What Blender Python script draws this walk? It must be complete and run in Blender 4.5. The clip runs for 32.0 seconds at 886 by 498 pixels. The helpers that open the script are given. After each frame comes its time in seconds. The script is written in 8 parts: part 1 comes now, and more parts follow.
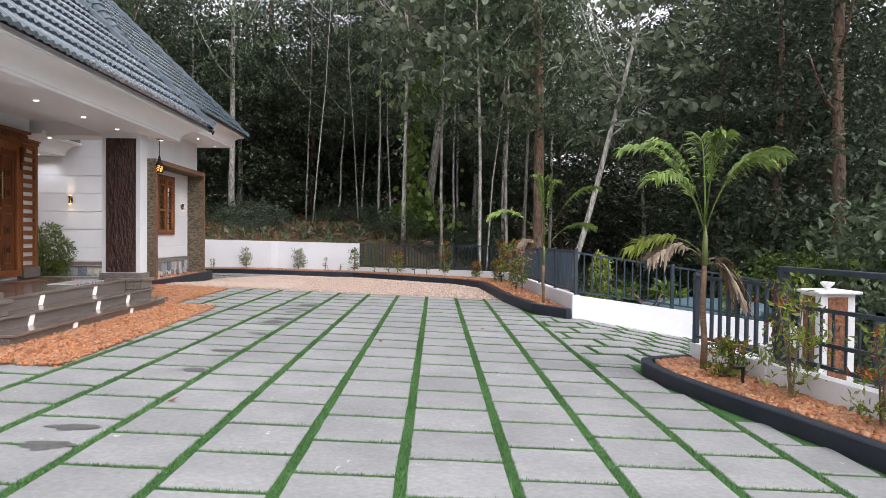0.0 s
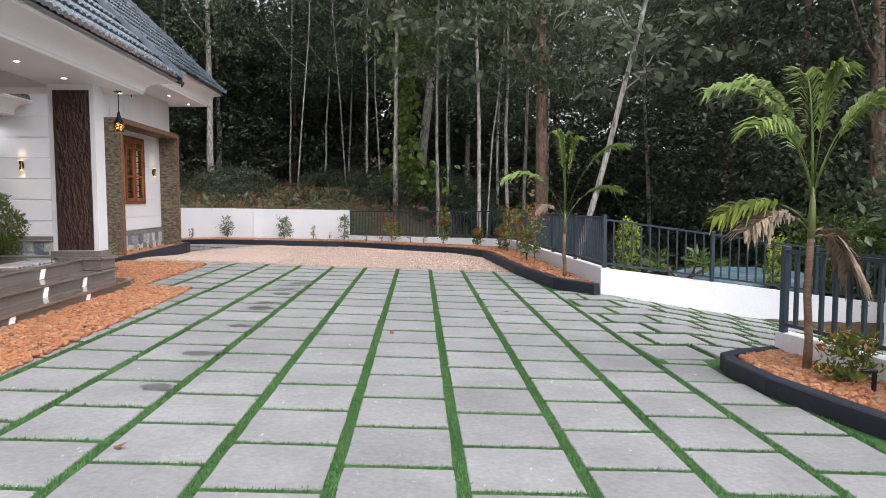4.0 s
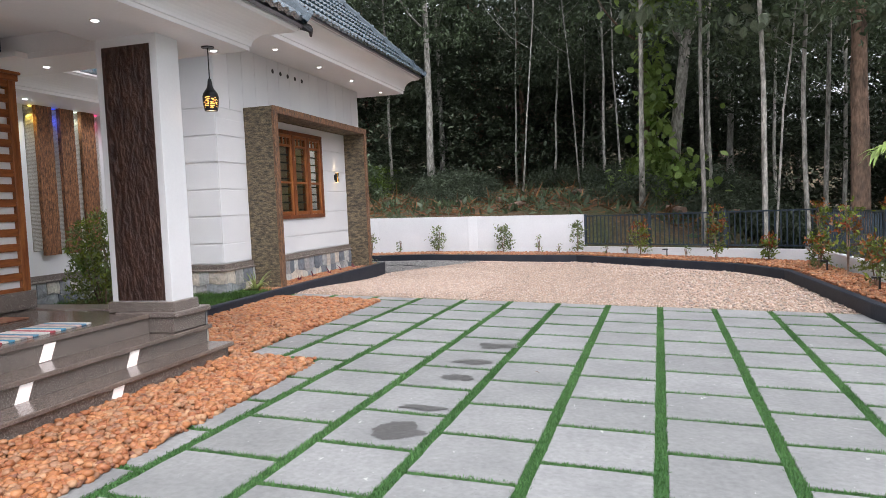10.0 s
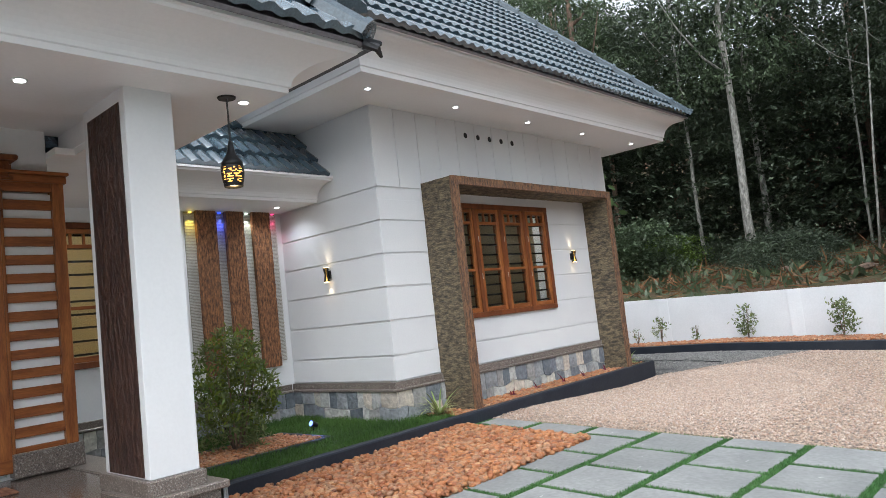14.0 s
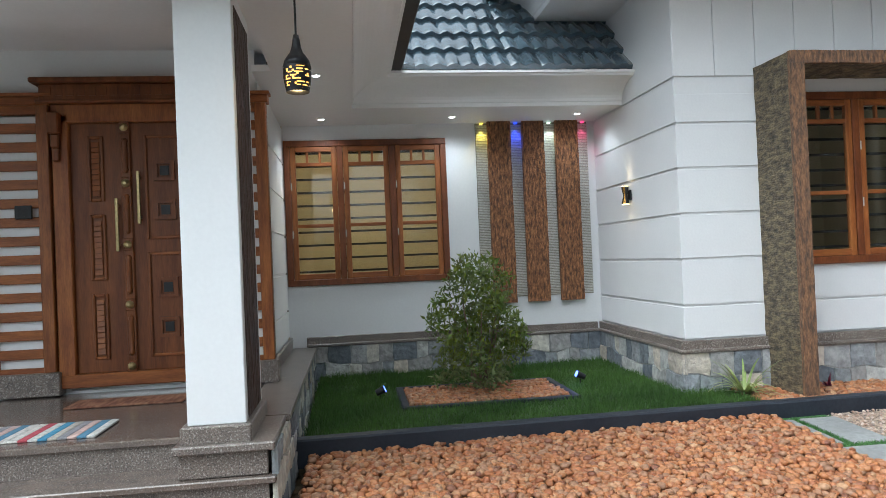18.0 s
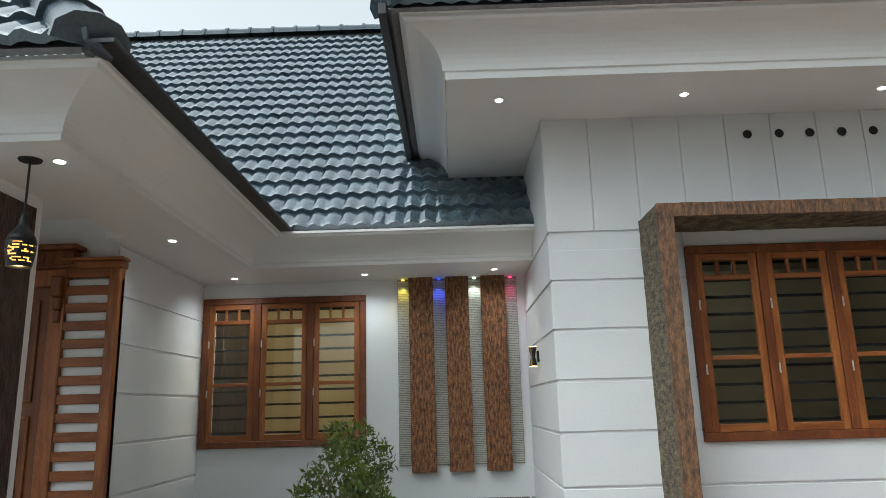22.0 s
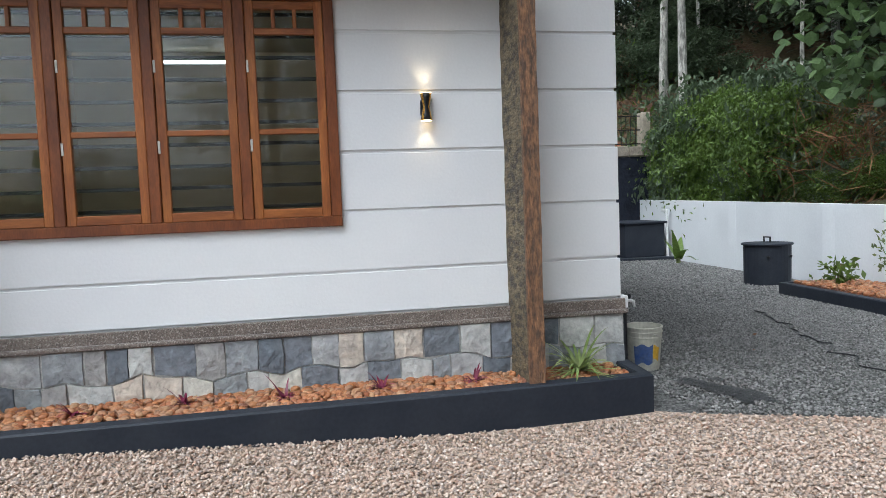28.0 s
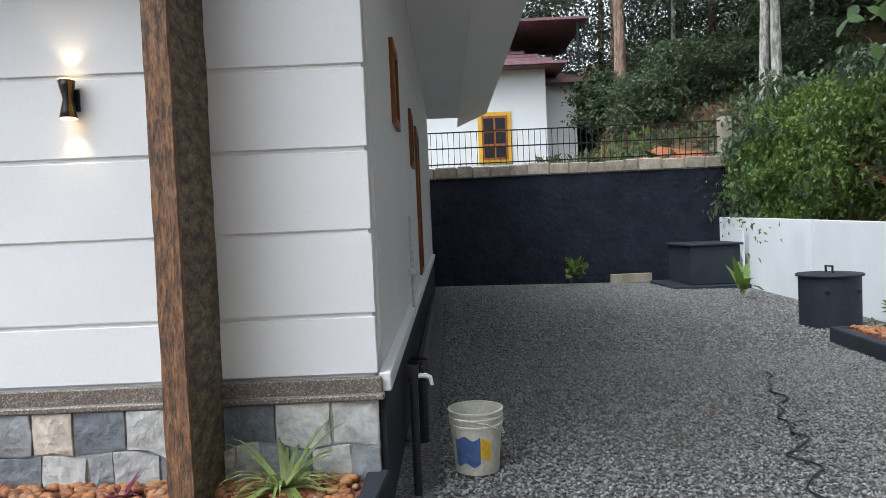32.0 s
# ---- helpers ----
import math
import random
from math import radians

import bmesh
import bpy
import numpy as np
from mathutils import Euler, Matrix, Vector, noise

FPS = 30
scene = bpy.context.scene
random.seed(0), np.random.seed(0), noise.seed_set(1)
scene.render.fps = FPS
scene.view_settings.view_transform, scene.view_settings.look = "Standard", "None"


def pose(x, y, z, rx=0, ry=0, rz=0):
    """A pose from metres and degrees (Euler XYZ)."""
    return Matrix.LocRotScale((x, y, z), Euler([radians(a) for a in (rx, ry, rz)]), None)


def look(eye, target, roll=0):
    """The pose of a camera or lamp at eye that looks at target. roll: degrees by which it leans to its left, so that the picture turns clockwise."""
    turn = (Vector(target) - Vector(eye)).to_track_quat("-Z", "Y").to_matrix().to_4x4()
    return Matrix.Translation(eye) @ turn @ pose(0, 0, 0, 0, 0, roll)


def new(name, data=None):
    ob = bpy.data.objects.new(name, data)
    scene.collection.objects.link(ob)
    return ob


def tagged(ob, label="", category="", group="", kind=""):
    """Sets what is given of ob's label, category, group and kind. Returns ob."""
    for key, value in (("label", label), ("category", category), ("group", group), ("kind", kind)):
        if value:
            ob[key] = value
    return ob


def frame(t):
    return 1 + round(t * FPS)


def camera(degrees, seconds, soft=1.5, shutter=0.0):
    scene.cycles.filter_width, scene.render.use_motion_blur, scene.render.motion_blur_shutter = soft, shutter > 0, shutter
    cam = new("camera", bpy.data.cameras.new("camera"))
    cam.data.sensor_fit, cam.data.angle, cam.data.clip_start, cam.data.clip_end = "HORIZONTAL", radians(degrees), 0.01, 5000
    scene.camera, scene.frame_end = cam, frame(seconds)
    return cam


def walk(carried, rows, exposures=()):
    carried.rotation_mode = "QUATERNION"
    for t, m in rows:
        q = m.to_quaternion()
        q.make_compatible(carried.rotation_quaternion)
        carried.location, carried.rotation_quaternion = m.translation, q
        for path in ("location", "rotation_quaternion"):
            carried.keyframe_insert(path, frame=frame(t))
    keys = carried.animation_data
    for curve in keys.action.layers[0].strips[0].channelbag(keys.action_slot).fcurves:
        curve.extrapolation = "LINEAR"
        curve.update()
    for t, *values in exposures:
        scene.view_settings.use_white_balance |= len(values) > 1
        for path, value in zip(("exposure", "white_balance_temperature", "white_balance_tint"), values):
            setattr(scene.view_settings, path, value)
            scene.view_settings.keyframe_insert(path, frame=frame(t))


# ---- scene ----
cam = camera(65.1, 32.0, soft=0.5)
PATH = [
    (0, (6.323, -15.072, 1.162), (6.402, -13.074, 1.123), 0.6),
    (0.5, (6.306, -15.104, 1.204), (6.372, -13.106, 1.134), 0.7),
    (1, (6.221, -15.134, 1.194), (6.287, -13.137, 1.107), 0.6),
    (1.5, (6.173, -15.018, 1.188), (6.237, -13.021, 1.095), 0.2),
    (2, (6.24, -14.806, 1.203), (6.312, -12.81, 1.09), -0.2),
    (2.5, (6.189, -14.482, 1.139), (6.263, -12.487, 1.016), 0.2),
    (4.5, (5.928, -13.041, 1.212), (6.059, -11.051, 1.067), -0.2),
    (5, (5.884, -12.651, 1.197), (5.997, -10.658, 1.071), -0.3),
    (5.5, (5.805, -12.261, 1.211), (5.889, -10.266, 1.085), -0.7),
    (6, (5.759, -11.943, 1.217), (5.841, -9.948, 1.097), -1.1),
    (6.5, (5.671, -11.499, 1.207), (5.723, -9.503, 1.087), -1.1),
    (7, (5.697, -11.081, 1.203), (5.724, -9.085, 1.092), -1.9),
    (7.5, (5.685, -10.679, 1.202), (5.71, -8.683, 1.093), -1.9),
    (8, (5.627, -10.246, 1.209), (5.654, -8.25, 1.091), -1.8),
    (8.5, (5.618, -9.834, 1.205), (5.657, -7.839, 1.078), -1.4),
    (9, (5.661, -9.417, 1.226), (5.588, -7.423, 1.092), -1.7),
    (9.5, (5.674, -9.045, 1.2), (5.399, -7.069, 1.063), -2.4),
    (10, (5.691, -8.644, 1.215), (5.147, -6.723, 1.092), -2.4),
    (10.5, (5.742, -8.29, 1.235), (5.107, -6.398, 1.105), -2.6),
    (11, (5.78, -7.872, 1.238), (5.08, -6.003, 1.115), -2.6),
    (11.5, (5.78, -7.467, 1.236), (4.998, -5.631, 1.11), -3.2),
    (12, (5.809, -7.044, 1.23), (4.942, -5.245, 1.105), -3.8),
    (12.5, (5.818, -6.64, 1.215), (4.858, -4.89, 1.09), -4.1),
    (13, (5.784, -6.22, 1.224), (4.722, -4.529, 1.106), -4.3),
    (13.5, (5.805, -5.75, 1.249), (4.569, -4.18, 1.331), -5.2),
    (15.5, (5.716, -4.268, 1.28), (4.107, -3.093, 1.447), -5.8),
    (16, (5.865, -3.914, 1.292), (4.08, -3.024, 1.429), -5.0),
    (17, (5.701, -3.313, 1.304), (3.783, -2.754, 1.401), -3.4),
    (18, (5.53, -2.756, 1.305), (3.547, -2.492, 1.329), -2.4),
    (18.5, (5.442, -2.489, 1.302), (3.449, -2.331, 1.305), -2.2),
    (19, (5.425, -2.192, 1.315), (3.427, -2.133, 1.256), -2.3),
    (19.5, (5.323, -1.893, 1.323), (3.325, -1.881, 1.226), -2.3),
    (20, (5.302, -1.598, 1.305), (3.305, -1.624, 1.189), -2.8),
    (20.5, (5.321, -1.381, 1.339), (3.325, -1.417, 1.22), -2.8),
    (21, (5.251, -1.198, 1.331), (3.253, -1.238, 1.411), -2.4),
    (21.5, (5.276, -0.989, 1.442), (3.296, -1.027, 1.722), -2.1),
    (22, (5.381, -0.78, 1.428), (3.43, -0.8, 1.868), -1.6),
    (22.5, (5.307, -0.472, 1.437), (3.381, -0.448, 1.974), -0.6),
    (23, (5.145, -0.221, 1.444), (3.248, 0.029, 2.027), -1.6),
    (23.5, (5.139, 0.113, 1.46), (3.256, 0.428, 2.058), -1.4),
    (24, (5.048, 0.437, 1.447), (3.172, 0.846, 2.004), -1.6),
    (24.5, (5.03, 0.859, 1.469), (3.127, 1.304, 1.894), -2.0),
    (25, (4.993, 1.192, 1.453), (3.073, 1.682, 1.718), -1.8),
    (25.5, (4.942, 1.527, 1.301), (3.005, 2.022, 1.368), -1.8),
    (27.5, (4.676, 2.853, 1.285), (2.713, 3.209, 1.14), -2.2),
    (28, (4.558, 3.146, 1.235), (2.595, 3.508, 1.102), -2.2),
    (28.5, (4.45, 3.492, 1.249), (2.482, 3.829, 1.131), -2.4),
    (29, (4.367, 3.843, 1.253), (2.395, 4.163, 1.152), -2.3),
    (29.5, (4.149, 4.161, 1.221), (2.176, 4.472, 1.122), -2.3),
    (30, (4.01, 4.481, 1.22), (2.038, 4.81, 1.138), -2.2),
    (30.5, (3.839, 4.779, 1.224), (1.867, 5.108, 1.158), -2.0),
    (31, (3.576, 5.064, 1.228), (1.601, 5.372, 1.166), -2.2),
    (31.5, (3.402, 5.378, 1.241), (1.425, 5.67, 1.168), -2.1),
    (32, (3.237, 5.601, 1.214), (1.238, 5.589, 1.144), -2.5),
]
walk(cam, [(t, look(eye, target, roll)) for t, eye, target, roll in PATH],
     [(0, 1.08, 6350, 15), (5, 1.12, 6350, 15), (9, 1.18, 6250, 14), (13, 1.10, 6100, 9), (15.5, 1.14, 5900, 4), (17, 1.17, 5800, 2), (20, 1.22, 5800, 2), (21, 1.26, 5850, 1), (21.5, 1.12, 6000, 1), (22, 0.86, 6050, 0), (22.5, 0.50, 6050, 1), (23, 0.14, 6050, 3), (23.5, 0.18, 6050, 3), (24, 0.70, 6050, 3), (24.5, 1.06, 5950, 4), (25, 1.12, 5900, 4), (28, 1.04, 5850, 5), (30, 1.14, 5850, 5), (31, 1.18, 5900, 5), (32, 1.30, 5950, 6)])

# ---- world, sun and exposure ----
world = bpy.data.worlds.new("sky")
scene.world = world
world.use_nodes = True
wn = world.node_tree
sky = wn.nodes.new("ShaderNodeTexSky")
sky.sky_type, sky.sun_disc = "NISHITA", False
sky.sun_elevation, sky.sun_rotation = radians(58), radians(140)
sky.air_density, sky.dust_density, sky.ozone_density = 1.2, 4.0, 1.0
wn.nodes["Background"].inputs["Strength"].default_value = 0.15
cloud = wn.nodes.new("ShaderNodeHueSaturation")
cloud.inputs["Saturation"].default_value = 0.12
wn.links.new(sky.outputs["Color"], cloud.inputs["Color"])
wn.links.new(cloud.outputs["Color"], wn.nodes["Background"].inputs["Color"])
sun_data = bpy.data.lights.new("sun", "SUN")
sun_data.energy, sun_data.angle, sun_data.color = 0.5, radians(60), (1.0, 0.99, 0.98)
sun_lamp = new("sun", sun_data)
sun_lamp.matrix_world = look((0, 0, 0), (-math.sin(radians(140)) * math.cos(radians(58)), -math.cos(radians(140)) * math.cos(radians(58)), -math.sin(radians(58))))


# ---- materials ----
def mat(name, c1, c2=None, rough=0.6, metal=0.0, scale=3.0, bump=0.15, bscale=60.0, spec=0.5, rand=0.0, island=0.0, grain=None, dist=0.01, fine=0.25, sharp=(0.35, 0.65)):
    """A surface with two scales of variation, in world metres."""
    m = bpy.data.materials.new(name)
    m.use_nodes = True
    nt = m.node_tree
    b = nt.nodes["Principled BSDF"]
    b.inputs["Roughness"].default_value, b.inputs["Metallic"].default_value = rough, metal
    b.inputs["Specular IOR Level"].default_value = spec
    geo = nt.nodes.new("ShaderNodeNewGeometry")
    pos = geo.outputs["Position"]
    if grain:
        mp = nt.nodes.new("ShaderNodeMapping")
        mp.inputs["Scale"].default_value = grain
        nt.links.new(pos, mp.inputs["Vector"])
        pos = mp.outputs["Vector"]
    big = nt.nodes.new("ShaderNodeTexNoise")
    big.inputs["Scale"].default_value, big.inputs["Detail"].default_value = scale, 6.0
    nt.links.new(pos, big.inputs["Vector"])
    small = nt.nodes.new("ShaderNodeTexNoise")
    small.inputs["Scale"].default_value, small.inputs["Detail"].default_value = bscale, 4.0
    nt.links.new(pos, small.inputs["Vector"])
    ramp = nt.nodes.new("ShaderNodeMapRange")
    ramp.inputs["From Min"].default_value, ramp.inputs["From Max"].default_value = sharp
    nt.links.new(big.outputs["Fac"], ramp.inputs["Value"])
    mix = nt.nodes.new("ShaderNodeMix")
    mix.data_type = "RGBA"
    mix.inputs[6].default_value = (*c1, 1)
    mix.inputs[7].default_value = (*(c2 or [v * 0.85 for v in c1]), 1)
    nt.links.new(ramp.outputs["Result"], mix.inputs[0])
    hsv = nt.nodes.new("ShaderNodeHueSaturation")
    nt.links.new(mix.outputs[2], hsv.inputs["Color"])
    val = nt.nodes.new("ShaderNodeMapRange")
    val.inputs["From Min"].default_value, val.inputs["From Max"].default_value = 0.25, 0.75
    val.inputs["To Min"].default_value, val.inputs["To Max"].default_value = 1 - fine, 1 + fine
    nt.links.new(small.outputs["Fac"], val.inputs["Value"])
    out = val.outputs["Result"]
    for amount, node, sock in ((rand, "ShaderNodeObjectInfo", "Random"), (island, None, "Random Per Island")):
        if amount:
            src = nt.nodes.new(node).outputs[sock] if node else geo.outputs[sock]
            r = nt.nodes.new("ShaderNodeMapRange")
            r.inputs["To Min"].default_value, r.inputs["To Max"].default_value = 1 - amount, 1 + amount
            nt.links.new(src, r.inputs["Value"])
            mul = nt.nodes.new("ShaderNodeMath")
            mul.operation = "MULTIPLY"
            nt.links.new(out, mul.inputs[0])
            nt.links.new(r.outputs["Result"], mul.inputs[1])
            out = mul.outputs[0]
    nt.links.new(out, hsv.inputs["Value"])
    nt.links.new(hsv.outputs["Color"], b.inputs["Base Color"])
    if bump:
        bp = nt.nodes.new("ShaderNodeBump")
        bp.inputs["Strength"].default_value, bp.inputs["Distance"].default_value = bump, dist
        nt.links.new(small.outputs["Fac"], bp.inputs["Height"])
        nt.links.new(bp.outputs["Normal"], b.inputs["Normal"])
    return m


def two_tone(m, colours, source="Random"):
    """Replaces the base mix by a choice of colours, one a piece."""
    nt = m.node_tree
    src = nt.nodes.new("ShaderNodeObjectInfo").outputs["Random"] if source == "Random" else nt.nodes.new("ShaderNodeNewGeometry").outputs["Random Per Island"]
    ramp = nt.nodes.new("ShaderNodeValToRGB")
    ramp.color_ramp.interpolation = "CONSTANT" if source == "Random" else "LINEAR"
    while len(ramp.color_ramp.elements) < len(colours):
        ramp.color_ramp.elements.new(0.5)
    for i, c in enumerate(colours):
        ramp.color_ramp.elements[i].position = i / len(colours)
        ramp.color_ramp.elements[i].color = (*c, 1)
    nt.links.new(src, ramp.inputs["Fac"])
    mix = next(n for n in nt.nodes if n.type == "MIX")
    mul = nt.nodes.new("ShaderNodeMix")
    mul.data_type, mul.blend_type = "RGBA", "MULTIPLY"
    mul.inputs[0].default_value = 1.0
    nt.links.new(mix.outputs[2], mul.inputs[6])
    nt.links.new(ramp.outputs["Color"], mul.inputs[7])
    hsv = next(n for n in nt.nodes if n.type == "HUE_SAT")
    nt.links.new(mul.outputs[2], hsv.inputs["Color"])
    return m


def flecks(m, colour, scale, lo, hi, stretch=(1, 1, 1)):
    """Sparse marks of another colour over the base: scratches, mineral bloom, dirt."""
    nt = m.node_tree
    hsv = next(n for n in nt.nodes if n.type == "HUE_SAT")
    geo, mp = nt.nodes.new("ShaderNodeNewGeometry"), nt.nodes.new("ShaderNodeMapping")
    mp.inputs["Scale"].default_value = stretch
    nz, mr, mx = nt.nodes.new("ShaderNodeTexNoise"), nt.nodes.new("ShaderNodeMapRange"), nt.nodes.new("ShaderNodeMix")
    nz.inputs["Scale"].default_value, nz.inputs["Detail"].default_value, nz.inputs["Roughness"].default_value = scale, 8.0, 0.65
    mr.inputs["From Min"].default_value, mr.inputs["From Max"].default_value = lo, hi
    mx.data_type = "RGBA"
    mx.inputs[7].default_value = (*colour, 1)
    nt.links.new(geo.outputs["Position"], mp.inputs["Vector"])
    nt.links.new(mp.outputs["Vector"], nz.inputs["Vector"])
    nt.links.new(nz.outputs["Fac"], mr.inputs["Value"])
    nt.links.new(mr.outputs["Result"], mx.inputs[0])
    b = nt.nodes["Principled BSDF"]
    src = b.inputs["Base Color"].links[0].from_socket
    nt.links.new(src, mx.inputs[6])
    nt.links.new(mx.outputs[2], b.inputs["Base Color"])
    return m


def cells(m, scale, lo, hi):
    """Packed chips too small to lay singly: each cell takes its own tone."""
    nt = m.node_tree
    geo, vo, sep, mr, mul = [nt.nodes.new(k) for k in ("ShaderNodeNewGeometry", "ShaderNodeTexVoronoi", "ShaderNodeSeparateColor", "ShaderNodeMapRange", "ShaderNodeMix")]
    vo.inputs["Scale"].default_value = scale
    mr.inputs["To Min"].default_value, mr.inputs["To Max"].default_value = lo, hi
    mul.data_type, mul.blend_type = "RGBA", "MULTIPLY"
    mul.inputs[0].default_value = 1.0
    nt.links.new(geo.outputs["Position"], vo.inputs["Vector"])
    nt.links.new(vo.outputs["Color"], sep.inputs["Color"])
    nt.links.new(sep.outputs["Red"], mr.inputs["Value"])
    b = nt.nodes["Principled BSDF"]
    nt.links.new(b.inputs["Base Color"].links[0].from_socket, mul.inputs[6])
    nt.links.new(mr.outputs["Result"], mul.inputs[7])
    nt.links.new(mul.outputs[2], b.inputs["Base Color"])
    bp = next(n for n in nt.nodes if n.type == "BUMP")
    nt.links.new(vo.outputs["Distance"], bp.inputs["Height"])
    bp.invert = True
    return m


def glow(name, colour, strength):
    m = bpy.data.materials.new(name)
    m.use_nodes = True
    b = m.node_tree.nodes["Principled BSDF"]
    b.inputs["Base Color"].default_value = (*colour, 1)
    b.inputs["Emission Color"].default_value = (*colour, 1)
    b.inputs["Emission Strength"].default_value = strength
    return m


def leafy(name, c1, c2, rough=0.5, light=0.25, island=0.35):
    """Leaves that let some light through."""
    m = mat(name, c1, c2, rough, scale=1.2, bump=0.0, bscale=25, island=island, spec=0.4)
    nt = m.node_tree
    b, o = nt.nodes["Principled BSDF"], nt.nodes["Material Output"]
    tr = nt.nodes.new("ShaderNodeBsdfTranslucent")
    hsv = next(n for n in nt.nodes if n.type == "HUE_SAT")
    nt.links.new(hsv.outputs["Color"], tr.inputs["Color"])
    mx = nt.nodes.new("ShaderNodeMixShader")
    mx.inputs[0].default_value = light
    nt.links.new(b.outputs[0], mx.inputs[1])
    nt.links.new(tr.outputs[0], mx.inputs[2])
    nt.links.new(mx.outputs[0], o.inputs["Surface"])
    return m


def glass(name, tint=(0.9, 0.95, 0.95), rough=0.02):
    m = bpy.data.materials.new(name)
    m.use_nodes = True
    b = m.node_tree.nodes["Principled BSDF"]
    b.inputs["Base Color"].default_value = (*tint, 1)
    b.inputs["Roughness"].default_value = rough
    b.inputs["Transmission Weight"].default_value = 1.0
    b.inputs["IOR"].default_value = 1.45
    return m


M_WHITE = mat("white_paint", (0.76, 0.76, 0.77), (0.72, 0.72, 0.73), 0.55, scale=0.8, bump=0.06, bscale=45, fine=0.02)
M_BAND = mat("white_wall_paint", (0.77, 0.77, 0.78), (0.71, 0.71, 0.73), 0.5, scale=0.9, bump=0.08, bscale=55, fine=0.02, rand=0.015)
M_SOFFIT = mat("soffit_paint", (0.84, 0.83, 0.835), (0.80, 0.79, 0.795), 0.6, scale=0.7, bump=0.04, bscale=40, fine=0.02)
M_WALLOUT = mat("boundary_wall_paint", (0.78, 0.79, 0.81), (0.71, 0.72, 0.74), 0.7, scale=0.9, bump=0.15, bscale=30, fine=0.04)
M_NAVY = mat("dark_navy_paint", (0.017, 0.021, 0.031), (0.026, 0.030, 0.040), 0.6, spec=0.3, scale=3, bump=0.25, bscale=40, fine=0.15)
M_NAVYWALL = mat("dark_painted_rubble", (0.008, 0.010, 0.018), (0.014, 0.017, 0.028), 0.8, spec=0.25, scale=2.2, bump=0.9, bscale=7, dist=0.06, fine=0.2)
M_FENCE = mat("blue_grey_metal", (0.030, 0.048, 0.068), (0.042, 0.060, 0.080), 0.4, 0.2, scale=4, bump=0.05, bscale=80, fine=0.1)
M_TILE = mat("roof_tile_glaze", (0.066, 0.098, 0.122), (0.044, 0.068, 0.090), 0.16, scale=2.5, bump=0.12, bscale=70, rand=0.22, island=0.22, spec=0.75)
M_TILE.node_tree.nodes["Principled BSDF"].inputs["Coat Weight"].default_value = 1.0
M_TILE.node_tree.nodes["Principled BSDF"].inputs["Coat Roughness"].default_value = 0.10
M_RIDGE = mat("ridge_tile_glaze", (0.072, 0.096, 0.115), (0.050, 0.070, 0.088), 0.25, scale=3, bump=0.1, bscale=50)
M_DECK = mat("grey_roof_edge", (0.22, 0.21, 0.225), (0.17, 0.16, 0.175), 0.6, scale=4, bump=0.1, bscale=30)
M_GUTTER = mat("black_gutter_sheet", (0.012, 0.013, 0.016), (0.02, 0.02, 0.024), 0.45, scale=4, bump=0.1, bscale=30)
M_TEAK = mat("teak_wood", (0.33, 0.115, 0.030), (0.19, 0.056, 0.016), 0.42, spec=0.4, scale=2.2, bump=0.08, bscale=18, grain=(9, 9, 1.2), fine=0.25, rand=0.16)
M_FRAME = mat("dark_teak_frame", (0.200, 0.060, 0.019), (0.125, 0.036, 0.013), 0.42, spec=0.4, scale=2.2, bump=0.08, bscale=18, grain=(6, 6, 1.5), fine=0.25)
M_TEAKH = mat("teak_wood_level", (0.31, 0.105, 0.028), (0.19, 0.056, 0.016), 0.42, spec=0.4, scale=2.2, bump=0.08, bscale=18, grain=(9, 1.2, 9), fine=0.22)
M_DOOR = mat("door_teak", (0.200, 0.066, 0.020), (0.120, 0.036, 0.012), 0.42, spec=0.35, scale=1.8, bump=0.08, bscale=15, grain=(8, 8, 1.0), fine=0.22)
M_GRANITE = flecks(flecks(mat("brown_granite", (0.175, 0.140, 0.120), (0.125, 0.100, 0.088), 0.28, scale=9, bump=0.03, bscale=130, fine=0.4, spec=0.55), (0.36, 0.33, 0.30), 95, 0.53, 0.60), (0.045, 0.038, 0.034), 120, 0.55, 0.62)
M_GRANITE_TOP = flecks(mat("polished_granite", (0.165, 0.128, 0.108), (0.110, 0.086, 0.075), 0.17, scale=4, bump=0.01, bscale=120, fine=0.35, spec=0.55, grain=(3, 1, 1)), (0.30, 0.27, 0.24), 90, 0.56, 0.66)
M_STONE = two_tone(mat("plinth_stone", (1.0, 1.0, 1.0), (0.72, 0.72, 0.74), 0.75, scale=9, bump=0.9, bscale=22, dist=0.02, fine=0.25), [(0.19, 0.21, 0.235), (0.30, 0.315, 0.33), (0.42, 0.425, 0.425), (0.15, 0.17, 0.195), (0.60, 0.53, 0.45), (0.30, 0.32, 0.33), (0.52, 0.52, 0.50), (0.20, 0.22, 0.25), (0.60, 0.57, 0.50), (0.35, 0.34, 0.33)])
M_MORTAR = mat("grey_mortar", (0.40, 0.39, 0.375), (0.31, 0.305, 0.295), 0.9, scale=8, bump=0.5, bscale=60)
M_BARK = mat("textured_pilaster", (0.200, 0.155, 0.092), (0.052, 0.044, 0.034), 0.75, scale=11, bump=1.0, bscale=34, dist=0.02, grain=(1, 1, 2.2), fine=0.5)
M_BARKEDGE = mat("textured_edge", (0.25, 0.125, 0.062), (0.080, 0.048, 0.034), 0.7, scale=20, bump=1.0, bscale=60, dist=0.012, grain=(2, 2, 0.6), fine=0.5)
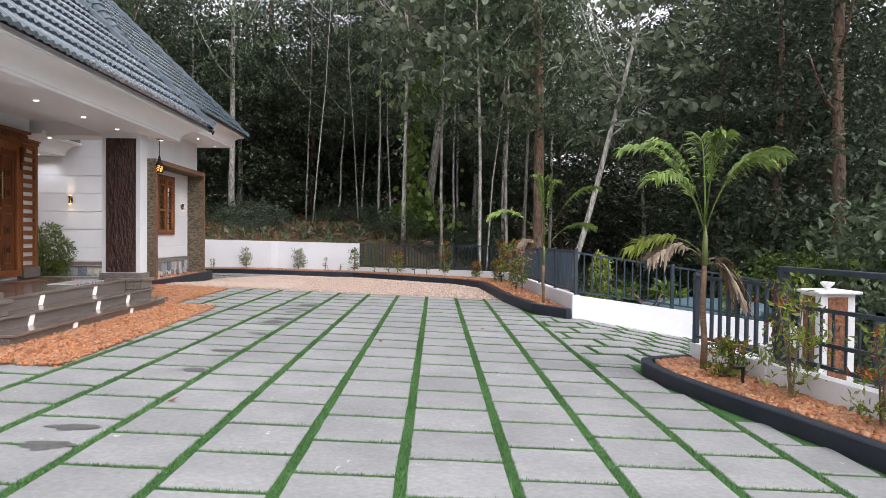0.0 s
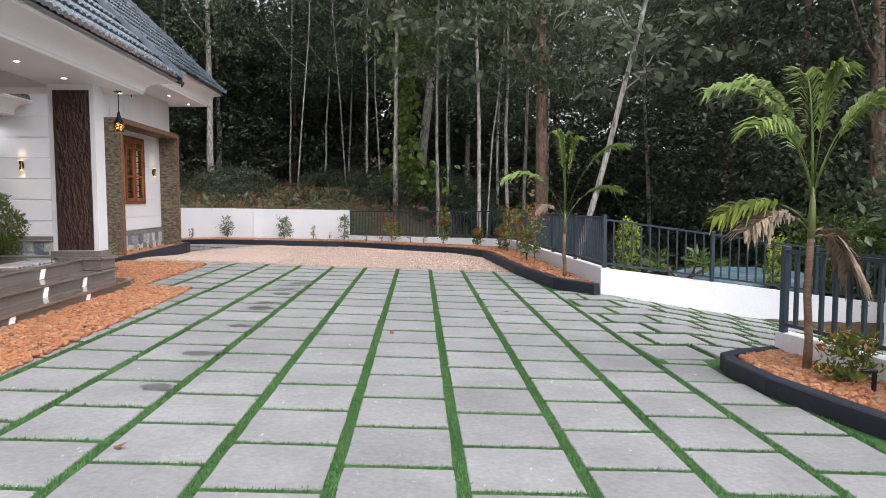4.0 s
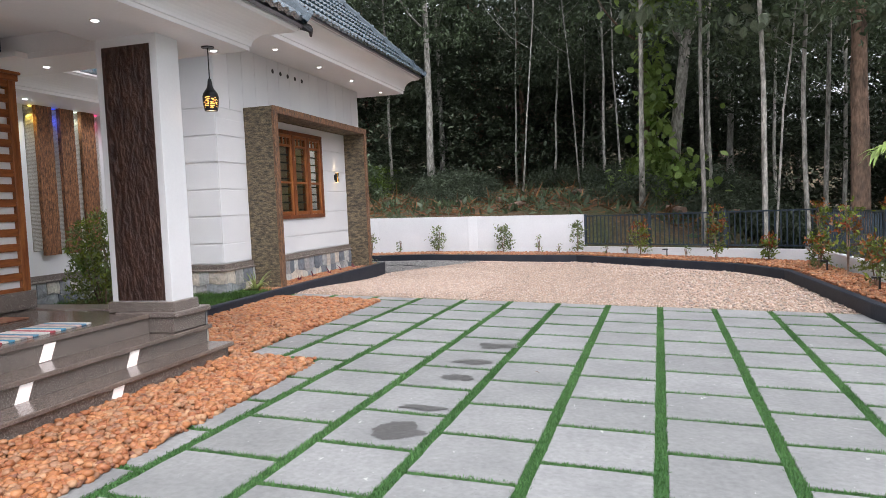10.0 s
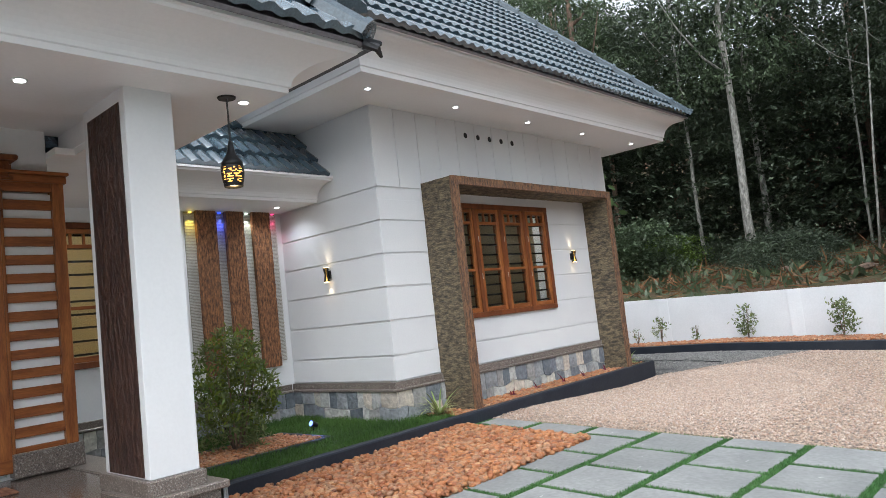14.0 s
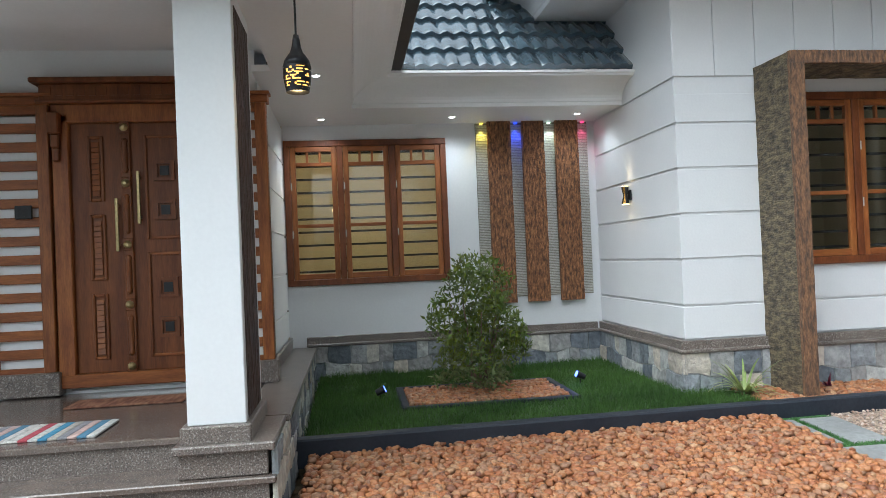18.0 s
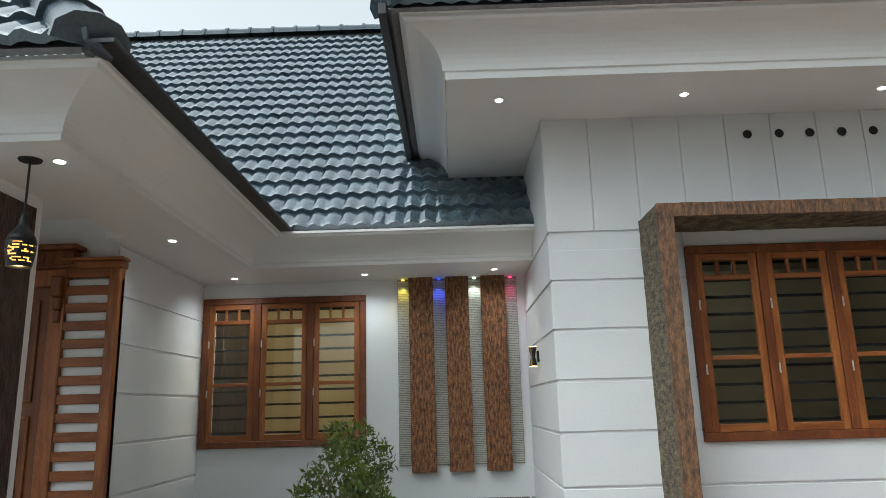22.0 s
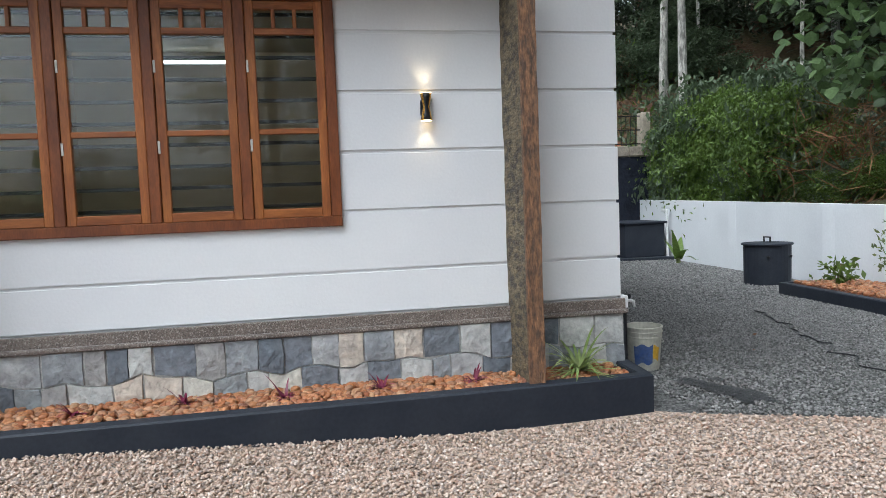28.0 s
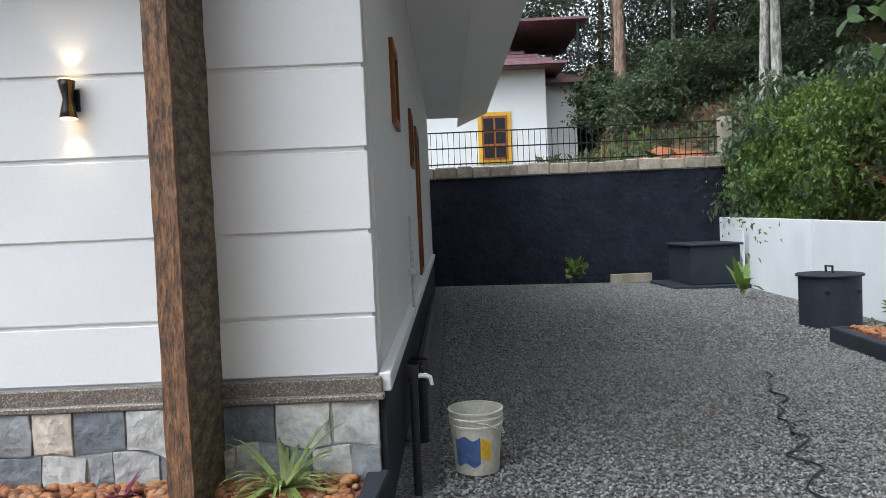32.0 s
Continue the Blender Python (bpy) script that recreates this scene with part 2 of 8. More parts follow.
M_SLATE = mat("dark_split_panel", (0.034, 0.014, 0.010), (0.060, 0.026, 0.015), 0.55, scale=4, bump=1.0, bscale=9, dist=0.06, grain=(2.5, 2.5, 1), fine=0.4)
M_BOARD = mat("rough_brown_board", (0.36, 0.155, 0.062), (0.090, 0.038, 0.019), 0.7, scale=19, bump=1.0, bscale=55, dist=0.02, grain=(2.4, 2.4, 0.7), fine=0.6)
M_LOUVRE = mat("grey_metal_slat", (0.58, 0.56, 0.51), (0.50, 0.48, 0.44), 0.5, 0.0, scale=6, bump=0.05, bscale=60)
M_PAVER = flecks(flecks(mat("grey_paving_stone", (0.262, 0.264, 0.262), (0.205, 0.208, 0.208), 0.62, scale=2.2, bump=0.45, bscale=28, dist=0.006, rand=0.09, fine=0.16), (0.42, 0.42, 0.41), 6.0, 0.66, 0.78, (1, 1.8, 1)), (0.14, 0.14, 0.135), 3.1, 0.66, 0.80)
flecks(flecks(M_PAVER, (0.50, 0.50, 0.48), 17.0, 0.665, 0.70, (1, 0.35, 1)), (0.175, 0.175, 0.17), 55.0, 0.62, 0.70)
flecks(M_PAVER, (0.55, 0.55, 0.54), 24, 0.70, 0.76, (1, 2.2, 1))
M_TURF = mat("artificial_turf", (0.036, 0.125, 0.022), (0.022, 0.085, 0.016), 0.8, scale=14, bump=0.9, bscale=160, fine=0.45)
M_BLADE = leafy("turf_blades", (0.105, 0.225, 0.072), (0.066, 0.160, 0.048), 0.6, 0.25)
M_LAWN = leafy("lawn_blades", (0.085, 0.165, 0.034), (0.048, 0.105, 0.022), 0.6, 0.35)
M_SOIL = mat("lawn_soil", (0.045, 0.085, 0.022), (0.036, 0.060, 0.018), 0.95, scale=6, bump=0.6, bscale=50)
M_PEBBLE = two_tone(mat("orange_pebble", (0.92, 0.90, 0.88), (0.74, 0.70, 0.68), 0.5, scale=12, bump=0.2, bscale=70, fine=0.12), [(0.42, 0.165, 0.064), (0.32, 0.110, 0.046), (0.50, 0.235, 0.100), (0.38, 0.140, 0.056), (0.52, 0.31, 0.17), (0.21, 0.080, 0.044), (0.47, 0.190, 0.070), (0.35, 0.19, 0.11)], "island")
M_PEBBLEBED = cells(mat("pebble_bed", (0.14, 0.052, 0.026), (0.07, 0.028, 0.016), 0.9, scale=22, bump=1.0, bscale=38, dist=0.03, fine=0.4), 26, 0.6, 1.6)
M_PINK = two_tone(mat("pink_gravel", (1, 1, 1), (0.86, 0.84, 0.82), 0.7, scale=10, bump=0.2, bscale=80, fine=0.12), [(0.50, 0.365, 0.285), (0.58, 0.465, 0.38), (0.41, 0.26, 0.19), (0.66, 0.57, 0.50), (0.46, 0.335, 0.265), (0.33, 0.27, 0.235)], "island")
M_PINKBED = cells(mat("pink_gravel_bed", (0.44, 0.34, 0.27), (0.29, 0.21, 0.165), 0.9, scale=60, bump=0.6, bscale=110, dist=0.008, fine=0.5), 62, 0.55, 1.5)
M_GREYST = two_tone(mat("grey_gravel", (1, 1, 1), (0.85, 0.85, 0.86), 0.7, scale=10, bump=0.2, bscale=80, fine=0.15), [(0.13, 0.126, 0.122), (0.22, 0.214, 0.206), (0.07, 0.068, 0.067), (0.36, 0.35, 0.335), (0.10, 0.097, 0.094), (0.28, 0.27, 0.26)], "island")
M_GREYBED = cells(mat("grey_gravel_bed", (0.105, 0.103, 0.100), (0.055, 0.054, 0.053), 0.9, scale=60, bump=0.6, bscale=110, dist=0.008, fine=0.6), 62, 0.4, 1.9)
M_EARTH = mat("forest_earth", (0.10, 0.052, 0.028), (0.035, 0.050, 0.016), 0.95, scale=0.55, bump=0.8, bscale=8, dist=0.1, fine=0.4)
M_TRUNK = mat("pale_bark", (0.50, 0.475, 0.43), (0.19, 0.18, 0.16), 0.85, scale=5.5, bump=0.8, bscale=14, dist=0.04, grain=(2, 2, 0.7), fine=0.35, rand=0.35)
M_TRUNKD = mat("brown_bark", (0.27, 0.175, 0.125), (0.12, 0.085, 0.065), 0.9, scale=4.5, bump=0.9, bscale=12, dist=0.05, grain=(2, 2, 0.6), fine=0.4, rand=0.3)
M_LEAF = leafy("forest_leaf", (0.120, 0.160, 0.088), (0.070, 0.100, 0.054), 0.45, 0.4)
M_LEAFD = leafy("dark_forest_leaf", (0.082, 0.106, 0.063), (0.048, 0.066, 0.041), 0.5, 0.3)
M_LEAFG = leafy("broad_grey_leaf", (0.195, 0.225, 0.150), (0.120, 0.150, 0.095), 0.4, 0.4)
M_LEAFB = leafy("bright_leaf", (0.145, 0.215, 0.042), (0.080, 0.130, 0.030), 0.45, 0.4)
M_LEAFY = leafy("yellow_green_leaf", (0.19, 0.23, 0.028), (0.11, 0.155, 0.024), 0.45, 0.35)
M_LEAFR = leafy("red_new_leaf", (0.30, 0.060, 0.022), (0.22, 0.105, 0.022), 0.4, 0.3)
M_BUSH = leafy("grey_green_leaf", (0.190, 0.225, 0.085), (0.120, 0.155, 0.060), 0.42, 0.4)
M_PALM = leafy("palm_leaf", (0.240, 0.330, 0.085), (0.160, 0.240, 0.060), 0.4, 0.35)
M_DRY = leafy("dry_frond", (0.28, 0.22, 0.16), (0.19, 0.145, 0.10), 0.8, 0.2)
M_MAGENTA = leafy("magenta_leaf", (0.23, 0.022, 0.065), (0.12, 0.016, 0.042), 0.4, 0.25)
M_TEAKLEAF = leafy("teak_leaf", (0.135, 0.205, 0.080), (0.085, 0.135, 0.052), 0.45, 0.4)
M_GOLDEN = leafy("golden_conifer_leaf", (0.40, 0.43, 0.06), (0.22, 0.30, 0.05), 0.45, 0.35)
M_STRIPE = leafy("variegated_leaf", (0.46, 0.48, 0.20), (0.20, 0.30, 0.08), 0.4, 0.3)
M_PALMTRUNK = mat("palm_trunk", (0.20, 0.125, 0.075), (0.12, 0.075, 0.05), 0.85, scale=5, bump=0.6, bscale=30, grain=(1, 1, 3), fine=0.3)
M_STALK = mat("green_stalk", (0.16, 0.20, 0.06), (0.12, 0.14, 0.05), 0.5, scale=6, bump=0.1)
M_BLACK = mat("black_metal", (0.012, 0.012, 0.014), (0.02, 0.02, 0.022), 0.4, 0.3, bump=0.03)
M_BLACKPIPE = mat("black_pipe", (0.010, 0.011, 0.014), (0.018, 0.018, 0.022), 0.4, bump=0.05)
M_GOLD = mat("gold_metal", (0.75, 0.42, 0.10), (0.65, 0.36, 0.08), 0.25, 1.0, bump=0.02)
M_NICHE = mat("beige_niche_back", (0.26, 0.24, 0.19), (0.21, 0.19, 0.15), 0.6, scale=5, bump=0.05)
M_BRASS = mat("brass_handle", (0.48, 0.38, 0.19), (0.40, 0.31, 0.16), 0.3, 1.0, bump=0.03)
M_GRILL = mat("dark_grill_bar", (0.016, 0.015, 0.015), (0.024, 0.022, 0.021), 0.5, 0.4, bump=0.03)
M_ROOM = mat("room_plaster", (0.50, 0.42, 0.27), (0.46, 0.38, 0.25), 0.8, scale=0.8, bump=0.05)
# darker plaster copy: dimness of the wing room is put into the colour
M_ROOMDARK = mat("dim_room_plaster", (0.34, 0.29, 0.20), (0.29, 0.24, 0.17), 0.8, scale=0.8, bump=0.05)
M_PLASTIC = mat("worn_white_plastic", (0.62, 0.60, 0.52), (0.45, 0.43, 0.37), 0.5, scale=9, bump=0.1, bscale=50, fine=0.12)
M_BLUE = mat("blue_label", (0.045, 0.095, 0.28), (0.10, 0.14, 0.27), 0.5, scale=16, bump=0.02, fine=0.2)
M_YELLOW = mat("yellow_paint", (0.72, 0.42, 0.03), (0.62, 0.36, 0.03), 0.5, scale=5, bump=0.03)
M_PVC = mat("white_pvc", (0.75, 0.75, 0.74), None, 0.4, bump=0.02)
M_REDTILE = mat("maroon_roof_tile", (0.24, 0.125, 0.145), (0.16, 0.085, 0.10), 0.6, scale=4, bump=0.3, bscale=25, rand=0.2, island=0.2)
M_CONCRETE = mat("weathered_concrete", (0.36, 0.31, 0.24), (0.22, 0.19, 0.15), 0.85, scale=3, bump=0.5, bscale=25, fine=0.25)
M_COPE = mat("beige_coping_stone", (0.36, 0.31, 0.25), (0.24, 0.20, 0.16), 0.85, scale=5, bump=0.6, bscale=25, fine=0.25, rand=0.25)
M_TARP = mat("blue_tarpaulin", (0.11, 0.185, 0.215), (0.07, 0.125, 0.15), 0.45, scale=2.5, bump=0.7, bscale=6, dist=0.08, fine=0.15)
M_RUG = mat("brown_mat_cloth", (0.16, 0.055, 0.032), (0.34, 0.17, 0.10), 0.9, scale=9, bump=0.4, bscale=120, grain=(1, 4, 1))
M_CLADSTONE = mat("laterite_cladding", (0.27, 0.11, 0.055), (0.13, 0.06, 0.035), 0.85, scale=14, bump=0.9, bscale=20, dist=0.03, fine=0.4)
M_WET = mat("wet_paving_stone", (0.115, 0.113, 0.110), (0.085, 0.083, 0.081), 0.4, scale=2, bump=0.2, bscale=30)
M_GREYWET = mat("wet_gravel", (0.02, 0.02, 0.022), (0.045, 0.045, 0.047), 0.4, scale=20, bump=1.0, bscale=45, dist=0.03)
M_DRYGRASS = leafy("fallen_straw", (0.23, 0.125, 0.055), (0.13, 0.062, 0.032), 0.9, 0.1)
M_GLASS = glass("window_glass")
M_LED = glow("downlight_glow", (1.0, 0.96, 0.92), 4)
M_WARM = glow("warm_lamp_glow", (1.0, 0.68, 0.32), 3)
M_STEPSTRIP = glow("step_strip_glow", (1.0, 0.90, 0.86), 0.18)
M_BLUELED = glow("blue_led_glow", (0.10, 0.16, 1.0), 3.0)
M_TUBE = glow("tube_glow", (0.95, 1.0, 1.0), 3)


# ---- tools ----
def thing(name, place=(0, 0, 0), label="", category="", group="", kind="", turn=0.0):
    ob = new(name)
    ob.empty_display_size = 0.1
    ob.matrix_basis = pose(*place, 0, 0, turn)
    return tagged(ob, label, category, group, kind)


def part(name, bm, material, parent=None, label="", smooth=False):
    me = bpy.data.meshes.new(name)
    bm.to_mesh(me)
    bm.free()
    return link(name, me, material, parent, label, smooth)


def link(name, me, material, parent=None, label="", smooth=False):
    if material and not me.materials:
        me.materials.append(material)
    if smooth:
        me.polygons.foreach_set("use_smooth", [True] * len(me.polygons))
    ob = new(name, me)
    if parent is not None:
        ob.parent = parent
    if label:
        ob["label"] = label
    return ob


def arrays(name, verts, faces, material, parent=None, label="", smooth=False):
    me = bpy.data.meshes.new(name)
    verts = np.asarray(verts, dtype=float).reshape(-1, 3)
    faces = np.asarray(faces, dtype=int)
    me.vertices.add(len(verts))
    me.vertices.foreach_set("co", verts.ravel())
    n, k = faces.shape
    me.loops.add(n * k)
    me.loops.foreach_set("vertex_index", faces.ravel())
    me.polygons.add(n)
    me.polygons.foreach_set("loop_start", np.arange(0, n * k, k))
    me.polygons.foreach_set("loop_total", np.full(n, k))
    me.update(calc_edges=True)
    return link(name, me, material, parent, label, smooth)


def box(bm, x0, y0, z0, x1, y1, z1, bevel=0.0):
    geom = bmesh.ops.create_cube(bm, size=1.0, matrix=Matrix.Translation(((x0 + x1) / 2, (y0 + y1) / 2, (z0 + z1) / 2)) @ Matrix.Diagonal((abs(x1 - x0), abs(y1 - y0), abs(z1 - z0), 1)))
    if bevel:
        es = {e for v in geom["verts"] for e in v.link_edges}
        bmesh.ops.bevel(bm, geom=list(es), offset=bevel, segments=1, profile=0.5, affect="EDGES")
    return bm


def boxed(x0, y0, z0, x1, y1, z1, bevel=0.0):
    return box(bmesh.new(), x0, y0, z0, x1, y1, z1, bevel)


def lathe(profile, n=16, bm=None, at=(0, 0, 0)):
    """A turned solid from (radius, height) pairs."""
    bm = bm or bmesh.new()
    rings = []
    for r, z in profile:
        rings.append([bm.verts.new((at[0] + r * math.cos(2 * math.pi * i / n), at[1] + r * math.sin(2 * math.pi * i / n), at[2] + z)) for i in range(n)])
    for a, b in zip(rings, rings[1:]):
        for i in range(n):
            bm.faces.new((a[i], a[(i + 1) % n], b[(i + 1) % n], b[i]))
    bm.faces.new(list(reversed(rings[0])))
    bm.faces.new(rings[-1])
    return bm


def tube(points, radii, n=8, bm=None):
    """A tapered limb along points."""
    bm = bm or bmesh.new()
    pts = [Vector(p) for p in points]
    rings = []
    for i, p in enumerate(pts):
        d = (pts[min(i + 1, len(pts) - 1)] - pts[max(i - 1, 0)]).normalized()
        u = d.orthogonal().normalized()
        w = d.cross(u)
        r = radii[i] if hasattr(radii, "__len__") else radii
        rings.append([bm.verts.new(p + r * (math.cos(2 * math.pi * k / n) * u + math.sin(2 * math.pi * k / n) * w)) for k in range(n)])
    for a, b in zip(rings, rings[1:]):
        s = min(range(n), key=lambda k: sum((a[i].co - b[(i + k) % n].co).length for i in range(n)))
        for i in range(n):
            bm.faces.new((a[i], a[(i + 1) % n], b[(i + 1 + s) % n], b[(i + s) % n]))
    bm.faces.new(list(reversed(rings[0])))
    bm.faces.new(rings[-1])
    return bm


def prism(poly, z0, z1, bm=None):
    """An upright prism over a plan polygon; z0 and z1 may be functions of (x, y)."""
    bm = bm or bmesh.new()
    f0 = z0 if callable(z0) else (lambda x, y: z0)
    f1 = z1 if callable(z1) else (lambda x, y: z1)
    lo = [bm.verts.new((x, y, f0(x, y))) for x, y in poly]
    hi = [bm.verts.new((x, y, f1(x, y))) for x, y in poly]
    n = len(poly)
    for i in range(n):
        bm.faces.new((lo[i], lo[(i + 1) % n], hi[(i + 1) % n], hi[i]))
    bm.faces.new(hi)
    bm.faces.new(list(reversed(lo)))
    bmesh.ops.recalc_face_normals(bm, faces=bm.faces)
    return bm


def smooth01(v, a, b):
    v = min(1.0, max(0.0, (v - a) / (b - a)))
    return v * v * (3 - 2 * v)


def inside(x, y, poly):
    hit = False
    for (x0, y0), (x1, y1) in zip(poly, poly[1:] + poly[:1]):
        if (y0 > y) != (y1 > y) and x < (x1 - x0) * (y - y0) / (y1 - y0) + x0:
            hit = not hit
    return hit


def near_seg(x, y, a, b):
    ax, ay, bx, by = *a, *b
    t = max(0, min(1, ((x - ax) * (bx - ax) + (y - ay) * (by - ay)) / ((bx - ax) ** 2 + (by - ay) ** 2)))
    return math.hypot(x - ax - t * (bx - ax), y - ay - t * (by - ay))


# ---- the lie of the land ----
WALL_N = [(4.28, 10.25), (-14.2, 12.45)]
FENCE_TURN, FENCE_POST = (9.15, 6.8), (9.22, -2.42)
LOT = [(-14.2, -22), (11.5, -22), (10.0, -10.5), (10.0, -6.6), (15.0, -6.6), (15.0, -2.15), FENCE_POST, FENCE_TURN, *WALL_N]


def yard(x, y):
    """Height of the finished ground inside the walls."""
    p = 0.02 - 0.04 * x - 0.13 * max(0, x - 9.3)
    q = -0.15 - 0.02 * max(x, 0) - 0.012 * max(-x, 0) - 0.02 * min(10, max(0, y - 5.4))
    s = smooth01(y, 0.8, 4.5)
    return p * (1 - s) + q * s


def land(x, y):
    """Height of the open ground all round."""
    if inside(x, y, LOT):
        return yard(x, y) - 0.12
    d = min(near_seg(x, y, a, b) for a, b in zip(LOT, LOT[1:] + LOT[:1]))
    north = y - (10.25 - 0.119 * (x - 4.28))
    up = 0.75 + 0.085 * max(0, north) + 0.25 * noise.noise((x * 0.25, y * 0.25, 0))
    east = -1.5 + 0.02 * max(0, y) + 0.2 * noise.noise((x * 0.2, y * 0.2, 3))
    e = smooth01(x - 0.25 * y, 2.0, 7.5)
    z = up * (1 - e) + east * e
    w = smooth01(-x, 13.9, 16.0)
    z = z * (1 - w) + (2.5 + 0.05 * max(0, -x - 16) + 0.22 * max(0, y - 12.5) * smooth01(-x, 16, 20) + 0.12 * max(0, -x - 27) + 4.2 * smooth01(-x, 16.5, 27) * smooth01(y - 0.15 * (-x - 16), 9.6, 12.2)) * w
    s = smooth01(d, 0.5, 1.6)
    return (yard(max(-14, min(10, x)), min(y, 11)) - 0.12) * (1 - s) + z * s


# ---- ground ----
def axis(lo, hi, step, far):
    a = list(np.arange(lo, hi + 1e-6, step))
    s, v = step * 1.6, hi
    while v < far:
        v += s
        s *= 1.35
        a.append(v)
    s, v = step * 1.6, lo
    while v > -far:
        v -= s
        s *= 1.35
        a.insert(0, v)
    return a


gx, gy = axis(-20, 22, 0.5, 900), axis(-22, 34, 0.5, 900)
verts = [(x, y, land(x, y)) for y in gy for x in gx]
nx = len(gx)
quads = [(j * nx + i, j * nx + i + 1, (j + 1) * nx + i + 1, (j + 1) * nx + i) for j in range(len(gy) - 1) for i in range(nx - 1)]
ground = tagged(arrays("ground", verts, quads, M_EARTH, smooth=True), "brown forest earth with litter and low green growth", "ground", kind="structure")


def sheet(name, poly, height, material, step=0.4, label="", category="ground", kind="structure"):
    """A ground covering over a plan polygon, following the ground."""
    bm = bmesh.new()
    face = bm.faces.new([bm.verts.new((x, y, 0)) for x, y in poly])
    xs, ys = [p[0] for p in poly], [p[1] for p in poly]
    for ax, lo, hi in ((0, min(xs), max(xs)), (1, min(ys), max(ys))):
        for v in np.arange(lo + step, hi, step):
            co, no = [0, 0, 0], [0, 0, 0]
            co[ax], no[ax] = v, 1
            bmesh.ops.bisect_plane(bm, geom=bm.verts[:] + bm.edges[:] + bm.faces[:], plane_co=co, plane_no=no)
    for v in bm.verts:
        v.co.z = height(v.co.x, v.co.y)
    bmesh.ops.recalc_face_normals(bm, faces=bm.faces)
    if sum(f.normal.z for f in bm.faces) < 0:
        bmesh.ops.reverse_faces(bm, faces=bm.faces)
    return tagged(part(name, bm, material, smooth=True), label, category, kind=kind)


PAVE_END = 0.78
KERB_N = [(9.14, -2.47), (8.64, -1.75), (8.35, 0.5), (8.20, 4.7), (7.55, 6.1), (4.2, 8.95), (1.0, 9.25), (-4.6, 9.95)]
paving = sheet("paving_bed", [(0.3, -18), (9.6, -18), (9.6, -7.0), (14.9, -6.6), (14.9, -1.85), (9.2, -2.2), (8.5, PAVE_END), (0.5, PAVE_END), (0.6, 0.3), (2.15, 0.2), (2.15, -7.75), (1.7, -7.78), (1.7, -8.5), (0.3, -8.5)], lambda x, y: yard(x, y) - 0.009, M_TURF, 0.6, "green artificial turf laid between the grey paving stones", "turf")
pink = sheet("gravel_pink", [(0.3, PAVE_END), (8.55, PAVE_END), *KERB_N[3:6], (1.75, 9.25), (0.55, 5.5), (0.35, 5.3)], lambda x, y: yard(x, y) - 0.012, M_PINKBED, 0.4, "pale pink gravel spread between the paving and the planters", "gravel")
grey = sheet("gravel_grey", [(1.75, 9.25), (1.0, 9.3), (-4.68, 9.95), (-4.68, 11.28), (-14.1, 12.42), (-14.1, 4.8), (0.4, 5.2), (0.55, 5.5)], lambda x, y: yard(x, y) - 0.012, M_GREYBED, 0.6, "dark grey gravel in the side yard", "gravel")
PEB_A = [(0.55, -3.1), (2.15, -3.1), (2.2, -7.75), (1.7, -7.78), (1.7, -8.55), (2.95, -8.55), (2.92, -3.17), (2.2, -3.15), (2.17, 0.35), (0.6, 0.35)]
pebbles = sheet("pebble_strip", PEB_A, lambda x, y: yard(x, y) - 0.012, M_PEBBLEBED, 0.5, "bed of orange river pebbles beside the steps", "pebbles")
lawn_soil = sheet("lawn_bed", [(-1.9, -3.12), (0.70, -3.12), (0.56, 0.35), (0.03, 0.35), (0.0, 0.02), (-1.9, 0.02)], lambda x, y: 0.085 + 0.02 * noise.noise((x * 2, y * 2, 1)), M_SOIL, 0.35, "green lawn in the recess of the house front", "lawn")

# ---- kerbs ----


def kerb(name, line, width, top, base, material, label):
    bm = bmesh.new()
    n = len(line)
    pts = [Vector((*p, 0)) for p in line]
    left, right = [], []
    for i, p in enumerate(pts):
        d = (pts[min(i + 1, n - 1)] - pts[max(i - 1, 0)]).normalized()
        s = Vector((-d.y, d.x, 0)) * width / 2
        left.append(p + s)
        right.append(p - s)
    rows = []
    for a, b, p in zip(left, right, line):
        t, z = top(*p), base(*p)
        c = (b - a) * 0.08
        rows.append([bm.verts.new(v) for v in ((a.x, a.y, z), (a.x, a.y, t - 0.012), (a.x + c.x, a.y + c.y, t), (b.x - c.x, b.y - c.y, t), (b.x, b.y, t - 0.012), (b.x, b.y, z))])
    for r, q in zip(rows, rows[1:]):
        for k in range(5):
            bm.faces.new((r[k], r[k + 1], q[k + 1], q[k]))
    bm.faces.new(rows[0])
    bm.faces.new(rows[-1])
    bmesh.ops.recalc_face_normals(bm, faces=bm.faces)
    return tagged(part(name, bm, material), label, "kerb", kind="structure")


def lerp_line(line, step=0.4):
    out = []
    for (x0, y0), (x1, y1) in zip(line, line[1:]):
        k = max(1, int(math.hypot(x1 - x0, y1 - y0) / step))
        out += [(x0 + (x1 - x0) * i / k, y0 + (y1 - y0) * i / k) for i in range(k)]
    return out + [line[-1]]


